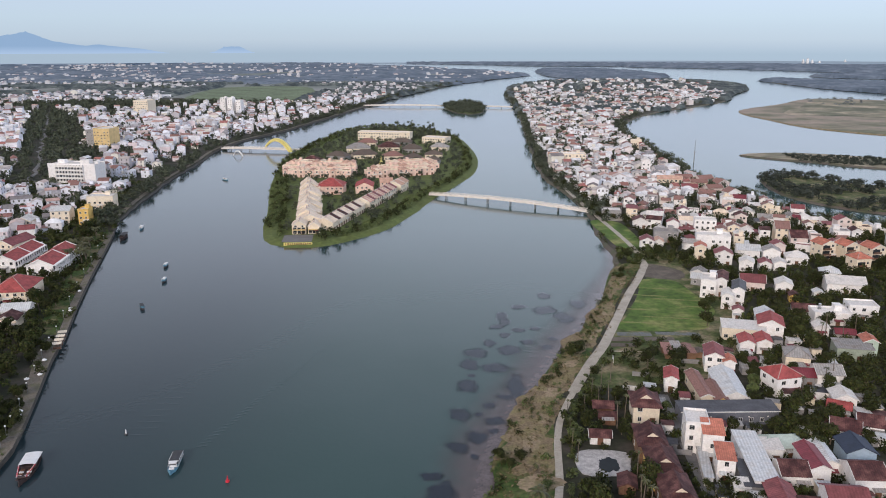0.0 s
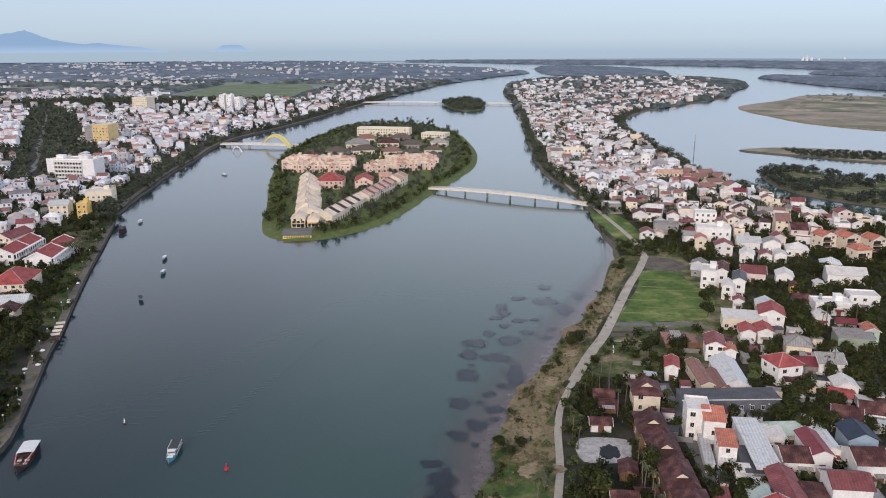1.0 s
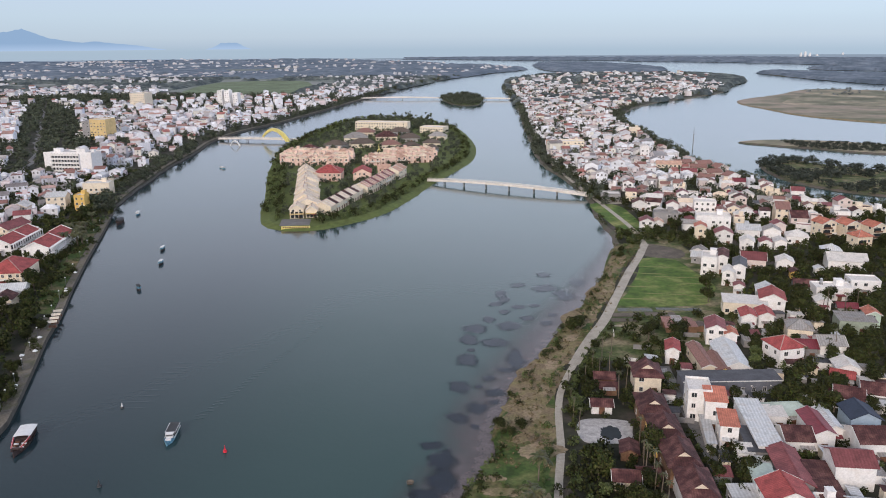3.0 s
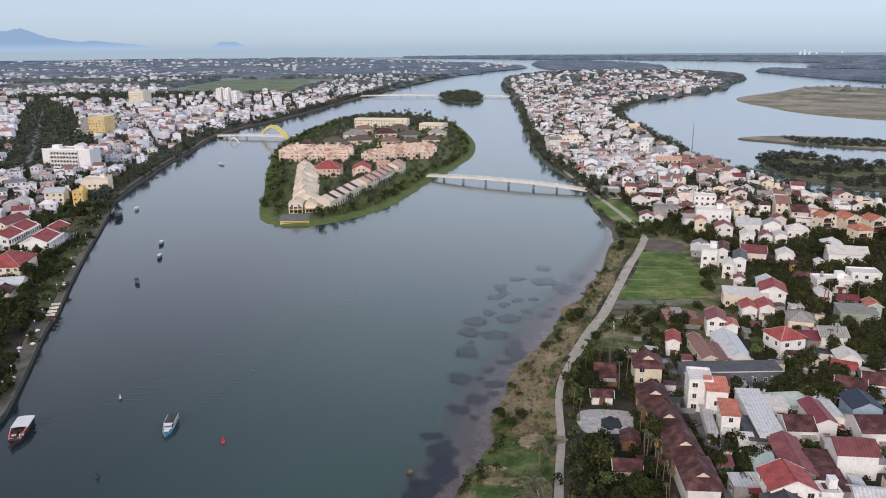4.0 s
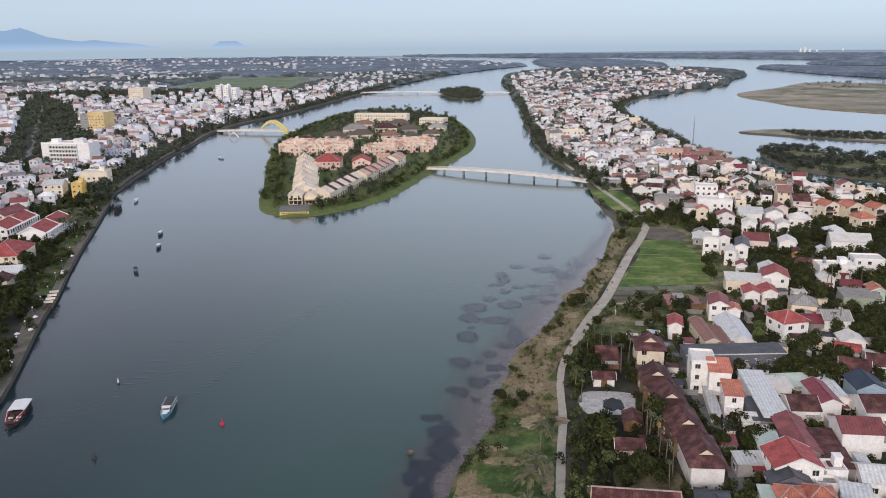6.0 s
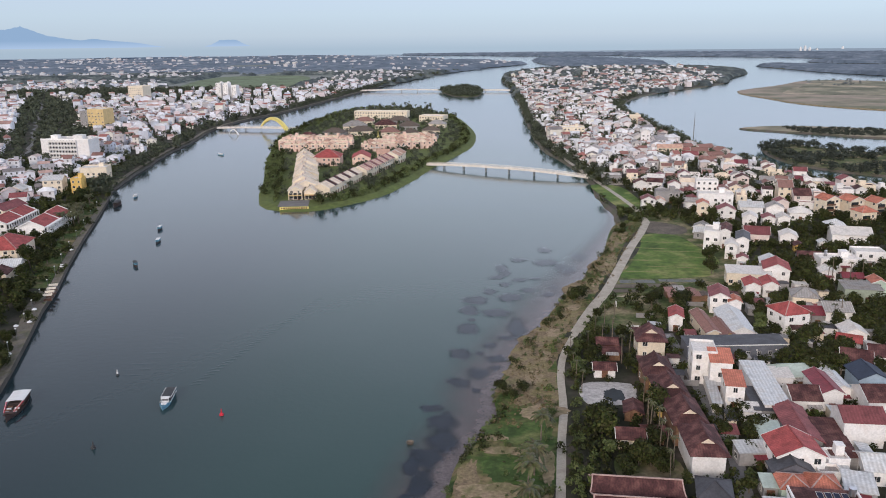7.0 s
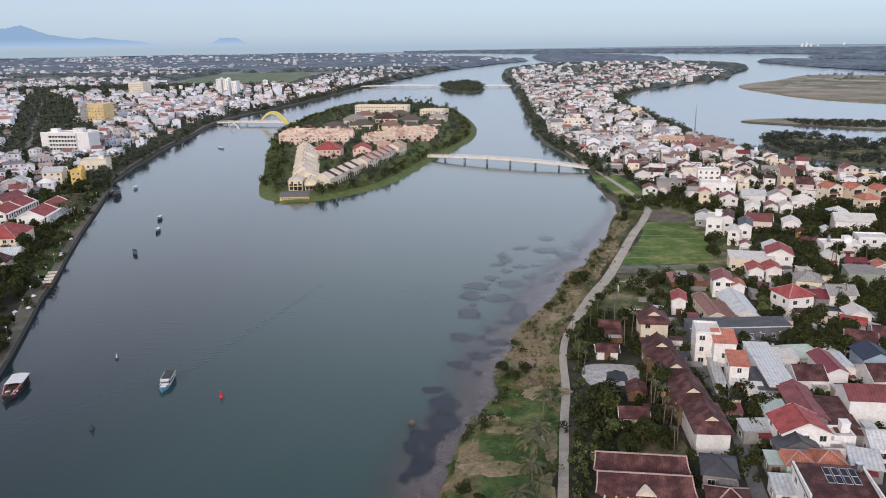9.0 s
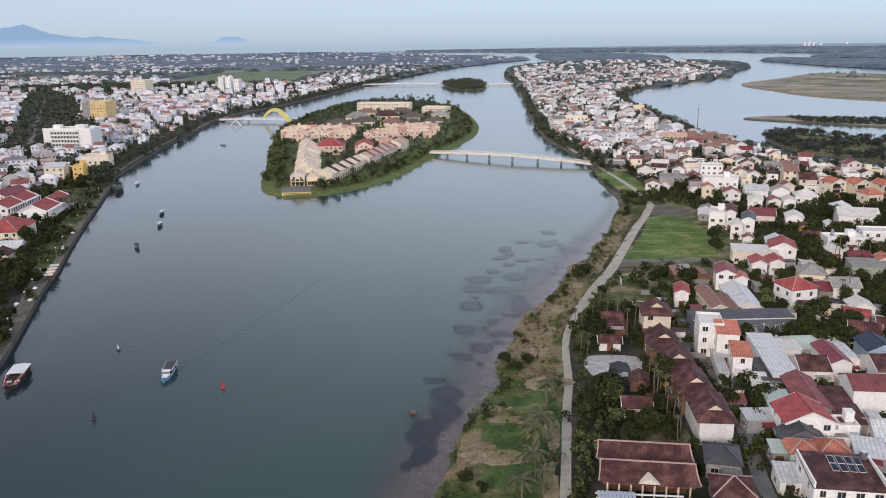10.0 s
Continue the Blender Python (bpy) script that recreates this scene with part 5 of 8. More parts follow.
near_house(160, 355, 7.5, 8.5, 4.4, -18, "gable_y", "white", "white", "white gabled house among trees")
near_house(158.5, 340, 4, 5, 3.4, -14, "gable_y", "yellow", "brown", "tiny yellow house among trees")
near_house(146, 358, 11, 10, 5.0, -16, "gable_x", "pink", "dusty", "pink house with a broad dusty rose roof")
near_house(147, 403, 9, 9, 6.4, -14, "gable_y", "white", "dusty", "white house with a dusty red gable roof")
near_house(138, 414, 6, 8, 7.4, -14, "gable_y", "cream", "orange", "tall cream house with an orange roof")
near_house(152, 436, 19, 10, 8.2, -12, "flat", "white", "white", "broad white block with a flat roof")
near_house(158, 470, 13, 9, 9.6, -12, "flat", "white", "white", "pale stepped town block with terraces")
near_house(165, 416, 12, 9, 5.2, -12, "gable_x", "white", "silver", "white house with pale silver roofing")
near_house(155, 390, 7, 8, 5.4, -20, "gable_y", "white", "white", "white gabled house with pale roof")
near_house(165, 391, 6, 8, 4.4, -14, "gable_y", "white", "dusty", "white twin house with red gable")
near_house(173, 392, 6, 8, 4.4, -14, "gable_y", "white", "white", "white twin house with pale gable")
near_house(187, 404, 11, 9, 4.4, -16, "hip", "white", "white", "low white house with pale hipped roof")
near_house(177, 413, 9, 9, 5.2, -16, "gable_y", "white", "grey", "white house with grey gable roof")
near_house(185, 424, 7, 8, 5.8, -10, "gable_y", "pink", "dusty", "pinkish house with a dusty red roof")
near_house(192, 376, 9, 8, 4.2, -16, "hip", "white", "silver", "open-fronted house with pale hipped roof")
near_house(172, 345, 4, 4, 3.2, -10, "gable_y", "white", "silver", "tiny white hut among trees")
near_house(154, 320, 9, 8, 3.6, -14, "gable_x", "grey", "brown", "low house with old brown roof")
near_house(178, 318, 12, 9, 6.2, -10, "flat", "white", "white", "white house with roof terrace behind trees")
near_house(151, 297, 5.6, 6, 4.2, -12, "gable_y", "white", "white", "small white gabled house")
near_house(158, 291, 7, 5, 3.6, -12, "gable_x", "grey", "maroon", "low house with maroon sheet roof")
near_house(160, 277, 5, 7, 6.2, -10, "gable_y", "green", "orange", "pale green gabled wing with orange roof")
near_house(124.5, 317, 4.2, 5, 4.2, -18, "gable_y", "white", "dusty", "small white annexe with red roof")
near_house(134, 312, 7.5, 9, 4.0, -18, "gable_y", "grey", "silver", "pale grey gabled house")
near_house(123.5, 366, 8, 7, 3.6, -26, "gable_x", "grey", "silver", "old low house with pale grey roofing")
near_house(126, 377, 7, 7, 3.4, -26, "gable_y", "white", "grey", "old low house with grey roofing")
near_house(113, 433, 7.5, 9, 6.0, -10, "gable_y", "white", "dusty", "white house with dusty red gable roof")
near_house(120.5, 437, 6, 8, 4.4, -10, "gable_y", "white", "tan", "low white house with tan roof")
near_house(129, 452, 14, 9, 6.4, -10, "flat", "grey", "grey", "unfinished grey concrete building")
near_house(122, 488, 9, 9, 5.2, -10, "gable_y", "white", "brown", "white house with brown gable roof")
near_house(110, 522, 13, 11, 4.4, -6, "flat", "grey", "white", "low grey riverside building with flat roof")

# white modern house in stepped blocks, with orange mono-pitch roofs
house(72.0, 205.5, 6.6, 9.0, 9.4, -10, "flat", "white", "white", None, 2, "white modern three-storey house block with flat roof", seed=801)
house(75.0, 200.0, 5.8, 7.0, 8.6, -10, "shed", "white", "orange", 1.6, 2, "white modern house block under an orange sloping roof", seed=802)
house(75.6, 190.5, 4.8, 7.5, 6.2, -10, "shed", "white", "orange", 1.4, 2, "low white modern house block under an orange roof", seed=803)
house(71.2, 194.0, 2.2, 21.0, 2.9, -10, "shed", "white", "silver", 0.3, 0, "narrow side wing with a silver sheet roof", seed=804)
slate = house(87.0, 222.0, 30.6, 6.5, 4.6, 2, "shed", "slate", "dark", 0.7, 1, "long low slate-grey building with a dark sheet roof", seed=805)
# white edging for the bright line along the eave
b = Build()
b.box(0, -3.62, 4.42, 31.4, 0.12, 0.3)
part("fascia", b, M_FRAME, slate, "thin white edging")
for k in range(5):
    b = Build()
    b.box(-12 + k * 6, -3.28, 2.6, 0.5, 0.1, 0.4)
    part("vent", b, M_FRAME, slate)
house(80.5, 184.5, 5.0, 13.0, 3.6, -8, "shed", "grey", "dark", 0.5, 0, "low annexe with a dark sheet roof beside the shed", seed=806)


def temple(x, y, w, yaw):
    """Long hall with two parallel tiled roofs, a columned front and a small pediment."""
    t = tagged(new("temple_hall"), "long temple hall with curved red-brown tile roofs and cream pediment", "temple")
    t.matrix_basis = pose(x, y, LAND_Z, 0, 0, yaw)
    footprints.append((x, y, 10))
    b = Build()
    b.box(0, 1.5, -0.3, w - 3.0, 9.5, 4.3)
    part("wall", b, M_WOOD, t, "dark brown hall wall")
    for yy, dd, z, rise, nm in ((-2.6, 8.8, 3.9, 2.4, "front"), (4.2, 6.4, 4.4, 2.3, "back")):
        b, n = Build(), 8                          # gently curved slopes with upswept ends
        rows = []
        for k in range(-n, n + 1):
            q = abs(k) / n
            rows.append([(u * (1 + 0.05 * q * q), yy + dd / 2 * k / n, z + rise * (1 - q) ** 1.25 + 0.25 * (abs(u) / (w / 2)) ** 3 * q) for u in np.linspace(-w / 2, w / 2, 13)])
        v = [p for r in rows for p in r] + [(p[0], p[1], p[2] - 0.22) for r in rows for p in r]
        m, f = len(rows) * 13, []
        for i in range(len(rows) - 1):
            for j in range(12):
                a = i * 13 + j
                f += [(a, a + 1, a + 14, a + 13), (m + a, m + a + 13, m + a + 14, m + a + 1)]
        for j in range(12):
            f += [(j + 1, j, m + j, m + j + 1), (m - 13 + j, m - 12 + j, 2 * m - 12 + j, 2 * m - 13 + j)]
        for i in range(len(rows) - 1):
            f += [(i * 13, i * 13 + 13, m + i * 13 + 13, m + i * 13), (i * 13 + 25, i * 13 + 12, m + i * 13 + 12, m + i * 13 + 25)]
        b.add([tuple(map(float, p)) for p in v], f)
        part("roof", b, ROOFS["brown"], t)
        b = Build()
        b.box(0, yy, z + rise - 0.05, w + 0.2, 0.3, 0.22)
        part("ridge", b, M_RIDGE, t, "pale plastered ridge")
        for s in (-1, 1):
            b = Build()
            for k in range(n):
                q0, q1 = k / n, (k + 1) / n
                for side in (-1, 1):
                    e = s * w / 2
                    b.slab([(e * (1 + 0.05 * q * q) + o, yy + side * dd / 2 * q, z + rise * (1 - q) ** 1.25 + 0.25 * q + 0.16) for q, o in ((q0, -0.12), (q0, 0.12), (q1, 0.12), (q1, -0.12))][::-side], 0.2)
            part("verge", b, M_RIDGE, t)
    b = Build()
    b.add([(-2.0, -7.1, 4.0), (2.0, -7.1, 4.0), (0, -7.1, 5.2), (-2.0, -4.6, 4.0), (2.0, -4.6, 4.0), (0, -4.6, 5.2)], [(0, 1, 2), (5, 4, 3), (0, 2, 5, 3), (1, 4, 5, 2), (0, 3, 4, 1)])
    part("pediment", b, WALLS["cream"], t, "cream pediment over the entrance")
    for k in range(8):
        b = Build()
        b.tube((k - 3.5) * w / 8.2, -6.2, -0.2, 0.2, 4.0, 10)
        part("column", b, WALLS["cream"], t)
    b = Build()
    b.box(0, -6.2, 3.1, w - 1, 0.3, 0.6)
    part("beam", b, M_WOOD, t)
    return t


temple(38, 138.5, 18.4, -7)
rects.append((38, 139, 19, 16, -7))
pg = tagged(new("pergola"), "white frame pergola with grey glazed roof before the hall", "pergola")
pg.matrix_basis = pose(34.5, 127.5, LAND_Z, 0, 0, -5)
for k in range(7):
    b = Build()
    b.box((k - 3) * 2.6, 0, 0, 0.25, 0.25, 3.2)
    part("post", b, M_CANVAS, pg)
for q in (-1.6, 0, 1.6):
    b = Build()
    b.box(0, q, 3.2, 16.5, 0.25, 0.25)
    part("beam", b, M_CANVAS, pg)
for k in range(10):
    b = Build()
    b.box(-7.6 + k * 0.72, 0, 3.5, 0.62, 4.2, 0.06)
    part("roof_panel", b, M_STEEL, pg)

# house at the lane's end with roof-mounted solar panels
so = house(73.5, 131.5, 13.0, 11.5, 6.2, -8, "shed", "white", "brown", 1.0, 2, "white house with dull brown roof and solar panels", seed=810)
for k in range(8):
    b = Build()
    b.box(0, 0, 0, 1.15, 2.3, 0.06)
    pn = part("solar_panel", b, M_SOLAR, so, at=pose(-1.0 + (k % 4) * 1.6, 0.8 + (k // 4) * 2.5, 6.95 + (k // 4) * 0.22, 5))
    b = Build()
    for q in (-0.6, 0.6):
        b.box(q, 0, -0.01, 0.04, 2.4, 0.1)
    for q in (-1.2, 1.2):
        b.box(0, q, -0.01, 1.26, 0.04, 0.1)
    part("frame", b, M_FRAME, pn)
b = Build()
for q in (-1, 1):
    b.box(q * 6.5, 0, 6.0, 0.35, 12.0, 1.5)
part("parapet", b, WALLS["white"], so)
tk = Build()
tk.tube(5.2, 4.2, 7.2, 0.7, 1.7, 14)
part("water_tank", tk, M_STEEL, so, "small steel water tank")

# terrace with a dark garden pool
plate("pavement", spline([(36.6, 189.4), (48.8, 189.4), (51, 195), (51, 201.4), (37.4, 202)], 3, True, 0.3, 47), LAND_Z + 0.16, 0.2, LAND_Z, M_TERRACE, "pale stone terrace round a garden pool", "pavement")
tagged(part("pool", blob(44.2, 194.6, 2.6, 4.2, LAND_Z + 0.20, 0.1, 9.1, 0.55), M_POOL), "dark curved garden pool", "pool", kind="structure")

rects.append((43.5, 195.6, 14, 13, 0))


# ---- town houses filling the peninsula and the left bank ----
def clear_of(x, y, r):
    return all((x - a) ** 2 + (y - c) ** 2 > (r + q) ** 2 for a, c, q in footprints)


class Town:
    """Many plain houses in one mesh: walls, roofs and window openings set proud."""

    def __init__(self, wall=None, roof=None):
        self.b, self.mats = Build(), [wall or M_FARWALL, roof or M_FARROOF, M_GREYGLASS]

    def add(self, x, y, w, d, h, yaw, kind, rise, windows):
        t = Build()
        if kind in ("gable_y", "gable_x"):
            half, run = (w / 2, d / 2) if kind[-1] == "y" else (d / 2, w / 2)
            prof = [(-half, -0.3), (half, -0.3), (half, h), (0, h + rise), (-half, h)]
            pts = [(p, u, q) if kind[-1] == "y" else (u, -p, q) for u in (-run, run) for p, q in prof]
            t.add(pts, [(0, 1, 2, 3, 4), (9, 8, 7, 6, 5), (0, 5, 6, 1), (1, 6, 7, 2), (3, 8, 9, 4), (4, 9, 5, 0), (2, 7, 8, 3)], 0)
            body = len(t.f)
            gable_roof(t, w, d, h + 0.12, rise, 0.4, kind[-1], 0.14)
        else:
            t.box(0, 0, -0.3, w, d, h + 0.3, 0)
            body = len(t.f)
        if kind in ("gable_y", "gable_x"):
            pass
        elif kind == "hip":
            hip_roof(t, w, d, h + 0.12, rise, 0.4, 0.14)
        else:
            t.box(0, 0, h, w - 0.5, d - 0.5, 0.06, 1)
            t.box(w * 0.2, d * 0.15, h, w * 0.35, d * 0.35, 2.3, 0)
        if kind != "flat":                        # the roof's slabs take the roof slot
            for k in range(body, len(t.f)):
                t.m[k] = 1
        if windows and y < 760:
            for s in range(max(1, int((h + 0.5) // 3.2))):
                n = max(1, int(w / 2.8))
                for k in range(n):
                    if (int(x * 7 + y * 3) + k * 5 + s * 7) % 5 < 2:
                        continue
                    t.box((k + 0.5) / n * w - w / 2, -d / 2 - 0.01, s * 3.2 + 0.9, 1.2, 0.08, 1.5, 2)
                for k in range(max(1, int(d / 4))):
                    t.box((-w / 2 - 0.01) if x > 0 else (w / 2 + 0.01), (k + 0.5) / max(1, int(d / 4)) * d - d / 2, s * 3.2 + 0.9, 0.08, 1.2, 1.5, 2)
        c, q = math.cos(radians(yaw)), math.sin(radians(yaw))
        self.b.v.extend([])
        off = len(self.b.v)
        self.b.v.extend([(x + u * c - v * q, y + u * q + v * c, LAND_Z + z) for u, v, z in t.v])
        self.b.f.extend([tuple(i + off for i in f) for f in t.f])
        self.b.m.extend(t.m)

    def done(self, label):
        return tagged(part("distant_houses", self.b, self.mats), label, "houses", kind="stuff")


rng = np.random.default_rng(77)
right_arr, left_arr = np.array(right_line), np.array(left_line)
KINDS = ["gable_y", "gable_y", "gable_x", "gable_y", "hip", "gable_y", "flat", "shed", "gable_x", "flat"]
house_count = 0
tree_gaps = []                                    # free plots, where trees stand


def fill(poly, step, yaw, seed, keep, box, things, town, tall, big=1.0, thing_y=560, windows=True):
    """Houses on a shaken grid; the first ones are built as things of their own, the rest go into the town mesh."""
    global house_count
    x, y = scatter(poly, step, yaw, 0.22, seed, box)
    order = np.argsort(np.hypot(x, y))
    r = np.random.default_rng(seed)
    for k in order:
        px, py = float(x[k]), float(y[k])
        w, d = r.uniform(4.3, 7.9) * big, r.uniform(6.0, 10) * big
        h = r.choice(tall)
        pick, turn, cov, wal = r.random(), yaw + r.choice([0, 0, 0, 90, 90, 180]) + r.normal(0, 5), r.random(), r.random()
        kind = KINDS[int(r.integers(0, len(KINDS)))]
        if not keep(px, py):
            continue
        if r.random() < 0.12:                      # a larger block now and then
            w, d, h = w * r.uniform(1.3, 1.9), d * r.uniform(1.1, 1.5), h + r.choice([0, 2.8])
        turn += 26 * noise.noise((px * 0.012, py * 0.009, 4.0))
        grove = 0.55 * max(0.0, noise.noise((px * 0.035, py * 0.022, 9.0)) - 0.08)
        if pick < grove + (0.5 if (px > 215 and py < 470) else (0.31 if py < 900 else 0.34 if py < 1300 else 0.45) if px > 60 else 0.34) or not clear_of(px, py, 0.31 * math.hypot(w, d)):
            tree_gaps.append((px, py))
            continue
        near = things and house_count < 190 and py < thing_y
        if near:
            house_count += 1
            wall = ["white", "white", "white", "cream", "white", "white", "pink", "white", "cream", "white"][int(wal * 10)]
            cover = ["brown", "white", "silver", "dusty", "white", "clay", "dusty", "grey", "white", "shell", "clay", "maroon"][int(cov * 12)]
            words = {"brown": "brown tiles", "grey": "grey sheets", "silver": "silver metal", "dusty": "dusty red metal", "white": "pale roofing", "maroon": "maroon metal", "clay": "faded clay tiles", "shell": "cream sheets"}[cover]
            form = {"gable_y": "gabled", "gable_x": "gabled", "hip": "hipped", "flat": "flat-roofed", "shed": "lean-to"}[kind]
            yawed = turn % 180 - (180 if turn % 180 > 90 else 0)
            house(px, py, w, d, h, yawed, kind, wall, cover, None, 1, f"{wall} {form} town house roofed with {words}", tank=r.random() < 0.12, group="town houses", seed=int(k), name="town_house")
            if r.random() < 0.55:                  # a lower lean-to beside it
                side, aw, ad = r.choice([-1, 1]), r.uniform(2.2, 3.6), d * r.uniform(0.5, 0.9)
                q = pose(px, py, 0, 0, 0, yawed) @ Vector((side * (w + aw + 0.1) / 2, r.uniform(-1, 1), 0))
                house(q.x, q.y, aw, ad, r.uniform(2.6, 3.4), yawed, "shed", wall, ["grey", "silver", "brown", "maroon", "dark"][int(r.integers(0, 5))], 0.5, 0, "low lean-to with a sheet roof beside a house", group="lean-tos", seed=int(k), name="lean_to")
        else:
            footprints.append((px, py, 0.31 * math.hypot(w, d))) if py < 500 else None
            rects.append((px, py, w, d, turn)) if py < 700 else None
            town.add(px, py, w, d, h, turn % 180 - (180 if turn % 180 > 90 else 0), "flat" if kind == "shed" else kind, (w if kind == "gable_y" else d) * 0.2, windows)
            if r.random() < 0.5 and py < 1300:
                q = pose(px, py, 0, 0, 0, turn) @ Vector((r.choice([-1, 1]) * (w / 2 + 1.6), r.uniform(-2, 2), 0))
                town.add(q.x, q.y, 3.4, d * r.uniform(0.5, 1.0), r.uniform(2.8, 4.5), turn % 180 - (180 if turn % 180 > 90 else 0), r.choice(["flat", "gable_y", "gable_x"]), 0.8, False)


def keep_right(px, py):
    a = np.array([px]), np.array([py])
    if py < 430:
        return False
    if away(*a, right_arr)[0] < (13 if px < 120 + max(0, py - 700) * 0.06 else 17):
        return False
    if py < 400 and px < 68 + max(0, (py - 250)) * 0.42:
        return False
    if inside(*a, FIELD)[0] or (py < 400 and 58 < px < 124 and 286 < py < 400):
        return False
    if 395 < py < 470 and px < 128 or 430 < py < 532 and px < 122:
        return False
    if math.hypot((px - 220) / 24, (py - 466) / 15) < 1 or math.hypot((px - 186) / 13, (py - 440) / 10) < 1:   # groves
        return False
    if px > 560 + (py - 1500) * 0.25 and py > 1300:
        return False
    if py > 1900 and (px + py) % 7 < 3:
        return False
    return True


def wooded(px, py):
    """The tree-lined canal through the town and the belts beyond it."""
    if 760 < py < 1250 and -24 < px - (-376 - (py - 677) * 0.49) < 56 + 12 * noise.noise((0.7, py * 0.01, 5.0)):
        return True
    if abs(px - (-376 - (py - 677) * 0.49)) < 27 + 30 * noise.noise((0.3, py * 0.006, 2.0)) and 620 < py < 1450:
        return True
    bend = 1 + 0.6 * noise.noise((px * 0.02, py * 0.02, 6.0))
    return math.hypot((px + 700) / 210, (py - 1500) / 90) < bend or math.hypot((px + 470) / 120, (py - 1560) / 40) < bend


def keep_left(px, py):
    a = np.array([px]), np.array([py])
    if away(*a, left_arr)[0] < (34 if py < 520 else 24):
        return False
    if wooded(px, py):
        return False
    if 1600 < py < 2250 and -640 < px < -300:
        return False
    return True


# larger blocks that stand out of the crowd, and a cluster of old clay roofs by the channel
for k, (x, y, w, d, h, yaw, form, wall, cover, label) in enumerate([
        (120, 764, 24, 14, 10, -6, "flat", "cream", "white", "broad cream block with a flat roof above the houses"),
        (101, 772, 10, 12, 7, -6, "gable_x", "pink", "tan", "pinkish house beside the cream block"),
        (210, 884, 12, 10, 9, -8, "flat", "cream", "white", "pale cream block near the channel"),
        (196, 890, 10, 12, 8, -8, "gable_y", "white", "white", "white gabled house near the channel"),
        (178, 706, 8, 9, 12, -8, "gable_y", "white", "white", "tall slim white house with a gabled front"),
        (182, 640, 20, 9, 6.5, -8, "gable_x", "cream", "tan", "long cream house under a tan roof"),
        (198, 656, 15, 9, 5.0, 8, "gable_x", "cream", "clay", "old house under broad clay tiles by the channel"),
        (214, 650, 14, 10, 5.0, 18, "gable_x", "pink", "clay", "old house under broad clay tiles by the channel"),
        (205, 634, 13, 9, 4.6, -12, "gable_x", "cream", "clay", "low old house under faded clay tiles"),
        (222, 632, 12, 9, 4.6, 25, "gable_y", "pink", "clay", "low old house under faded clay tiles"),
        (190, 610, 12, 9, 5.0, -10, "gable_x", "cream", "dusty", "old house under dull red sheets"),
        (208, 607, 13, 9, 5.0, 10, "gable_x", "pink", "clay", "old house under broad clay tiles"),
        (216, 588, 11, 9, 5.4, 14, "gable_y", "white", "clay", "white house under faded clay tiles"),
        (196, 585, 12, 9, 4.6, -8, "gable_x", "cream", "clay", "low old house under faded clay tiles")]):
    house(x, y, w, d, h, yaw, form, wall, cover, None, 1, label, group="houses on the peninsula", seed=850 + k)

town = Town()
fill(right_line, (8.8, 10.4), -12, 101, keep_right, (60, 110, 330, 620), True, town, [3.4, 3.8, 4.2, 6.4, 6.8])
fill(right_line, (9.4, 11.2), -4, 102, keep_right, (70, 620, 360, 1150), False, town, [3.4, 3.6, 4.2, 6.4, 6.6], 1.05)
fill(right_line, (13, 15), 8, 103, keep_right, (80, 1150, 700, 1900), False, town, [3.6, 4.0, 6.4, 6.6], 1.1, windows=False)
fill(right_line, (22, 24), 8, 104, keep_right, (120, 1900, 860, 2600), False, town, [4, 6.6, 8], 1.4, windows=False)
town.done("crowded white and red-roofed houses on the peninsula")

ribbon("pavement", [(x - 4.5, y) for x, y in spline(LEFT_SHORE[:11], 10, False)], 3.4, LAND_Z + 0.15, 0.2, M_PAVE, "worn riverside road along the town shore", "pavement")

# ---- the town on the other bank ----
left_count = 0


def bank_house(x, y, w, d, h, yaw, roof, wall, cover, label):
    global left_count
    left_count += 1
    return house(x, y, w, d, h, yaw, roof, wall, cover, None, 2 if y < 600 else 1, label, group="houses on the town bank", seed=299 + left_count, balcony=y < 520)


def hotel_wing(x, y, w, d, yaw, label):
    """A long two-storey wing: red roof between white gable walls, arcades along the river side."""
    h = 6.2
    t = bank_house(x, y, w, d, h, yaw, "gable_y", "white", "red", label)
    rise = w * 0.24
    for v in (-d / 2 - 0.35, 0.6, d / 2 + 0.35):
        b = Build()
        chevron(b, w / 2 + 0.6, h + 0.42 - rise * 0.6 / (w / 2), h + 0.42 + rise, 0.5, v - 0.28, v + 0.28, "y")
        part("gable_coping", b, WALLS["white"], t)
    for z in (0.1, 3.2):
        b = Build()
        b.box(w / 2 + 0.9, 0, z + 2.75, 1.8, d, 0.3)
        part("gallery_beam", b, WALLS["white"], t)
        n = int(d / 2.6)
        for k in range(n + 1):
            b = Build()
            b.box(w / 2 + 1.6, (k / n - 0.5) * (d - 0.4), z, 0.35, 0.35, 2.8)
            part("arcade_column", b, WALLS["white"], t)
        for k in range(n):
            b = Build()
            b.box(w / 2 + 0.04, ((k + 0.5) / n - 0.5) * (d - 0.4), z + 0.1, 0.1, 1.5, 2.1)
            part("arcade_door", b, M_GLASS, t)
    return t


hotel_wing(-213, 391, 13.0, 38, 7, "long white hotel wing with arcades and red tile roof")
hotel_wing(-235, 397, 12.0, 34, 4, "long white hotel wing with red tile roof beside another")
bank_house(-252, 424, 11, 20, 6.0, -8, "gable_y", "cream", "dusty", "cream hotel wing with dull red roof")
bank_house(-204, 339, 16, 21, 6.6, 8, "hip", "cream", "red", "cream villa with arches and a red hipped roof")
bank_house(-226, 346, 12, 16, 6.0, 6, "hip", "cream", "red", "cream villa with a red hipped roof")
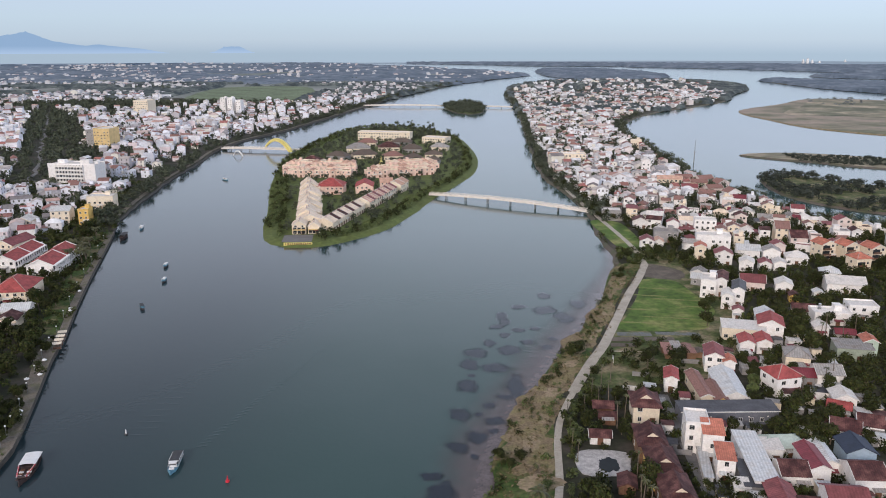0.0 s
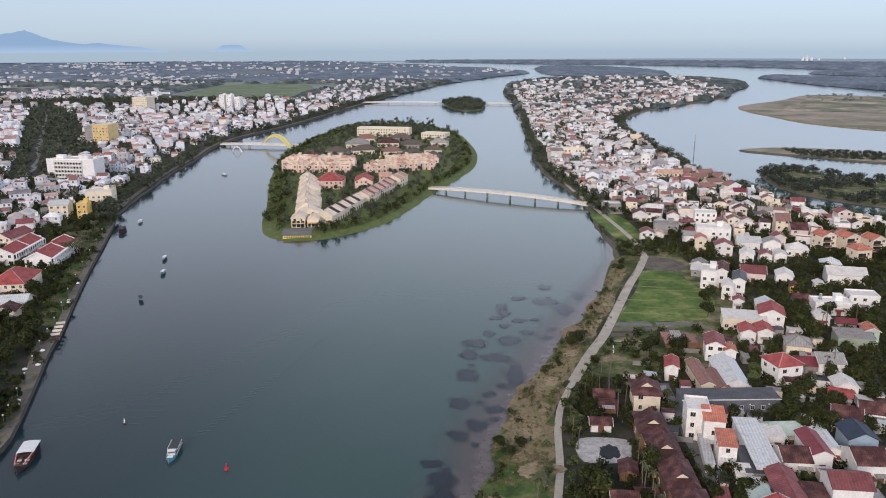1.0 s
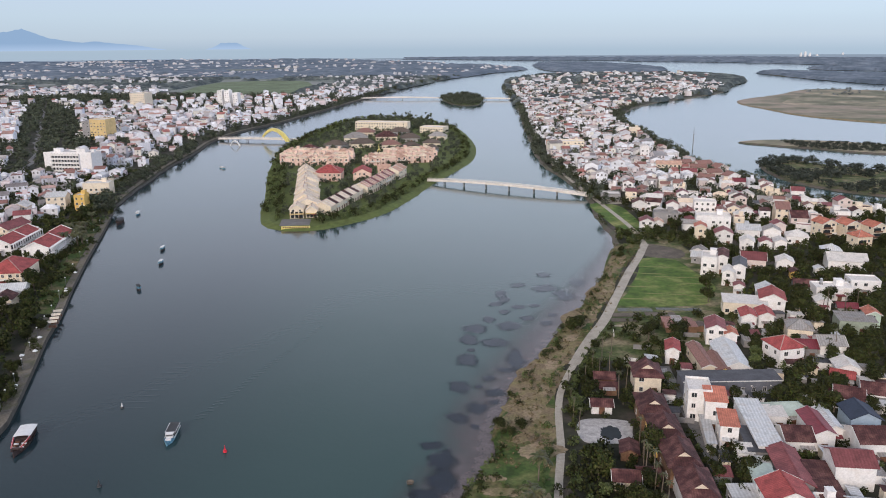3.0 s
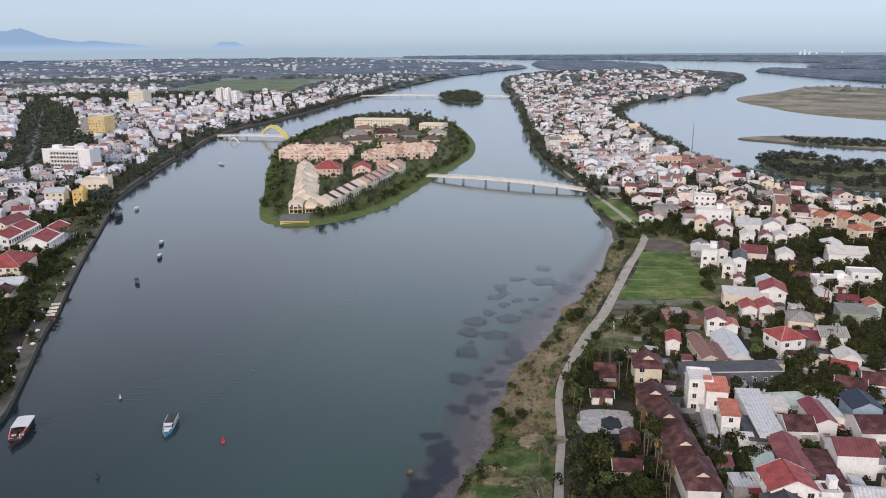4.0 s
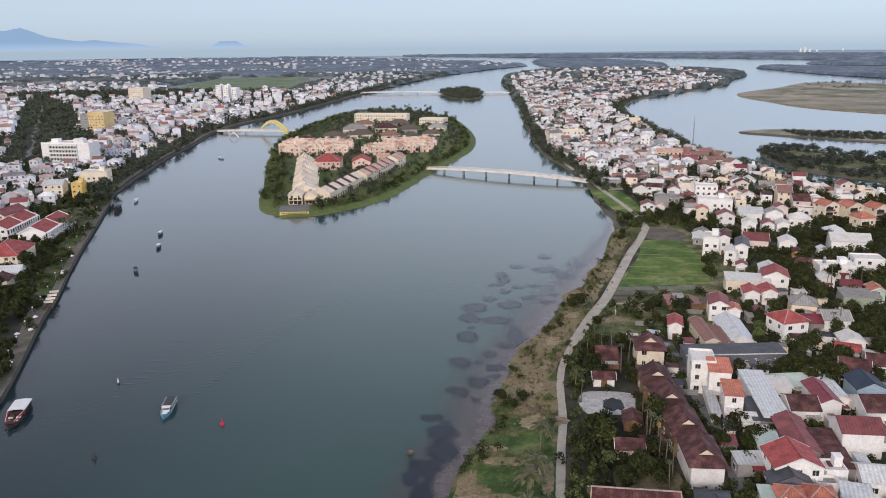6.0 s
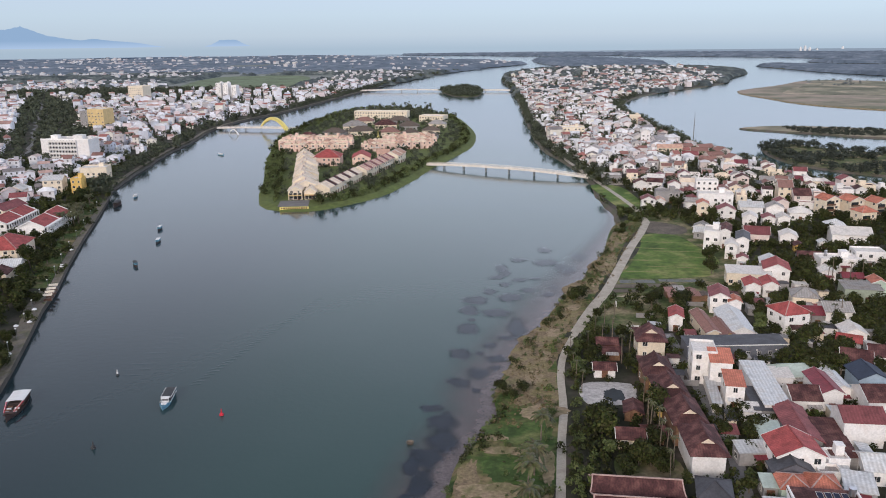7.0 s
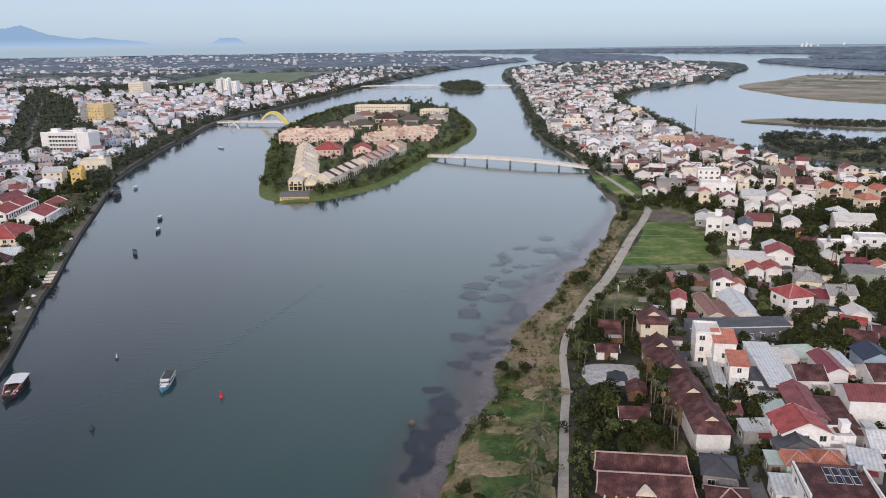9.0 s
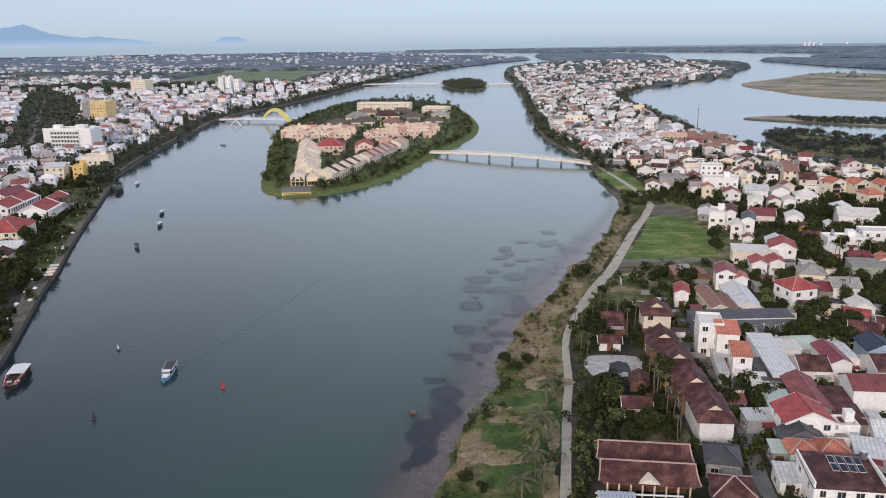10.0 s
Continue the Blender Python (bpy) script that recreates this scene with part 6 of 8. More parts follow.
bank_house(-190, 314, 11, 9, 4.2, 12, "gable_x", "white", "silver", "low house with pale sheet roofing")
bank_house(-187, 302, 8, 9, 4.2, 12, "gable_y", "cream", "brown", "old ochre house with dark gable roof")
bank_house(-206, 302, 9, 10, 4.2, 12, "gable_y", "cream", "brown", "old house with brown gable roof")
bank_house(-258, 492, 12, 10, 10, 8, "gable_x", "cream", "silver", "cream three-storey guesthouse with galleries")
bank_house(-243.5, 494, 6.5, 10, 10, 8, "flat", "yellow", "white", "yellow three-storey guesthouse block")
bank_house(-276, 480, 10, 12, 6, 8, "gable_y", "cream", "white", "cream house with pale gable roof")
bank_house(-255, 545, 18, 14, 9, 10, "flat", "cream", "white", "cream riverside building with stepped terraces")
bank_house(-413, 882, 9, 20, 20, -6, "flat", "grey", "white", "grey side block of the ochre hotel")
bank_house(-398, 880, 19, 22, 22, -6, "flat", "ochre", "white", "ochre yellow hotel block of seven storeys")
bank_house(-518, 1300, 26, 26, 24, -8, "flat", "cream", "white", "cream apartment block above the town")
bank_house(-392, 1330, 9, 14, 26, -8, "flat", "white", "white", "slim white tower block")
bank_house(-380, 1330, 9, 14, 26, -8, "flat", "white", "white", "slim white tower block")
bank_house(-366, 1330, 9, 14, 22, -8, "flat", "white", "white", "slim white tower block")


def slab_hotel(x, y, w, d, h, yaw, label):
    """A long white block with rows of galleries."""
    t = tagged(new("hotel_block"), label, "hotel")
    t.matrix_basis = pose(x, y, LAND_Z, 0, 0, yaw)
    footprints.append((x, y, w * 0.42))
    b = Build()
    b.box(0, 0, -0.3, w, d, h + 0.3)
    part("wall", b, WALLS["white"], t)
    b = Build()
    b.box(0, 0, h, w - 0.6, d - 0.6, 0.12)
    part("roof", b, ROOFS["white"], t)
    for q in (-1, 1):
        b = Build()
        b.box(0, q * (d / 2 - 0.1), h, w, 0.2, 0.9)
        part("parapet", b, WALLS["white"], t)
    for k, (u, q, rw, rd, rh) in enumerate([(-w * 0.3, 1, 6, 5, 2.6), (w * 0.22, 0, 8, 6, 3.0), (w * 0.42, 2, 3, 3, 1.8)]):
        b = Build()
        b.box(u, q, h + 0.12, rw, rd, rh)
        b.box(u, q, h + 0.12 + rh, rw + 0.6, rd + 0.6, 0.2)
        part("roof_house", b, WALLS["white"], t)
    for s in range(int(h // 3.3)):
        b = Build()
        b.box(-w * 0.04, -d / 2 - 0.6, s * 3.3 + 2.7, w * 0.58, 1.2, 1.5)
        part("gallery", b, M_FRAME, t)
        for k in range(9):
            window(t, (k - 4) * w * 0.064 - w * 0.04, -d / 2 - 0.02, s * 3.3 + 0.7, 1.9, 2.0, 0)
    for k in range(10):
        b = Build()
        b.box((k - 4.5) * w * 0.064 - w * 0.04, -d / 2 - 0.6, 0, 0.25, 1.15, h)
        part("fin", b, WALLS["white"], t)
    return t


slab_hotel(-318, 640, 42, 16, 18, -6, "long white six-storey hotel with rows of galleries")

town = Town(M_COOLWALL)
fill(left_poly, (13, 15), 18, 201, keep_left, (-420, 250, -150, 620), True, town, [3.6, 3.8, 4.2, 6.4, 6.8], 1.05, 600)
fill(left_poly, (14, 16), 14, 202, keep_left, (-720, 560, -200, 1150), False, town, [3.6, 3.8, 4.2, 6.4, 6.8, 9.6], 1.1)
fill(left_poly, (17, 19), 14, 203, keep_left, (-1250, 900, -120, 1750), False, town, [3.6, 4.0, 6.6, 6.8, 9.8], 1.2, windows=False)
town.done("dense white and pale town houses behind the river")


def keep_sparse(px, py):
    if not keep_left(px, py):
        return False
    return noise.noise((px * 0.003, py * 0.006, 7.0)) > 0.06


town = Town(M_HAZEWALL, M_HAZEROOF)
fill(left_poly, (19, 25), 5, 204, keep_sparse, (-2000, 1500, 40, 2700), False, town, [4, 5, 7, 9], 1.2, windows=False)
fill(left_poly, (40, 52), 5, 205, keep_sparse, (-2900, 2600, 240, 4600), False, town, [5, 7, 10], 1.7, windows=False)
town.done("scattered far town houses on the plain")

ribbon("road", spline([(-350, 620), (-403, 733), (-475, 880), (-571, 1075), (-696, 1330)], 15, False, 9.0, 5), 3.6, LAND_Z + 0.1, 0.3, M_ASPHALT, "grey canal-side road between trees", "road")
# green paddy beyond the town
plate("ground", spline([(-560, 1620), (-330, 1650), (-400, 2150), (-620, 2120)], 30, True, 6, 60), LAND_Z + 0.2, 1, LAND_Z - 0.2, M_PADDY, "green paddy field beyond the town", "field")

# ---- the resort island ----
def villa_row(x0, y0, x1, y1, n, w, h, wall, cover, label, turn=0, roof="gable_y"):
    """A row of joined houses, each a thing of its own."""
    L = math.hypot(x1 - x0, y1 - y0)
    a = math.degrees(math.atan2(y1 - y0, x1 - x0))
    for k in range(n):
        t = (k + 0.5) / n
        house(x0 + (x1 - x0) * t, y0 + (y1 - y0) * t, L / n - 0.25 if turn else w, w if turn else L / n - 0.25, h + 0.6 * ((k * 7) % 3 - 1) * (1 if isinstance(cover, str) else 0.15), a if turn else a - 90, roof if roof != "mixed" else ["flat", "flat", "gable_y", "flat", "hip"][(k * 3 + int(y0)) % 5], wall, cover if isinstance(cover, str) else cover[k % len(cover)], None, 1, label, group="resort rows", name="villa", seed=540 + k, trim="cream" if wall == "salmon" else None)


L, turn_to = math.hypot(-24, 150), math.degrees(math.atan2(150, -24))
for k in range(14):                               # saw-tooth row of cream villas, stepped in width and height
    t = (k + 0.8) / 14.4
    across = (16.5, 12.6, 15.2, 11.8)[k % 4] * (1.03 - 0.12 * t)
    house(-92.5 - 24 * t + (1.1, -1.0, 0.4, -1.5)[k % 4], 477 + 138 * t, L / 15.4 - 0.15, across, 6.2 + (0, 0.9, 0.3, 1.2, 0.5)[k % 5], turn_to, "gable_x", "cream", "shell", 3.6 + 0.5 * (k % 2), 1, "cream resort villa with a steep pale gabled roof", group="resort rows", seed=500 + k, name="villa")
for k, (x, y, w, h) in enumerate([(-96.6, 470.5, 8.6, 6.2), (-87.6, 472, 7.2, 5.0)]):
    v_end = house(x, y, w, 9.5, h, 5, "gable_y", "cream", "shell", 2.6, 2, "gabled end pavilion of the cream resort row", group="resort rows", seed=520 + k, name="villa")
    for q in range(3):                             # dark panels stand in for the shaded openings of the front veranda
        b = Build()
        b.box((q - 1) * w * 0.31, -4.78, 0.3, w * 0.24, 0.12, h - 2.2)
        part("veranda_opening", b, M_GLASS, v_end)
    b = Build()
    b.box(0, -5.9, 2.9, w, 2.2, 0.25)
    part("veranda_roof", b, WALLS["ochre"], v_end)
villa_row(-82, 476, -68, 535, 14, 12, 5.8, "cream", ["shell", "shell", "brown"], "cream resort row house with striped gable roof", 1, "gable_x")
villa_row(-65, 538, -50, 598, 15, 12, 6.4, "cream", ["tan", "tan", "dusty"], "cream resort row house with a dull pink roof", 1, "gable_x")
villa_row(-47, 604, -42, 622, 2, 12, 7.4, "cream", "tan", "cream resort pavilion with a tan roof", 1, "gable_x")
villa_row(-152, 682, -90, 679, 13, 9, 6.4, "salmon", ["tan", "shell", "tan"], "salmon pink resort townhouse with a tan roof", 1, "mixed")
villa_row(-156, 700, -88, 696, 13, 9, 7.4, "salmon", ["shell", "tan", "tan"], "salmon pink resort townhouse with a tan roof", 1, "mixed")
villa_row(-78, 676, -18, 698, 13, 9, 6.4, "salmon", ["tan", "tan", "shell"], "salmon pink resort townhouse with a tan roof", 1, "mixed")
villa_row(-74, 694, -14, 716, 13, 9, 7.4, "salmon", ["tan", "shell", "tan"], "salmon pink resort townhouse with a tan roof", 1, "mixed")
villa_row(-154, 722, -92, 716, 11, 10, 8.6, "salmon", ["tan", "tan", "shell"], "salmon pink resort townhouse with a roof terrace", 1, "mixed")
villa_row(-62, 716, -20, 733, 8, 10, 8.6, "salmon", ["tan", "shell"], "salmon pink resort townhouse with a roof terrace", 1, "mixed")
house(-97, 605, 21, 18, 7.0, 0, "hip", "salmon", "red", None, 2, "pink resort hall with a red hipped roof", seed=610)
house(-71, 610, 14, 20, 6.0, 4, "gable_y", "salmon", "red", None, 2, "pink resort house with a red gable roof", seed=611)
house(-55, 625, 10, 12, 6.0, 8, "gable_x", "salmon", "tan", None, 2, "pink resort house with a tan roof", seed=612)
house(-84, 955, 66, 16, 10, -10, "flat", "cream", "white", None, 1, "long cream exhibition hall with flat roof", seed=613)
house(-20, 925, 30, 18, 7, -20, "flat", "cream", "white", None, 1, "cream pavilion with flat roof", seed=614)
for k, (x, y, w, d) in enumerate([(-118, 790, 22, 14), (-92, 800, 26, 16), (-62, 790, 20, 14), (-40, 775, 18, 14), (-105, 850, 26, 18), (-72, 860, 24, 18), (-45, 845, 22, 16), (-20, 800, 18, 12), (-100, 900, 22, 14), (-60, 905, 24, 14), (-15, 860, 20, 14), (-140, 760, 16, 12), (-20, 757, 14, 12)]):
    house(x, y, w, d, 4.5, (k * 37) % 40 - 20, "hip", "cream" if k % 3 else "grey", ["umber", "umber", "clay", "umber", "grey", "brown"][k % 6], None, 1, "low resort pavilion with a broad weathered roof", seed=620 + k, group="resort pavilions", name="pavilion")

rects.append((-94, 455, 21, 22, 6))
# forecourt and yellow sign at the island's tip
b = Build()
b.box(0, 0, 0, 18, 17, 0.15)
tagged(part("pavement", b, M_ASPHALT, at=pose(-95, 455, LAND_Z + 0.02, 0, 0, 6)), "grey paved forecourt at the island tip", "pavement", kind="structure")
sign = tagged(new("sign_wall"), "low yellow sign wall with dark lettering bars at the water", "sign")
sign.matrix_basis = pose(-92.5, 442.5, 0.9, 0, 0, 4)
b = Build()
b.box(0, 0, -0.6, 17, 0.8, 1.9)
part("panel", b, M_YELLOW, sign)
for k in range(12):
    b = Build()
    b.box(-7.1 + k * 1.3, -0.43, 0.2, 0.7 + 0.3 * (k % 2), 0.08, 0.9)
    part("bar", b, M_WOOD, sign)
b = Build()                                       # golden stupa in the park
for r, z, h, t in ((3.0, 0, 1.5, 2.8), (2.4, 1.5, 2.5, 1.6), (1.5, 4.0, 2.0, 0.7), (0.6, 6.0, 4.0, 0.05)):
    b.tube(0, 0, z, r, h, 14, 0, t)
tagged(part("stupa", b, M_YELLOW, at=pose(-70, 745, LAND_Z)), "golden stepped stupa in the island park", "stupa")

# ---- bridges ----
def bridge(p0, p1, z0, zmid, width, piers, label, material, name="bridge"):
    t = tagged(new(name), label, "bridge")
    L, a = math.hypot(p1[0] - p0[0], p1[1] - p0[1]), math.degrees(math.atan2(p1[1] - p0[1], p1[0] - p0[0]))
    t.matrix_basis = pose(p0[0], p0[1], 0, 0, 0, a)
    n = 24
    zs = [z0 + (zmid - z0) * 4 * (k / n) * (1 - k / n) for k in range(n + 1)]
    def run(b, y0, y1, lift, thick):
        v, f = [], []
        for k in range(n + 1):
            x, z = L * k / n, zs[k] + lift
            v += [(x, y0, z), (x, y1, z), (x, y1, z - thick), (x, y0, z - thick)]
        for k in range(n):
            f += [(4 * k + i, 4 * k + 4 + i, 4 * k + 4 + (i + 1) % 4, 4 * k + (i + 1) % 4) for i in range(4)]
        return b.add(v, f + [(0, 1, 2, 3), (4 * n + 3, 4 * n + 2, 4 * n + 1, 4 * n)])

    part("deck", run(Build(), -width / 2, width / 2, 0, 1.2), material, t)
    post = Build()
    post.box(0, 0, -0.05, 0.16, 0.14, 1.05)
    post = post.mesh("post", [material])
    for s in (-1, 1):
        rail = part("railing", run(Build(), s * width / 2 - 0.08, s * width / 2 + 0.08, 1.1, 0.18), material, t)
        part("lower_rail", run(Build(), s * width / 2 - 0.05, s * width / 2 + 0.05, 0.55, 0.22), material, rail)
        for k in range(n if name == "footbridge" else 0):
            part("post", post, None, rail, at=pose(L * (k + 0.5) / n, s * width / 2, (zs[k] + zs[k + 1]) / 2))
    for u in piers:
        k = min(n, int(u / L * n))
        b = Build()
        b.box(u, 0, zs[k] - 1.5, 0.9, width * 0.95, 0.7)
        head = part("pier_head", b, M_PIER, t)
        for s in (-0.3, 0.3):
            b = Build()
            b.tube(u, s * width, -3, 0.36, zs[k] + 1.9, 10)
            part("column", b, M_PIER, head)
    return t


bridge((-18, 596), (97, 532), 2.9, 4.9, 3.4, [15, 32, 51, 70, 90, 108], "long cream footbridge on grey piers to the island", M_BRIDGE, "footbridge")
bridge((-262, 868), (-166, 850), 3.0, 4.0, 6.0, [10, 22, 34, 80, 90], "low bridge from the town to the island", M_BRIDGE)
bridge((-172, 1490), (-10, 1480), 3.0, 4.5, 5.0, [20, 50, 80, 110, 140], "far low bridge across the river", M_BRIDGE)
bridge((52, 1470), (114, 1455), 3.0, 3.6, 5.0, [15, 40], "far low bridge across the river", M_BRIDGE)
for x0, y0, x1, y1, foot, hgt, r, mm, label, name in ((-213, 866, -178, 838, 1.5, 12.5, 1.7, M_YELLOW, "tall yellow dragon-shaped arch over the bridge", "bridge_arch"), (-238, 826, -226, 820, -0.5, 6.0, 0.5, M_CANVAS, "small white arch standing in the water beside the bridge", "bridge_arch")):
    b, n, v = Build(), 20, []
    for q in range(n + 1):
        t = q / n
        c = Vector((x0 + (x1 - x0) * t, y0 + (y1 - y0) * t, foot + hgt * math.sin(math.pi * min(1, t * 0.98 + 0.01)) ** 0.75))
        up = Vector(((x1 - x0), (y1 - y0), 0)).normalized() * math.cos(math.pi * t) * -1 + Vector((0, 0, math.sin(math.pi * t)))
        up.normalize()
        across = Vector((-(y1 - y0), x1 - x0, 0)).normalized()
        rr = r * (0.6 + 0.8 * t)
        v += [tuple(c + up * rr * a + across * rr * 0.7 * e) for a, e in ((-1, -1), (-1, 1), (1, 1), (1, -1))]
    b.add(v, [(4 * k + i, 4 * k + (i + 1) % 4, 4 * k + 4 + (i + 1) % 4, 4 * k + 4 + i) for k in range(n) for i in range(4)] + [(3, 2, 1, 0), tuple(4 * n + i for i in range(4))])
    tagged(part(name, b, mm), label, "arch")

# ---- boats, buoys and posts ----
def hull_mesh(L, W, H, slot=0, blunt=2.6):
    """A boat's hull with raised, pointed ends, along +x."""
    b, n, v = Build(), 12, []
    for k in range(n + 1):
        t = k / n
        x = (t - 0.5) * L
        half = W / 2 * max(0.06, 1 - abs(2 * t - 0.92) ** blunt if t > 0.46 else 1 - 0.45 * abs(2 * t - 0.92) ** 2.5)
        sheer = H * (1 + 0.55 * abs(2 * t - 0.9) ** 2.5)
        v += [(x, -half, sheer), (x, -half * 0.85, 0.1), (x, 0, -0.25), (x, half * 0.85, 0.1), (x, half, sheer), (x, half * 0.9, sheer - 0.35), (x, -half * 0.9, sheer - 0.35)]
    f = [(7 * k + i, 7 * k + 7 + i, 7 * k + 7 + (i + 1) % 7, 7 * k + (i + 1) % 7) for k in range(n) for i in range(7)]
    return b.add(v, f + [tuple(range(7)), tuple(range(7 * n + 6, 7 * n - 1, -1))], slot)


def tour_boat(x, y, heading, L, W, hull, top, label, trim, fore=0.28, blunt=2.6, cabin=None):
    t = tagged(new("tour_boat"), label, "boat")
    t.matrix_basis = pose(x, y, 0.0, 0, 0, heading) @ Matrix.Diagonal((1, 1, 1 if L > 12 else 0.62, 1))
    part("hull", hull_mesh(L, W, 1.1, 0, blunt), hull, t)
    b = Build()
    b.box(L * (fore / 2 - 0.20), 0, 0.9, L * (fore + 0.34), W * 0.8, 0.9)
    part("cabin", b, cabin or trim, t)
    for s in (-1, 1):
        for k in range(5):
            b = Build()
            b.box(-L * 0.36 + k * L * (fore + 0.33) / 4, s * W * 0.40, 1.0, 0.12, 0.12, 1.75)
            part("post", b, trim, t)
    b, n = Build(), 6
    for k in range(n):                            # cambered canopy
        y0, y1 = (k / n - 0.5) * W * 0.98, ((k + 1) / n - 0.5) * W * 0.98
        z0, z1 = (2.75 + 0.25 * math.cos(math.pi * (q / n - 0.5)) for q in (k, k + 1))
        b.slab([(-L * 0.40, y0, z0), (L * fore, y0, z0), (L * fore, y1, z1), (-L * 0.40, y1, z1)], 0.1)
    part("canopy", b, top, t)
    b = Build()
    b.box(L * 0.33, 0, 1.3, 0.9, W * 0.5, 0.5)
    part("foredeck_box", b, trim, t)
    return t


blue = tour_boat(-79.6, 195.5, -84, 16, 4.0, M_BLUE, M_CANOPY, "blue tour boat with dark canopy heading down the river", M_CANVAS, 0.10, 6.0, M_CANOPY)
b = Build()
b.slab([(1.7, -1.7, 2.95), (3.5, -1.5, 2.75), (3.5, 1.5, 2.75), (1.7, 1.7, 2.95)], 0.1)
part("wheelhouse_roof", b, M_CANVAS, blue, "white wheelhouse roof")
b = Build()
b.box(2.7, 0, 1.0, 1.3, 2.4, 0.8)
part("wheelhouse", b, M_CANVAS, blue)
b = Build()
b.box(2.75, 0, 1.8, 1.1, 2.2, 0.75)
part("windscreen", b, M_GREYGLASS, blue, "dark wheelhouse windows")
for side in (-1, 1):
    b = Build()
    b.box(3.3, side * 1.4, 1.0, 0.12, 0.12, 1.75)
    part("wheelhouse_post", b, M_CANVAS, blue)
    b = Build()
    b.box(-2.3, side * 1.98, 2.62, 8.2, 0.14, 0.16)
    part("canopy_rail", b, M_CANVAS, blue, "white canopy edge")
    b = Build()
    b.box(-1.6, side * 1.93, 1.05, 10.0, 0.16, 0.22)
    part("gunwale", b, M_CANVAS, blue, "white gunwale")
b = Build()
b.box(5.0, 0, 1.0, 2.6, 2.6, 0.12)
part("foredeck", b, M_BLUE, blue)
blue.matrix_basis = blue.matrix_basis @ Matrix.Scale(0.72, 4)
moored = tour_boat(-120.0, 191.5, -78, 18, 5.2, M_HULL, M_CANVAS, "moored dark tour boat with white canopy at the quay", M_HULL, 0.02)
for k in range(16):                               # red lanterns strung from the canopy to the bow on both sides
    u, side = 0.6 + (k // 2) * 0.75, 1 if k % 2 else -1
    z = 2.3 - 0.09 * (k // 2)
    b = Build()
    b.tube(u, side * (2.3 - 0.13 * (k // 2)), z, 0.16, 0.2, 8, 0, 0.27)
    b.tube(u, side * (2.3 - 0.13 * (k // 2)), z + 0.2, 0.27, 0.2, 8, 0, 0.14)
    part("lantern", b, M_RED, moored, "red lantern")
for side in (-1, 1):                               # rails that carry the lanterns, and deck benches
    b = Build()
    beam(b, (0.3, side * 2.35, 2.75), (6.4, side * 1.3, 1.9), 0.08, 0.08)
    part("lantern_rail", b, M_CANVAS, moored)
    for k in range(4):
        b = Build()
        b.box(1.2 + k * 1.2, side * 1.1, 1.0, 0.45, 1.3, 0.45)
        part("bench", b, M_CANVAS if k % 2 else M_WOOD, moored)
b = Build()
b.box(3.2, 0, 0.82, 6.4, 3.4, 0.18)
part("deck", b, M_HULL, moored)
moored.matrix_basis = moored.matrix_basis @ Matrix.Scale(0.9, 4)
tour_boat(-205, 460, -82, 13, 3.4, M_HULL, M_CANOPY, "dark moored boat near the quay", M_HULL)
tour_boat(-204, 486, -80, 7.5, 2.2, M_BLUE, M_CANVAS, "small white-topped boat on the river", M_CANVAS)
tour_boat(-156, 398, -84, 7.0, 1.8, M_HULL, M_CANVAS, "small white-topped river boat", M_BLUE)
tour_boat(-147, 371, -84, 6.5, 1.8, M_HULL, M_CANVAS, "small grey river boat", M_BLUE)
tour_boat(-142, 330, -60, 6.0, 1.8, M_HULL, M_CANOPY, "small dark blue river boat", M_BLUE)
tour_boat(-202, 672, -40, 8, 2.4, M_BLUE, M_CANVAS, "small far blue and white boat near the bridge", M_CANVAS)
for x, y, s, mm, label in ((-62, 187, 0.86, M_RED, "red channel buoy with a spike top"), (-101, 213, 0.8, M_CANOPY, "dark marker buoy with a pale top"), (-89, 170, 0.9, M_CANOPY, "dark marker post on a float")):
    t = tagged(new("buoy"), label, "buoy")
    t.matrix_basis = pose(x, y, 0)
    b = Build()
    b.tube(0, 0, -0.2, 0.75 * s, 0.8 * s, 12, 0, 0.6 * s)
    part("float", b, mm, t)
    b = Build()
    b.tube(0, 0, 0.6 * s, 0.35 * s, 1.6 * s, 8, 0, 0.08)
    part("spike", b, M_CANVAS if s < 0.85 else mm, t)
bk = tagged(new("basket_boat"), "round woven basket boat afloat", "boat")
bk.matrix_basis = pose(-10.5, 171.5, 0)
b, n = Build(), 16
prof = [(0.3, -0.15), (0.8, 0.05), (1.0, 0.5), (0.9, 0.5), (0.7, 0.15), (0.0, 0.1)]
rows = [[(r * math.cos(2 * math.pi * i / n), r * math.sin(2 * math.pi * i / n), z) for i in range(n)] for r, z in prof]
for p, q in zip(rows[:-1], rows[1:]):
    b.add(p + q, [(i, (i + 1) % n, n + (i + 1) % n, n + i) for i in range(n)])
part("bowl", b, M_TRUNK, bk)
mast = tagged(new("mast"), "thin steel lattice mast standing in the river", "mast")
mast.matrix_basis = pose(246, 782, 0)
b = Build()
b.tube(0, 0, -1, 0.5, 14, 6, 0, 0.35)
b.tube(0, 0, 13, 0.3, 10, 6, 0, 0.15)
part("pole", b, M_PIER, mast)
for z in (10, 15):
    b = Build()
    b.box(0, 0, z, 2.4, 0.3, 0.3)
    part("crossarm", b, M_PIER, mast)

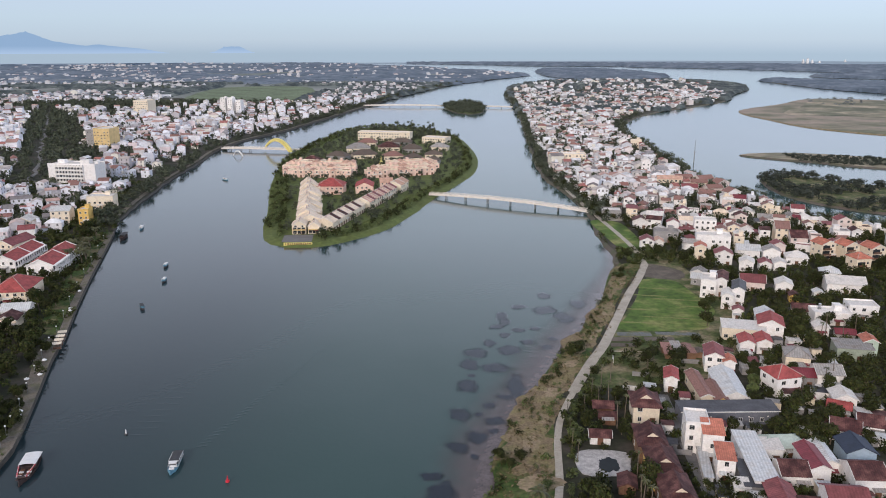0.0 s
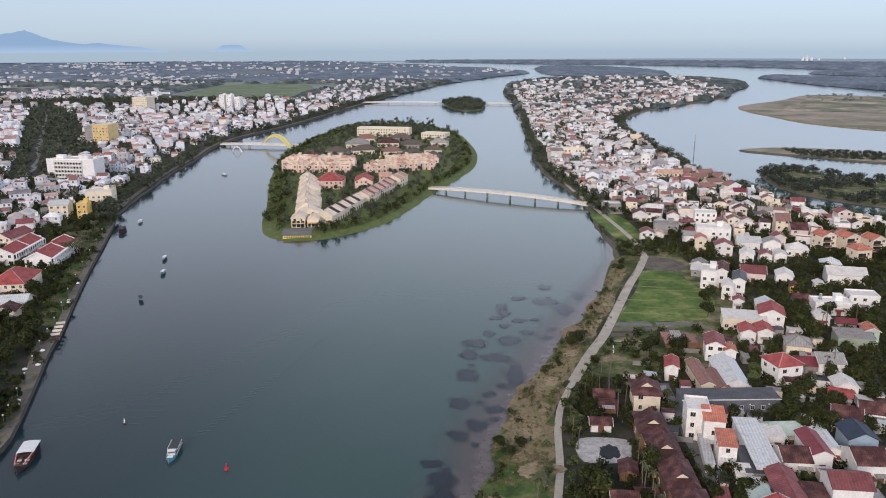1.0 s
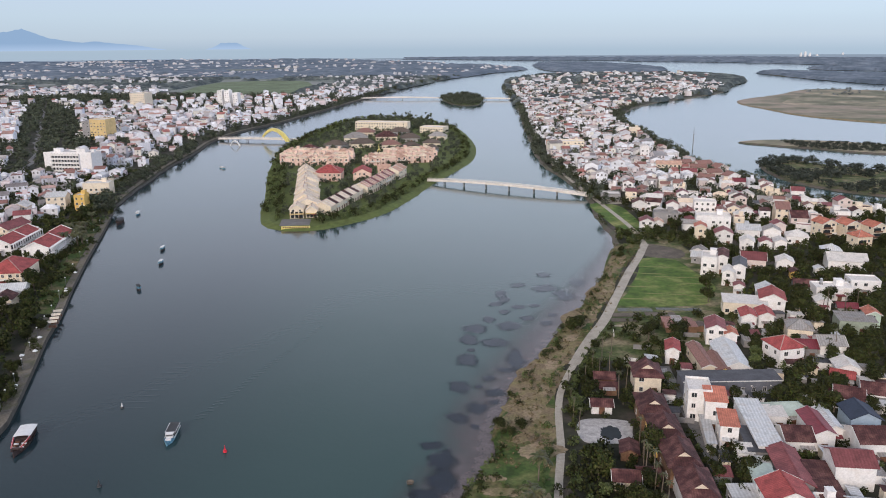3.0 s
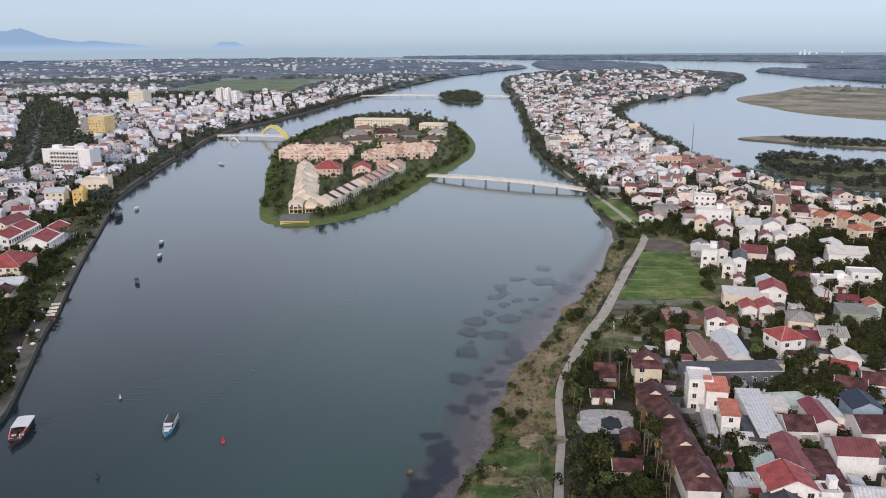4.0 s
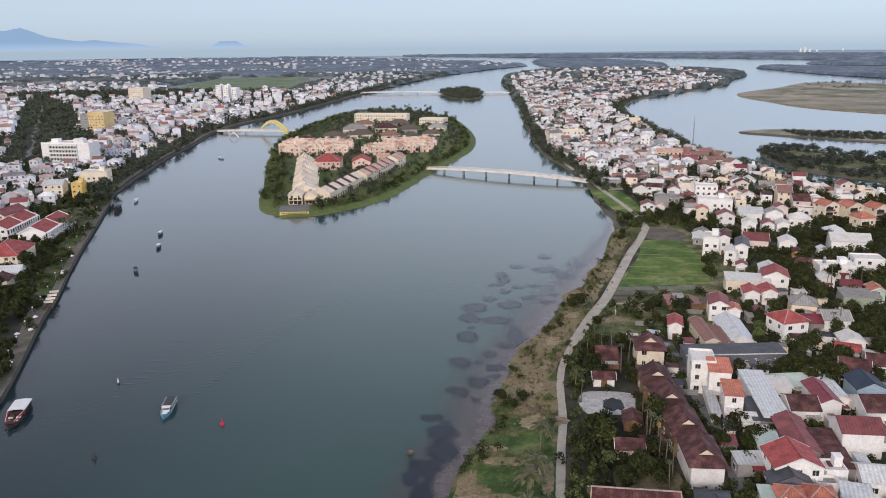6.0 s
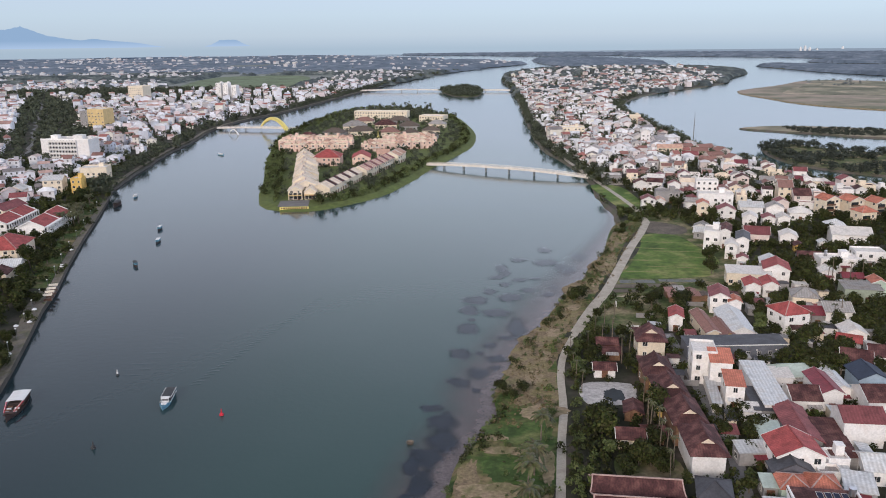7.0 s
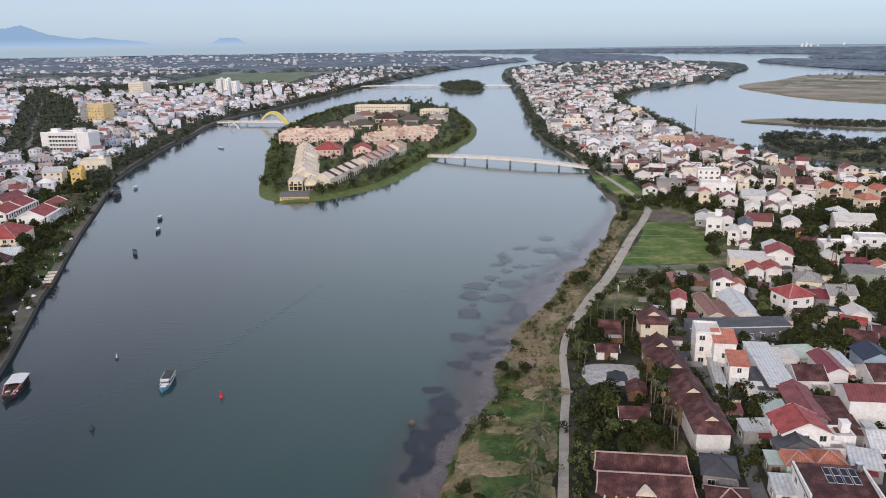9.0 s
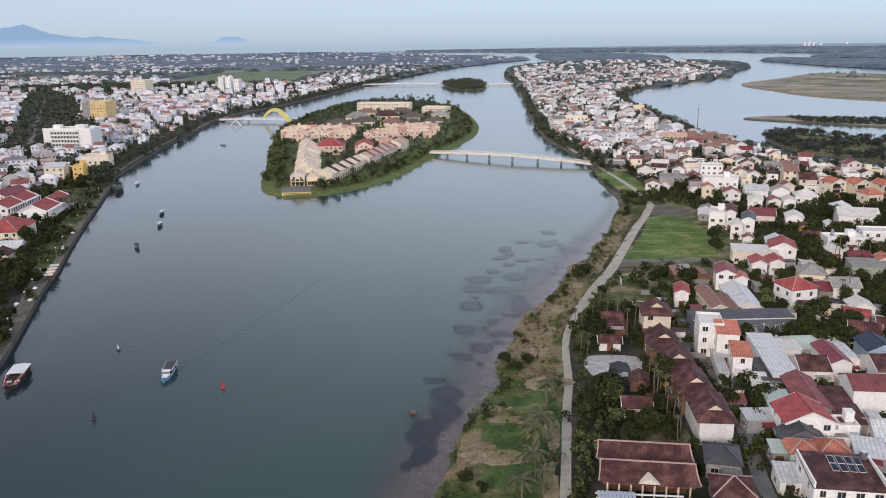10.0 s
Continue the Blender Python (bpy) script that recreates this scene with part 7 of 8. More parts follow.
# ---- the boat's wake ----
def ripple(points, width, height, label):
    """A low smooth ridge on the water along a line."""
    line, b, v, f = spline(points, 3, False, 0.8, 17), Build(), [], []
    for i, p in enumerate(line):
        a, c = Vector(line[max(i - 1, 0)]), Vector(line[min(i + 1, len(line) - 1)])
        d, k = (c - a).normalized(), math.sin(math.pi * (i + 0.3) / (len(line) + 0.3))
        for q, z in ((-1, -0.03), (-0.5, height * 0.6 * k), (0, height * k), (0.5, height * 0.6 * k), (1, -0.03)):
            v.append((p[0] - d.y * q * width, p[1] + d.x * q * width, z))
    for i in range(len(line) - 1):
        f += [(5 * i + q + 1, 5 * i + q, 5 * i + 5 + q, 5 * i + 6 + q) for q in range(4)]
    return tagged(part("wake", b.add(v, f), M_WATER), label, "wake", kind="structure")


for k in range(34):
    u = k / 33
    x, y = -75.5 + 24 * u, 206 + 76 * u
    ripple([(x - 1.7, y - 0.7), (x, y + 0.1), (x + 1.7, y + 0.5)], 0.5, 0.055 - 0.03 * u, "short wave trailing from the blue boat")
for k in range(9):
    ripple([(-102 + k * 0.5, 213 + k * 4.2), (-98 + k * 0.4, 212.6 + k * 4.3), (-93 + k * 0.3, 213.2 + k * 4.2)], 0.7, 0.016, "faint parallel ripples on the river")

# ---- planting ----
trng = np.random.default_rng(9)
left_n, palm_n = MAX_TREES["tree"], MAX_TREES["palm_tree"]


def put_tree(x, y, s=1.0, kind=None, z=LAND_Z):
    global left_n
    if left_n <= 0:
        return
    left_n -= 1
    plant(TREE_STOCK[int(trng.integers(0, 3)) if kind is None else kind], x, y, s * trng.uniform(0.8, 1.15), trng.uniform(0, 360), z)


def put_palm(x, y, s=1.0, kind=0):
    global palm_n
    if palm_n <= 0:
        return
    palm_n -= 1
    plant(PALM_STOCK[kind], x, y, s * trng.uniform(0.85, 1.15), trng.uniform(0, 360))


# compound beside the path: dense garden
for x, y, s, k in [(37, 207, 0.5, 3), (38, 214, 0.6, 3), (38, 178, 0.65, 1), (37, 171, 0.7, 0), (37, 163, 0.9, 3), (39, 157, 0.6, 1), (52, 212, 0.6, 0), (43, 219, 0.6, 0), (55, 236, 0.7, 0), (48, 238, 0.7, 1), (46, 231.5, 0.6, 1), (40, 226, 0.6, 3), (31, 149, 0.6, 3), (33, 143, 0.5, 0), (52, 180, 0.5, 2), (68, 236, 0.8, 0), (70, 228, 0.7, 3), (75, 180, 0.7, 0), (78, 176, 0.6, 1), (68, 180, 0.55, 2)]:
    put_tree(x, y, s, k)
for x, y, s, k in [(71, 176, 0.7, 1), (66, 170, 0.6, 0), (67, 165, 0.6, 3), (66, 152, 0.6, 3), (64, 147, 0.6, 0), (102, 240, 1.0, 3), (105, 246, 0.9, 3), (98, 231, 0.8, 1), (104, 214, 0.9, 0), (108, 210, 0.9, 1), (112, 215, 0.8, 0), (99, 213, 0.7, 2), (92, 212, 0.6, 1), (86, 214, 0.6, 0), (116, 262, 0.9, 0), (80, 258, 0.9, 0), (84, 266, 1.0, 1), (76, 270, 0.8, 0), (72, 262, 0.8, 2), (88, 272, 0.7, 1)]:
    put_tree(x, y, s, k)
for x, y, s, k in [(108, 306, 0.9, 0), (111, 318, 0.9, 2), (108, 264, 0.7, 2), (116, 330, 0.8, 0), (17, 193, 0.55, 1), (14, 196, 0.5, 0), (20, 197, 0.5, 1), (48, 276, 0.85, 1), (45, 271, 0.8, 0), (50, 281, 0.6, 1), (2, 138, 0.45, 1), (5, 134, 0.5, 0), (88, 383, 0.6, 0), (86, 374, 0.5, 1), (92, 392, 0.6, 3), (97, 405, 0.6, 3), (99, 414, 0.7, 1), (111, 419, 0.7, 3), (114, 416, 0.8, 2), (122, 412, 0.8, 0)]:
    put_tree(x, y, s, k)
for x, y, s, k in [(127, 405, 0.8, 1), (95, 420, 0.6, 3), (112, 427, 0.8, 3), (128, 424, 0.9, 2), (134, 416, 0.9, 0)]:
    put_tree(x, y, s, k)
for x, y, s, k in [(21.7, 170, 1.0, 0), (18.4, 154.3, 1.1, 0), (16.2, 146.8, 1.15, 0), (15.9, 138.8, 1.1, 0), (12.4, 128.6, 1.15, 0), (19.0, 160, 0.8, 0), (17.0, 134, 0.9, 0), (49.9, 168, 0.8, 1), (49.2, 164, 0.9, 1), (49.6, 160, 0.85, 1), (48.9, 172, 0.9, 1), (49.4, 176, 0.8, 1), (50.2, 156, 0.9, 1), (48.4, 152, 0.8, 1), (50.4, 181, 0.8, 1), (50.9, 187, 0.8, 1), (51.4, 216, 0.8, 1), (55, 222, 0.9, 1), (51.4, 230, 0.9, 1), (48.4, 231, 0.8, 1), (37, 224, 0.6, 1)]:
    put_palm(x, y, s, k)
for x, y, s, k in [(43, 226, 0.7, 1), (47, 237, 0.8, 1), (52, 246, 0.8, 1), (56, 250, 0.9, 1), (36, 211, 0.6, 1), (35.5, 203, 0.6, 1), (36, 196, 0.6, 1), (128, 243, 0.9, 1), (132, 246, 1.0, 1), (118, 238, 0.8, 1), (150, 290, 1.0, 1), (156, 288, 1.0, 1), (146, 286, 1.0, 1), (165, 296, 1.0, 1)]:
    put_palm(x, y, s, k)

# dark trees between the houses beyond the slate building
for x, y, s, k in [(113, 207, 0.8, 0), (117, 219, 0.9, 1), (121, 220, 0.8, 0), (109, 224, 0.9, 2), (112, 229, 0.8, 0), (116, 232, 0.9, 1), (134, 226, 0.9, 0), (138, 231, 1.0, 1), (136, 239, 1.0, 0), (142, 243, 1.0, 2), (139, 251, 0.9, 1),
                   (146, 250, 1.0, 0), (151, 258, 1.0, 1), (144, 262, 0.9, 0), (137, 262, 0.8, 2), (140, 291, 0.9, 0), (75.5, 171.5, 0.8, 0), (73, 168, 0.7, 1), (70.5, 161.5, 0.7, 1), (81.5, 175.5, 0.6, 0), (103, 205, 0.8, 0), (106, 202, 0.8, 1), (143, 300, 1.0, 1), (147, 306, 1.0, 0), (156, 301, 0.9, 2), (164, 284, 1.0, 0), (168, 290, 1.0, 1), (134, 287, 0.8, 1), (141, 314, 0.9, 0), (146, 322, 1.0, 1), (108, 252, 0.7, 0)]:
    put_tree(x, y, s, k)
# clumps of tall trees round the far villas
for x, y, s, k in [(200, 386, 1.1, 0), (207, 376, 1.0, 1), (222, 380, 1.1, 2), (196, 396, 1.0, 0), (184, 368, 1.0, 1), (178, 362, 1.1, 0), (203, 362, 1.1, 2), (213, 366, 1.1, 0), (172, 368, 0.9, 1), (170, 330, 1.0, 0), (166, 326, 0.9, 2), (186, 334, 1.1, 1),
                   (194, 340, 1.1, 0), (176, 300, 1.0, 0), (168, 302, 0.9, 1), (142, 284, 0.8, 0), (138, 276, 0.9, 2), (140, 330, 0.9, 1), (146, 338, 0.9, 0), (138, 368, 1.0, 0), (142, 376, 1.0, 1), (136, 392, 0.9, 2)]:
    put_tree(x, y, s, k)
# quay side of the town: trees and palms on a grass strip
grass = [(x - 3.2, y) for x, y in LEFT_QUAY[5:]] + [(x - 13, y + 2) for x, y in LEFT_QUAY[5:]][::-1]
plate("ground", grass, LAND_Z + 0.12, 0.4, LAND_Z - 0.1, M_BANK, "grassy quayside strip with small flower beds", "grass")
walk_line = [(x - 1.7, y) for x, y in LEFT_QUAY]
ribbon("pavement", spline(walk_line, 6, False), 2.6, LAND_Z + 0.14, 0.2, M_PAVE, "worn paved promenade along the quay", "pavement")
ribbon("coping", spline([(x - 0.1, y) for x, y in LEFT_QUAY], 8, False), 0.8, 1.97, 0.13, M_PAVE, "pale worn coping on the quay wall", "coping")
plate("pavement", spline([(x - 2.0, y) for x, y in LEFT_QUAY[:6]] + [(x - 7.0 + (i % 2) * 2.0, y + 1) for i, (x, y) in enumerate(LEFT_QUAY[:6])][::-1], 5, True, 1.5, 49), LAND_Z + 0.10, 0.3, LAND_Z - 0.1, M_PAVE, "worn paved market strip beside the quay", "pavement")
for k in range(70):
    t = trng.uniform(1, len(LEFT_QUAY) - 1.01)
    i = int(t)
    (x0, y0), (x1, y1) = LEFT_QUAY[i], LEFT_QUAY[i + 1]
    x, y = x0 + (x1 - x0) * (t - i), y0 + (y1 - y0) * (t - i)
    off = trng.uniform(11, 28) if k % 6 else trng.uniform(9, 12)
    if clear_of(x - off, y, 2.5):
        put_tree(x - off, y, trng.uniform(0.7, 1.1))
for k in range(32):                               # low trees leaning over the market strip
    t = trng.uniform(1, 5.0) if k < 20 else trng.uniform(0.86, 2.4)
    i = int(t)
    (x0, y0), (x1, y1) = LEFT_QUAY[i], LEFT_QUAY[i + 1]
    off = trng.uniform(4.0, 8.0) if k % 3 else trng.uniform(2.2, 4.0)
    put_tree(x0 + (x1 - x0) * (t - i) - off, y0 + (y1 - y0) * (t - i), trng.uniform(0.35, 0.7))
for k in range(50):                               # dark trees in the gardens of the near town
    x, y = (trng.uniform(38, 52), trng.uniform(148, 166)) if k % 4 == 0 else (trng.uniform(98, 146), trng.uniform(196, 262))
    if clear_of(x, y, 1.2):
        put_tree(x, y, trng.uniform(0.45, 0.8))
for k in range(16):
    y = 395 + trng.uniform(0, 60)
    put_palm(-192 - (y - 395) * 0.33 - trng.uniform(5, 18), y, 1.0, 0)

# white parasols along the promenade
def parasol(x, y):
    t = tagged(new("parasol"), "white parasol standing on the quayside", "parasol", "parasols along the quay")
    t.matrix_basis = pose(x, y, LAND_Z + 0.1)
    b = Build()
    b.tube(0, 0, 0, 0.04, 2.4, 6)
    part("pole", b, M_PIER, t)
    b, n = Build(), 8
    rim = [(0.9 * math.cos(2 * math.pi * i / n), 0.9 * math.sin(2 * math.pi * i / n), 2.1) for i in range(n)]
    b.add([(0, 0, 2.65)] + rim + [(p[0], p[1], 1.95) for p in rim], [(0, 1 + i, 1 + (i + 1) % n) for i in range(n)] + [(1 + i, 1 + n + i, 1 + n + (i + 1) % n, 1 + (i + 1) % n) for i in range(n)])
    part("canopy", b, M_CANVAS, t)


for x, y in [(-146.4, 249.1), (-149, 245.2), (-136.9, 218.1), (-138, 221), (-168.4, 316.6), (-169.6, 319.5), (-147.4, 238.6), (-177.1, 343.9), (-151.5, 262)]:
    parasol(x, y)


def stall(x, y, yaw):
    """A market stall: four posts, a counter and a sloping pale awning."""
    t = tagged(new("market_stall"), "small quayside market stall under a pale awning", "market stall", "stalls along the quay")
    t.matrix_basis = pose(x, y, LAND_Z + 0.1, 0, 0, yaw)
    for u in (-1.5, 1.5):
        for v in (-0.7, 0.7):
            b = Build()
            b.box(u, v, 0, 0.09, 0.09, 2.3 - 0.15 * v)
            part("post", b, M_PIER, t)
    b = Build()
    b.box(0, -0.3, 0, 2.8, 0.7, 0.9)
    part("counter", b, M_WOOD, t)
    b = Build()
    b.slab([(-1.7, -0.9, 2.2), (1.7, -0.9, 2.2), (1.7, 0.8, 2.6), (-1.7, 0.8, 2.6)], 0.07)
    part("awning", b, WALLS["cream"], t)


for x, y in [(-154.6, 277.5), (-155.8, 281.5), (-157.2, 285.6), (-158.6, 290.0)]:
    stall(x, y, 17)


def lamp_post(x, y):
    """A promenade lamp with a round pale globe."""
    t = tagged(new("street_lamp"), "thin promenade lamp post with a pale globe", "street lamp", "lamps along the quay")
    t.matrix_basis = pose(x, y, LAND_Z + 0.1)
    b = Build()
    b.tube(0, 0, 0, 0.09, 3.6, 6, 0, 0.06)
    part("post", b, M_PIER, t)
    b = Build()
    for z, r, h, q in ((3.6, 0.12, 0.18, 0.28), (3.78, 0.28, 0.2, 0.28), (3.98, 0.28, 0.18, 0.1)):
        b.tube(0, 0, z, r, h, 8, 0, q)
    part("globe", b, M_CANVAS, t)


for i in range(1, len(LEFT_QUAY) - 1):
    for f in (0.0, 0.5):
        (x0, y0), (x1, y1) = LEFT_QUAY[i], LEFT_QUAY[i + 1]
        lamp_post(x0 + (x1 - x0) * f - 3.0, y0 + (y1 - y0) * f)

# the rest of the near gaps
gaps = [g for g in tree_gaps if g[1] < 480]
trng.shuffle(gaps)
for x, y in gaps:
    if clear_of(x, y, 1.5):
        put_tree(x, y, trng.uniform(0.7, 1.05))


def more_spots(poly, step, yaw, seed, box, test, gap=2.0, p=1.0):
    """Shaken grid points inside an outline that pass the test and lie clear of every building's plan."""
    x, y = scatter(poly, step, yaw, 0.45, seed, box)
    keep = np.random.default_rng(seed).random(len(x)) < p
    for a, c, w, d, turn in rects:
        ca, sa_ = math.cos(radians(turn)), math.sin(radians(turn))
        u, v = (x - a) * ca + (y - c) * sa_, -(x - a) * sa_ + (y - c) * ca
        keep &= ~((np.abs(u) < w / 2 + gap) & (np.abs(v) < d / 2 + gap))
    return [(float(a), float(c)) for a, c in zip(x[keep], y[keep]) if test(a, c)]


def near_shore(arr, lo, hi):
    return lambda a, c: lo < away(np.array([a]), np.array([c]), arr)[0] < hi


R = np.random.default_rng(31)
path_arr, lane_arr = np.array(PATH_LINE), np.array(LANE_LINE)


def garden(a, c):
    """Free ground on the land side of the path, off lane, field, plots and pool."""
    q = np.array([a]), np.array([c])
    if a > 0.62 * c + 6:
        return False
    if away(*q, path_arr)[0] < 2.6 or away(*q, lane_arr)[0] < 3.0 or away(*q, right_arr)[0] < 5:
        return False
    i = int(np.argmin(np.abs(path_arr[:, 1] - c)))
    if c < 396 and a < path_arr[i, 0]:
        return False
    if 64 < a < 123 and 291 < c < 400 and a < 124:
        return False
    if 50 < a < 106 and 244 < c < 298 and noise.noise((a * 0.08, c * 0.08, 1)) < (0.12 if a < 66 + (c - 250) * 0.4 else 0.02):
        return False
    if (35 < a < 51 and 186 < c < 203) or (38 < a < 52 and 149 < c < 161):
        return False
    return not (94 < a < 114 and 430 < c < 510)


# low sheds, awnings and yard walls crowding between the near houses
S = more_spots(right_line, (6.4, 6.4), -8, 90, (60, 138, 140, 300), lambda a, c: garden(a, c) and not (a < 92 and c > 246), 1.9, 0.62)
for k, (x, y) in enumerate(S[:95]):
    w, d, yaw = float(R.uniform(2.0, 4.2)), float(R.uniform(2.4, 5.0)), float(R.choice([-6, -8, 84, 82, 172]))
    cover = ["grey", "silver", "brown", "dusty", "grey", "dark", "white"][k % 7]
    word = {"grey": "grey", "silver": "pale metal", "brown": "rusty brown", "dusty": "dull red", "dark": "dark", "white": "pale"}[cover]
    house(x, y, w, d, float(R.uniform(2.2, 3.0)), yaw, "shed", ["grey", "white", "cream"][k % 3], cover, 0.45, 0, f"low yard shed under {word} sheets", group="yard sheds", seed=900 + k, name="shed")
for k, (x, y) in enumerate(more_spots(right_line, (11, 11), -8, 91, (60, 138, 140, 300), garden, 1.4, 0.7)[:40]):
    b = Build()
    b.box(0, 0, -0.2, float(R.uniform(4, 8)), 0.2, 1.9)
    tagged(part("garden_wall", b, WALLS["grey" if k % 2 else "white"], at=pose(x, y, LAND_Z, 0, 0, -8 if k % 3 else 82)), "low plastered yard wall between houses", "wall", "yard walls")
S = more_spots(right_line, (3.3, 3.3), 10, 51, (20, 105, 260, 300), garden, 0.9, 0.85)
woods("garden_shrubs", S, R.uniform(2.2, 5.6, len(S)), 80, 0.10, M_LEAF, "dark green shrubs and small trees filling the gardens", seed=21)
S = more_spots(right_line, (9, 9), 10, 53, (20, 105, 260, 430), garden, 0.6, 0.5)
woods("garden_shrubs", S, R.uniform(2.5, 4.6, len(S)), 110, 0.085, M_LIGHTLEAF, "brighter green garden shrubs", seed=22)
S = more_spots(right_line, (4.2, 4.2), 10, 52, (60, 300, 330, 470), garden, 0.8, 0.8)
woods("garden_shrubs", S, R.uniform(3, 6.5, len(S)), 70, 0.11, M_LEAF, "dark green shrubs and small trees filling the gardens", seed=23)
S = more_spots(right_line, (2.3, 2.3), 10, 54, (-10, 105, 100, 400), lambda a, c: not garden(a, c) and a < path_arr[int(np.argmin(np.abs(path_arr[:, 1] - c))), 0] - 2.2 and away(np.array([a]), np.array([c]), right_arr)[0] > 1.0 and noise.noise((a * 0.09, c * 0.09, 5)) > -0.06, 0, 0.6)
woods("bank_shrubs", S[::2], R.uniform(0.7, 2.4, len(S)), 70, 0.10, M_LIGHTLEAF, "rough grass tufts and low bushes on the bank", seed=24)
M_STRAW = mat("dry_straw_stalks", (0.22, 0.17, 0.10), 0.95, 0.3, 0.3, spec=0.1, island=[(0.20, 0.15, 0.085), (0.27, 0.21, 0.13), (0.14, 0.11, 0.06), (0.10, 0.10, 0.045)])
T = more_spots(right_line, (1.5, 1.5), 10, 59, (5, 176, 100, 400), lambda a, c: 1.2 < path_arr[int(np.argmin(np.abs(path_arr[:, 1] - c))), 0] - a and away(np.array([a]), np.array([c]), right_arr)[0] > 2.5 and noise.noise((a * 0.12, c * 0.12, 8)) > -0.1, 0, 0.7)
woods("dry_scrub", T, R.uniform(0.5, 1.5, len(T)), 26, 0.16, M_STRAW, "dry straw-coloured scrub on the riverbank", seed=37)
woods("bank_shrubs", S[1::2], R.uniform(0.6, 2.0, len(S)), 60, 0.11, M_PALM, "dry olive tufts and dark bushes on the bank", seed=34)
S = more_spots(right_line, (2.2, 2.2), 10, 58, (-12, 105, 100, 402), lambda a, c: 1.0 < away(np.array([a]), np.array([c]), right_arr)[0] < 5.5 and c < 395 and a < path_arr[int(np.argmin(np.abs(path_arr[:, 1] - c))), 0] - 3 and noise.noise((a * 0.07, c * 0.07, 11)) > -0.08, 0, 0.75)
woods("bank_shrubs", S[::2], R.uniform(1.4, 4.2, len(S)), 80, 0.10, M_LEAF, "dark bushes overhanging the water's edge", seed=28, z=0.9)
woods("bank_shrubs", S[1::2], R.uniform(1.0, 2.6, len(S)), 80, 0.10, M_LIGHTLEAF, "bright bushes at the water's edge", seed=29, z=0.9)
S = more_spots(right_line, (1.9, 1.9), 10, 57, (15, 105, 60, 262), lambda a, c: 1.9 < a - path_arr[int(np.argmin(np.abs(path_arr[:, 1] - c))), 0] < 5.2 and noise.noise((a * 0.2, c * 0.12, 3)) > -0.12, 0.5, 0.8)
woods("garden_shrubs", S, R.uniform(1.4, 3.6, len(S)), 70, 0.11, M_LIGHTLEAF, "bright green bushes lining the path", seed=27)
S = more_spots(right_line, (1.8, 1.8), 10, 61, (5, 140, 60, 238), lambda a, c: 1.6 < path_arr[int(np.argmin(np.abs(path_arr[:, 1] - c))), 0] - a < 4.6 and noise.noise((a * 0.15, c * 0.1, 13)) > 0.05, 0.5, 0.75)
woods("bank_shrubs", S, R.uniform(1.2, 3.4, len(S)), 70, 0.11, M_LIGHTLEAF, "bright green bushes on the water side of the path", seed=62)
S = more_spots(left_poly, (4.3, 4.3), 10, 55, (-400, 190, -130, 640), lambda a, c: 12 < away(np.array([a]), np.array([c]), left_arr)[0] and a > -0.66 * c - 10, 0.5, 0.85)
woods("garden_shrubs", S, R.uniform(3, 7, len(S)), 80, 0.10, M_LEAF, "dark trees and shrubs behind the quay", seed=25)
S = more_spots(left_poly, (3.0, 3.0), 10, 56, (-330, 190, -130, 500), lambda a, c: 3.4 < away(np.array([a]), np.array([c]), left_arr)[0] < 10 and noise.noise((a * 0.1, c * 0.1, 2)) > (0.1 if c < 292 else -0.1), 0.8, 0.6)
woods("bank_shrubs", S, R.uniform(0.9, 2.8, len(S)), 70, 0.10, M_LIGHTLEAF, "flower beds and low bushes on the quayside", seed=26)
S = more_spots(right_line, (6, 6), 10, 41, (60, 440, 330, 640), lambda a, c: garden(a, c), 1.0, 0.7)
woods("town_trees", S, R.uniform(4.5, 7.5, len(S)), 170, 0.075, M_LEAF, "dark green trees crowding between the houses", seed=1)
S = more_spots(right_line, (7, 7), 10, 42, (70, 620, 260, 1900), near_shore(right_arr, 3, 11.5), 1.0, 0.85)
S += more_spots(right_line, (7, 7), 10, 40, (180, 420, 330, 620), near_shore(right_arr, 3, 17), 1.0)
S += more_spots(right_line, (7, 7), 10, 38, (180, 620, 330, 1400), near_shore(right_arr, 11, 18), 1.0, 0.8)
S += more_spots(right_line, (7, 7), 10, 39, (70, 500, 140, 620), near_shore(right_arr, 4, 12), 1.0, 0.45)
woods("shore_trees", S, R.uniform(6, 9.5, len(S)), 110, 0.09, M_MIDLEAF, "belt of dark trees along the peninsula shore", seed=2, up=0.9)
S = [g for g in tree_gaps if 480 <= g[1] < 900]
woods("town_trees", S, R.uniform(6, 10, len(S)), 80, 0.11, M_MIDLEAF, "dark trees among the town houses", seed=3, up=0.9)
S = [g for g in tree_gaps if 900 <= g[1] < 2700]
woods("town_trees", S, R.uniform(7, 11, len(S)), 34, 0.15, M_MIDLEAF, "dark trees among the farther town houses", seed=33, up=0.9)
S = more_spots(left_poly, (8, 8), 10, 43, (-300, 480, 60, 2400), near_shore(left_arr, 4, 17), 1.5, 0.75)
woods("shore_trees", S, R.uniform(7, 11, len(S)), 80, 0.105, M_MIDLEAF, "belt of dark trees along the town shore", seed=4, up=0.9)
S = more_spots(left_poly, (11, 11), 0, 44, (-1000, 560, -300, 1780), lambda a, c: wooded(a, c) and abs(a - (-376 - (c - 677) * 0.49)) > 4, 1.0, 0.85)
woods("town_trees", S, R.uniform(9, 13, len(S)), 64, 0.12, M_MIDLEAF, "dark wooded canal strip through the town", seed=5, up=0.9)
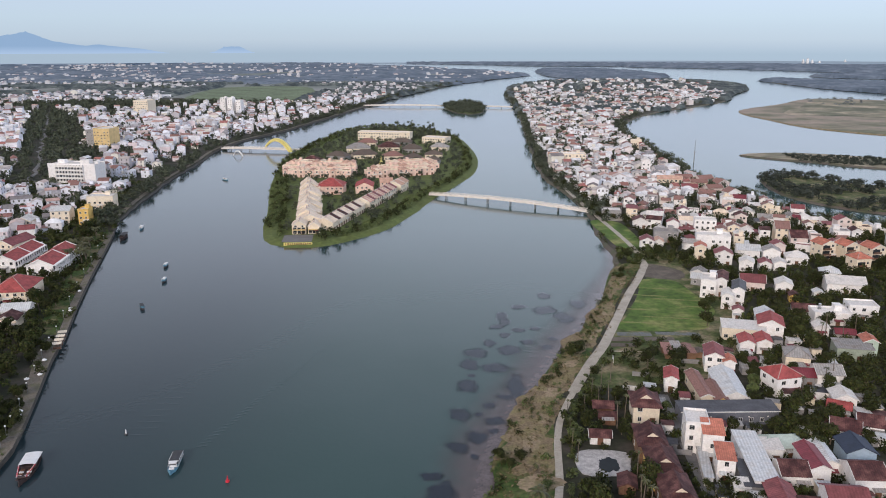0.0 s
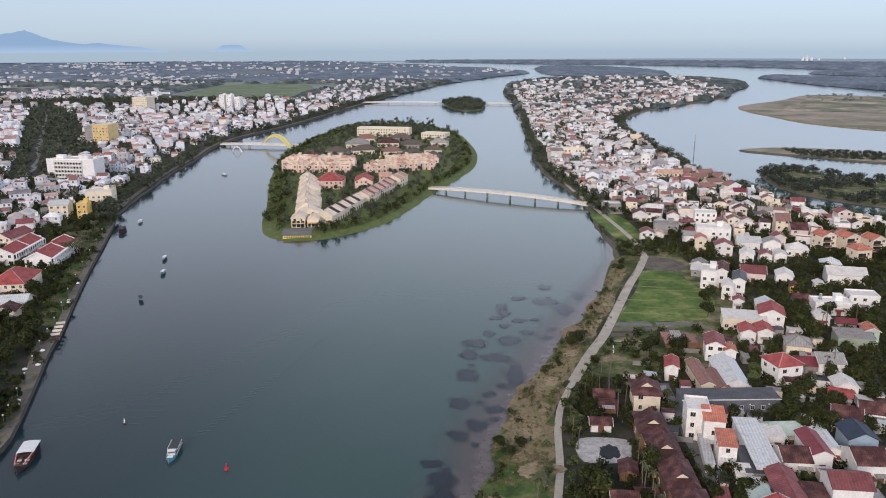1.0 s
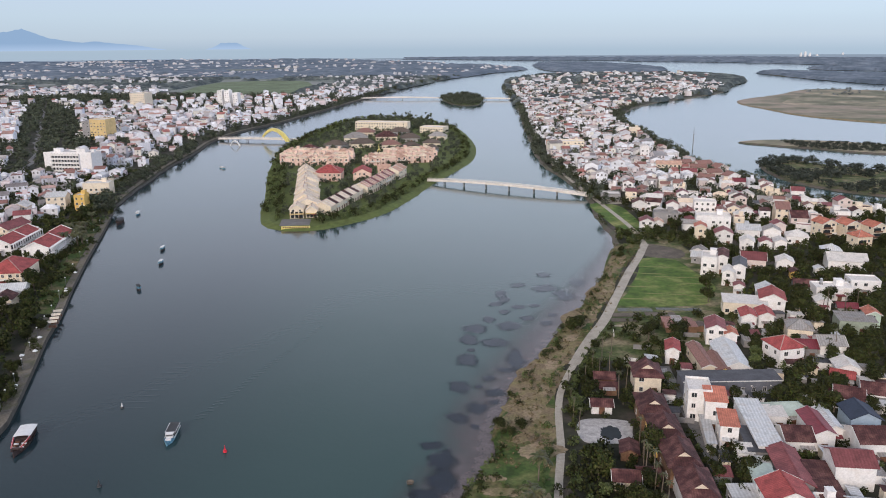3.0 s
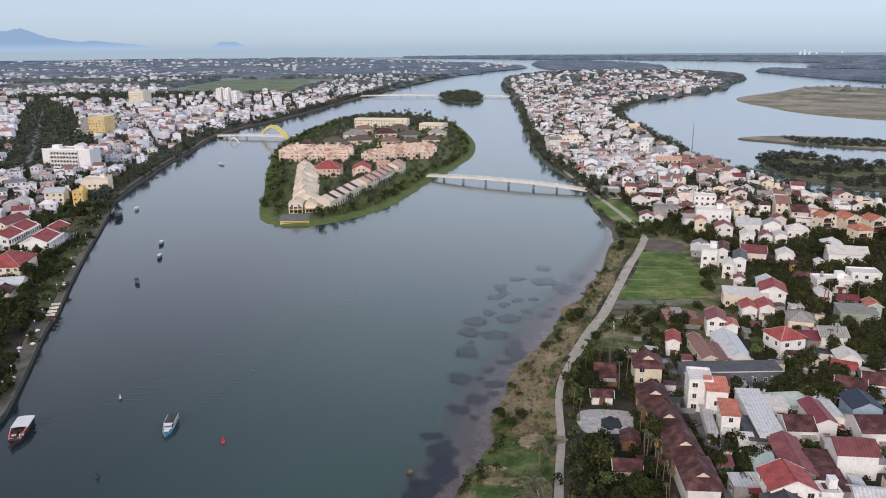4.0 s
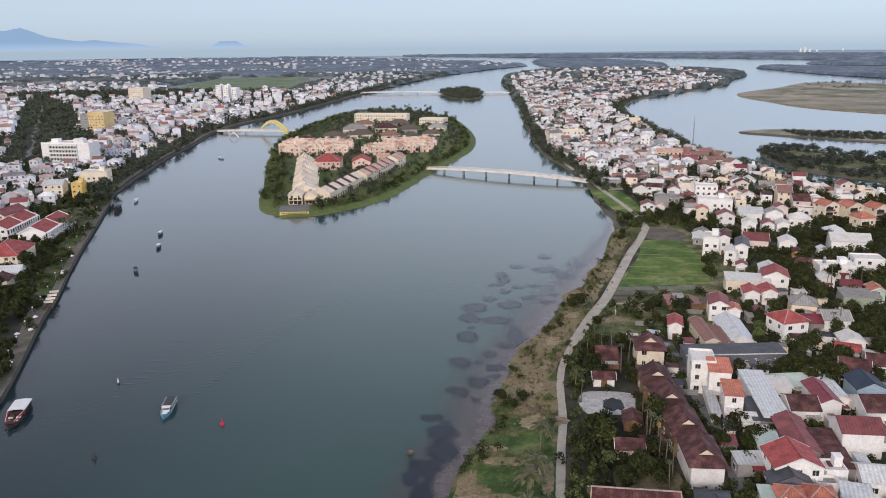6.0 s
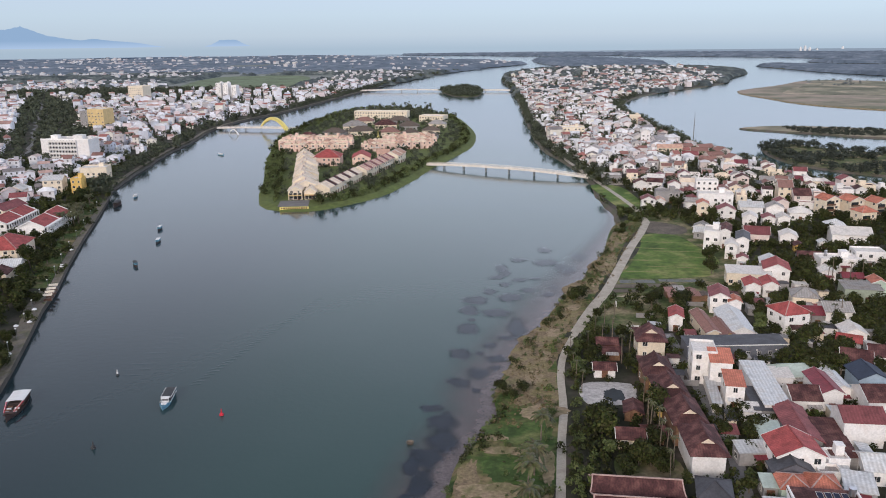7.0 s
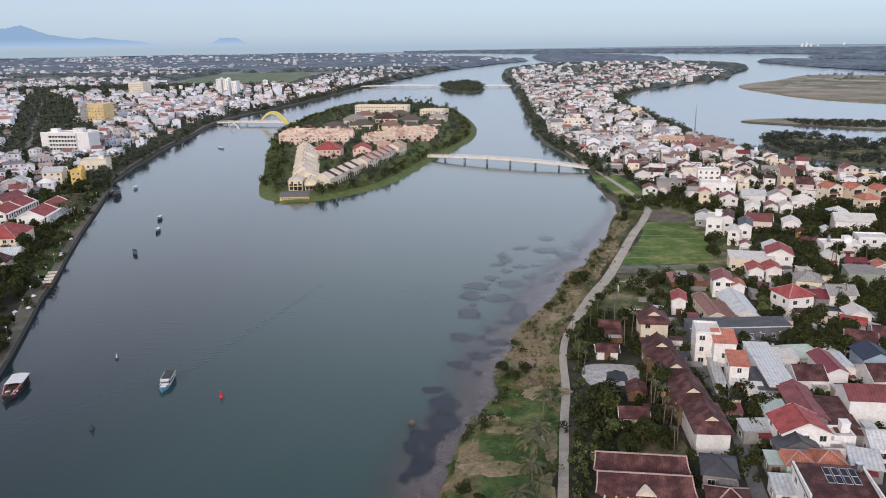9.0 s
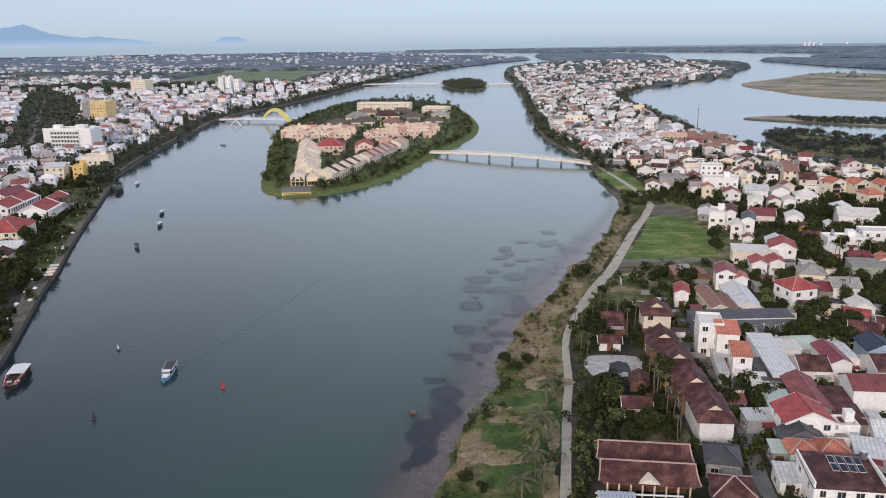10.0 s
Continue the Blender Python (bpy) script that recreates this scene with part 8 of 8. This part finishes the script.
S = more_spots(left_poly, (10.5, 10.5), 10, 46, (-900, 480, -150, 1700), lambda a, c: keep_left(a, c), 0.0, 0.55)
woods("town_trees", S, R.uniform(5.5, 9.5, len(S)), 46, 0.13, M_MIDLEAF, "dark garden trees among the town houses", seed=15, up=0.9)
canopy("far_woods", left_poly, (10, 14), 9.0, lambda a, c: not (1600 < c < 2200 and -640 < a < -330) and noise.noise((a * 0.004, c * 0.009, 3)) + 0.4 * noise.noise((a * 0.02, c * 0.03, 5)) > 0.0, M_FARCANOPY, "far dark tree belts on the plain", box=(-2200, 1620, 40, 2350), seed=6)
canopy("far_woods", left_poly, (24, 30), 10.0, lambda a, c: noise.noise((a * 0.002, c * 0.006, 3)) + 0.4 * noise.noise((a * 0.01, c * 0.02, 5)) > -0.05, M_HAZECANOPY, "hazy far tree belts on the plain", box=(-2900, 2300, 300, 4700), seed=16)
S = more_spots(right_line, (10.5, 10.5), 10, 86, (70, 620, 360, 1300), lambda a, c: True, 0.0, 0.24)
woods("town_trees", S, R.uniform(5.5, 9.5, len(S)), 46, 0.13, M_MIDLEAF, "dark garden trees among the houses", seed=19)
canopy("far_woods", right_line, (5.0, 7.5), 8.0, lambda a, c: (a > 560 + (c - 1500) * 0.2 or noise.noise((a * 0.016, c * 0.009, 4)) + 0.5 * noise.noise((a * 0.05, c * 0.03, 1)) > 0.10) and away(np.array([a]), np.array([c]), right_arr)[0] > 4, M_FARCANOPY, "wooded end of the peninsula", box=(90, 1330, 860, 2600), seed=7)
# island planting
isl_arr = np.array(island_line)
S = more_spots(island_line, (4.3, 4.3), 10, 48, None, lambda a, c: (4.5 if a < -100 and c > 480 else 9.0) < away(np.array([a]), np.array([c]), isl_arr)[0] < 16.5, 0.8, 0.85)
woods("shore_trees", S[::3], R.uniform(4, 8.5, len(S)), 110, 0.085, M_LEAF, "ring of dark trees round the island", seed=8)
woods("shore_trees", [q for i, q in enumerate(S) if i % 3], R.uniform(3, 7, len(S)), 110, 0.085, M_LIGHTLEAF, "ring of bright hedges round the island", seed=18)
S = more_spots(island_line, (8, 8), 10, 49, None, near_shore(isl_arr, 17, 200), 0.6, 0.62)
woods("park_trees", S, R.uniform(5, 8, len(S)), 80, 0.105, M_MIDLEAF, "park trees between the resort houses", seed=9)
S = more_spots(island_line, (11, 11), 10, 92, (-180, 960, 30, 1130), lambda a, c: True, 0.5, 0.22)
woods("park_trees", S, R.uniform(9, 13, len(S)), 70, 0.11, M_MIDLEAF, "tall dark trees at the island's far end", seed=93)
# islets
for k, (line, size, step, p) in enumerate(zip(islet_lines, (13, 14, 8, 10, 16, 18, 18, 26), (9, 26, 5.5, 7, 22, 24, 24, 42), (1.0, 0.9, 1.0, 0.95, 0.8, 0.7, 1.0, 0.75))):
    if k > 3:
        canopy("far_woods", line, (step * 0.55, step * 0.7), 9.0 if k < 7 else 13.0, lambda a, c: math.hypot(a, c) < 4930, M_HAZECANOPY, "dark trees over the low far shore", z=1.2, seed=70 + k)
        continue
    S = more_spots(line, (step, step), 10, 60 + k, None, (lambda a, c: (c > 1500 and a > 720 or a > 820 and c > 1250) and noise.noise((a * 0.012, c * 0.012, 8)) > -0.12) if k == 1 else (lambda a, c: a > 356 and c < 842 - (a - 356) * 0.42 + 14 * noise.noise((a * 0.03, c * 0.03, 1)) and c > 772 - (a - 356) * 0.30) if k == 2 else (lambda a, c: away(np.array([a]), np.array([c]), islet_lines[3])[0] < 19 + 9 * noise.noise((a * 0.04, c * 0.04, 3)) or noise.noise((a * 0.03, c * 0.03, 6)) > 0.16) if k == 3 else (lambda a, c: math.hypot(a, c) < 4930), 0, p)
    woods("far_woods" if k else "islet_trees", S, R.uniform(size * 0.7, size * 1.2, len(S)), 105 if k < 4 else 22, 0.09 if k < 4 else 0.32, M_SHADELEAF if k in (2, 3) else M_MIDLEAF if k == 0 else M_HAZEWOOD if k > 3 else M_HAZELEAF,
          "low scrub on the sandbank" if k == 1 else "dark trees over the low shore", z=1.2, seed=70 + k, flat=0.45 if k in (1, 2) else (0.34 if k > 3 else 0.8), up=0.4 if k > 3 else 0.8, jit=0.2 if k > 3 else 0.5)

# ---- distance: hazy hills over the sea ----
def hills(name, points, dist, label, base=67.0, material=None):
    """A ridge of hills far off. points: bearing in degrees to the left of +y and height above the sea line."""
    b, n, rows = Build(), len(points), []
    for (a, h), nxt in zip(points[:-1], points[1:]):
        for k in range(6):
            t = k / 6
            rows.append((a + (nxt[0] - a) * t, max(0, h + (nxt[1] - h) * t + 5 * noise.noise((a + (nxt[0] - a) * t * 3, 1.0, 4.0)))))
    rows.append(points[-1])
    v, f = [], []
    for a, h in rows:
        for q, z in ((0, base), (-60, base + h), (-140, base + h * 0.6)):
            d = dist - q - 140
            v.append((-d * math.sin(radians(a)), d * math.cos(radians(a)), z))
    for i in range(len(rows) - 1):
        for q in (0, 1):
            f.append((3 * i + q, 3 * (i + 1) + q, 3 * (i + 1) + q + 1, 3 * i + q + 1))
    b.add(v, f)
    return tagged(part(name, b, material or M_SEAFAR), label, "hills", kind="structure")


# glowing strips coloured as haze, raised to fit the camera's horizon
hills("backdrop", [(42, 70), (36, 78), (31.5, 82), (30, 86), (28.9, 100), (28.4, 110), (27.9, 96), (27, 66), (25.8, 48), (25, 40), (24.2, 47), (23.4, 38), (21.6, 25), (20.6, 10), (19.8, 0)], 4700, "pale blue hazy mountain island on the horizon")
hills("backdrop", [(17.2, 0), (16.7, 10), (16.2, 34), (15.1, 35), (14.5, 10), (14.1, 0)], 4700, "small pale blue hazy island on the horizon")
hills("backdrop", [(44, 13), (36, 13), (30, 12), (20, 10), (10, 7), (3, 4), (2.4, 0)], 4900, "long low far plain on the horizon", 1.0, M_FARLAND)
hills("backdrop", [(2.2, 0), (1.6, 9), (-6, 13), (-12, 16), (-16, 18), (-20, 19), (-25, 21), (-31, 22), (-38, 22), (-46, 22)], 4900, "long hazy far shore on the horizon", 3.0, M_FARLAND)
for x, y, h in ((1930, 4380, 40), (1952, 4376, 46), (1975, 4370, 38), (2010, 4360, 32), (2130, 4320, 40)):
    b = Build()
    b.box(0, 0, 0, 10, 10, h - 12)
    b.box(0, 0, h - 12, 6, 6, 5)
    tagged(part("far_building", b, M_CANVAS, at=pose(x, y, 1.0)), "tall pale building on the far hazy shore", "building")
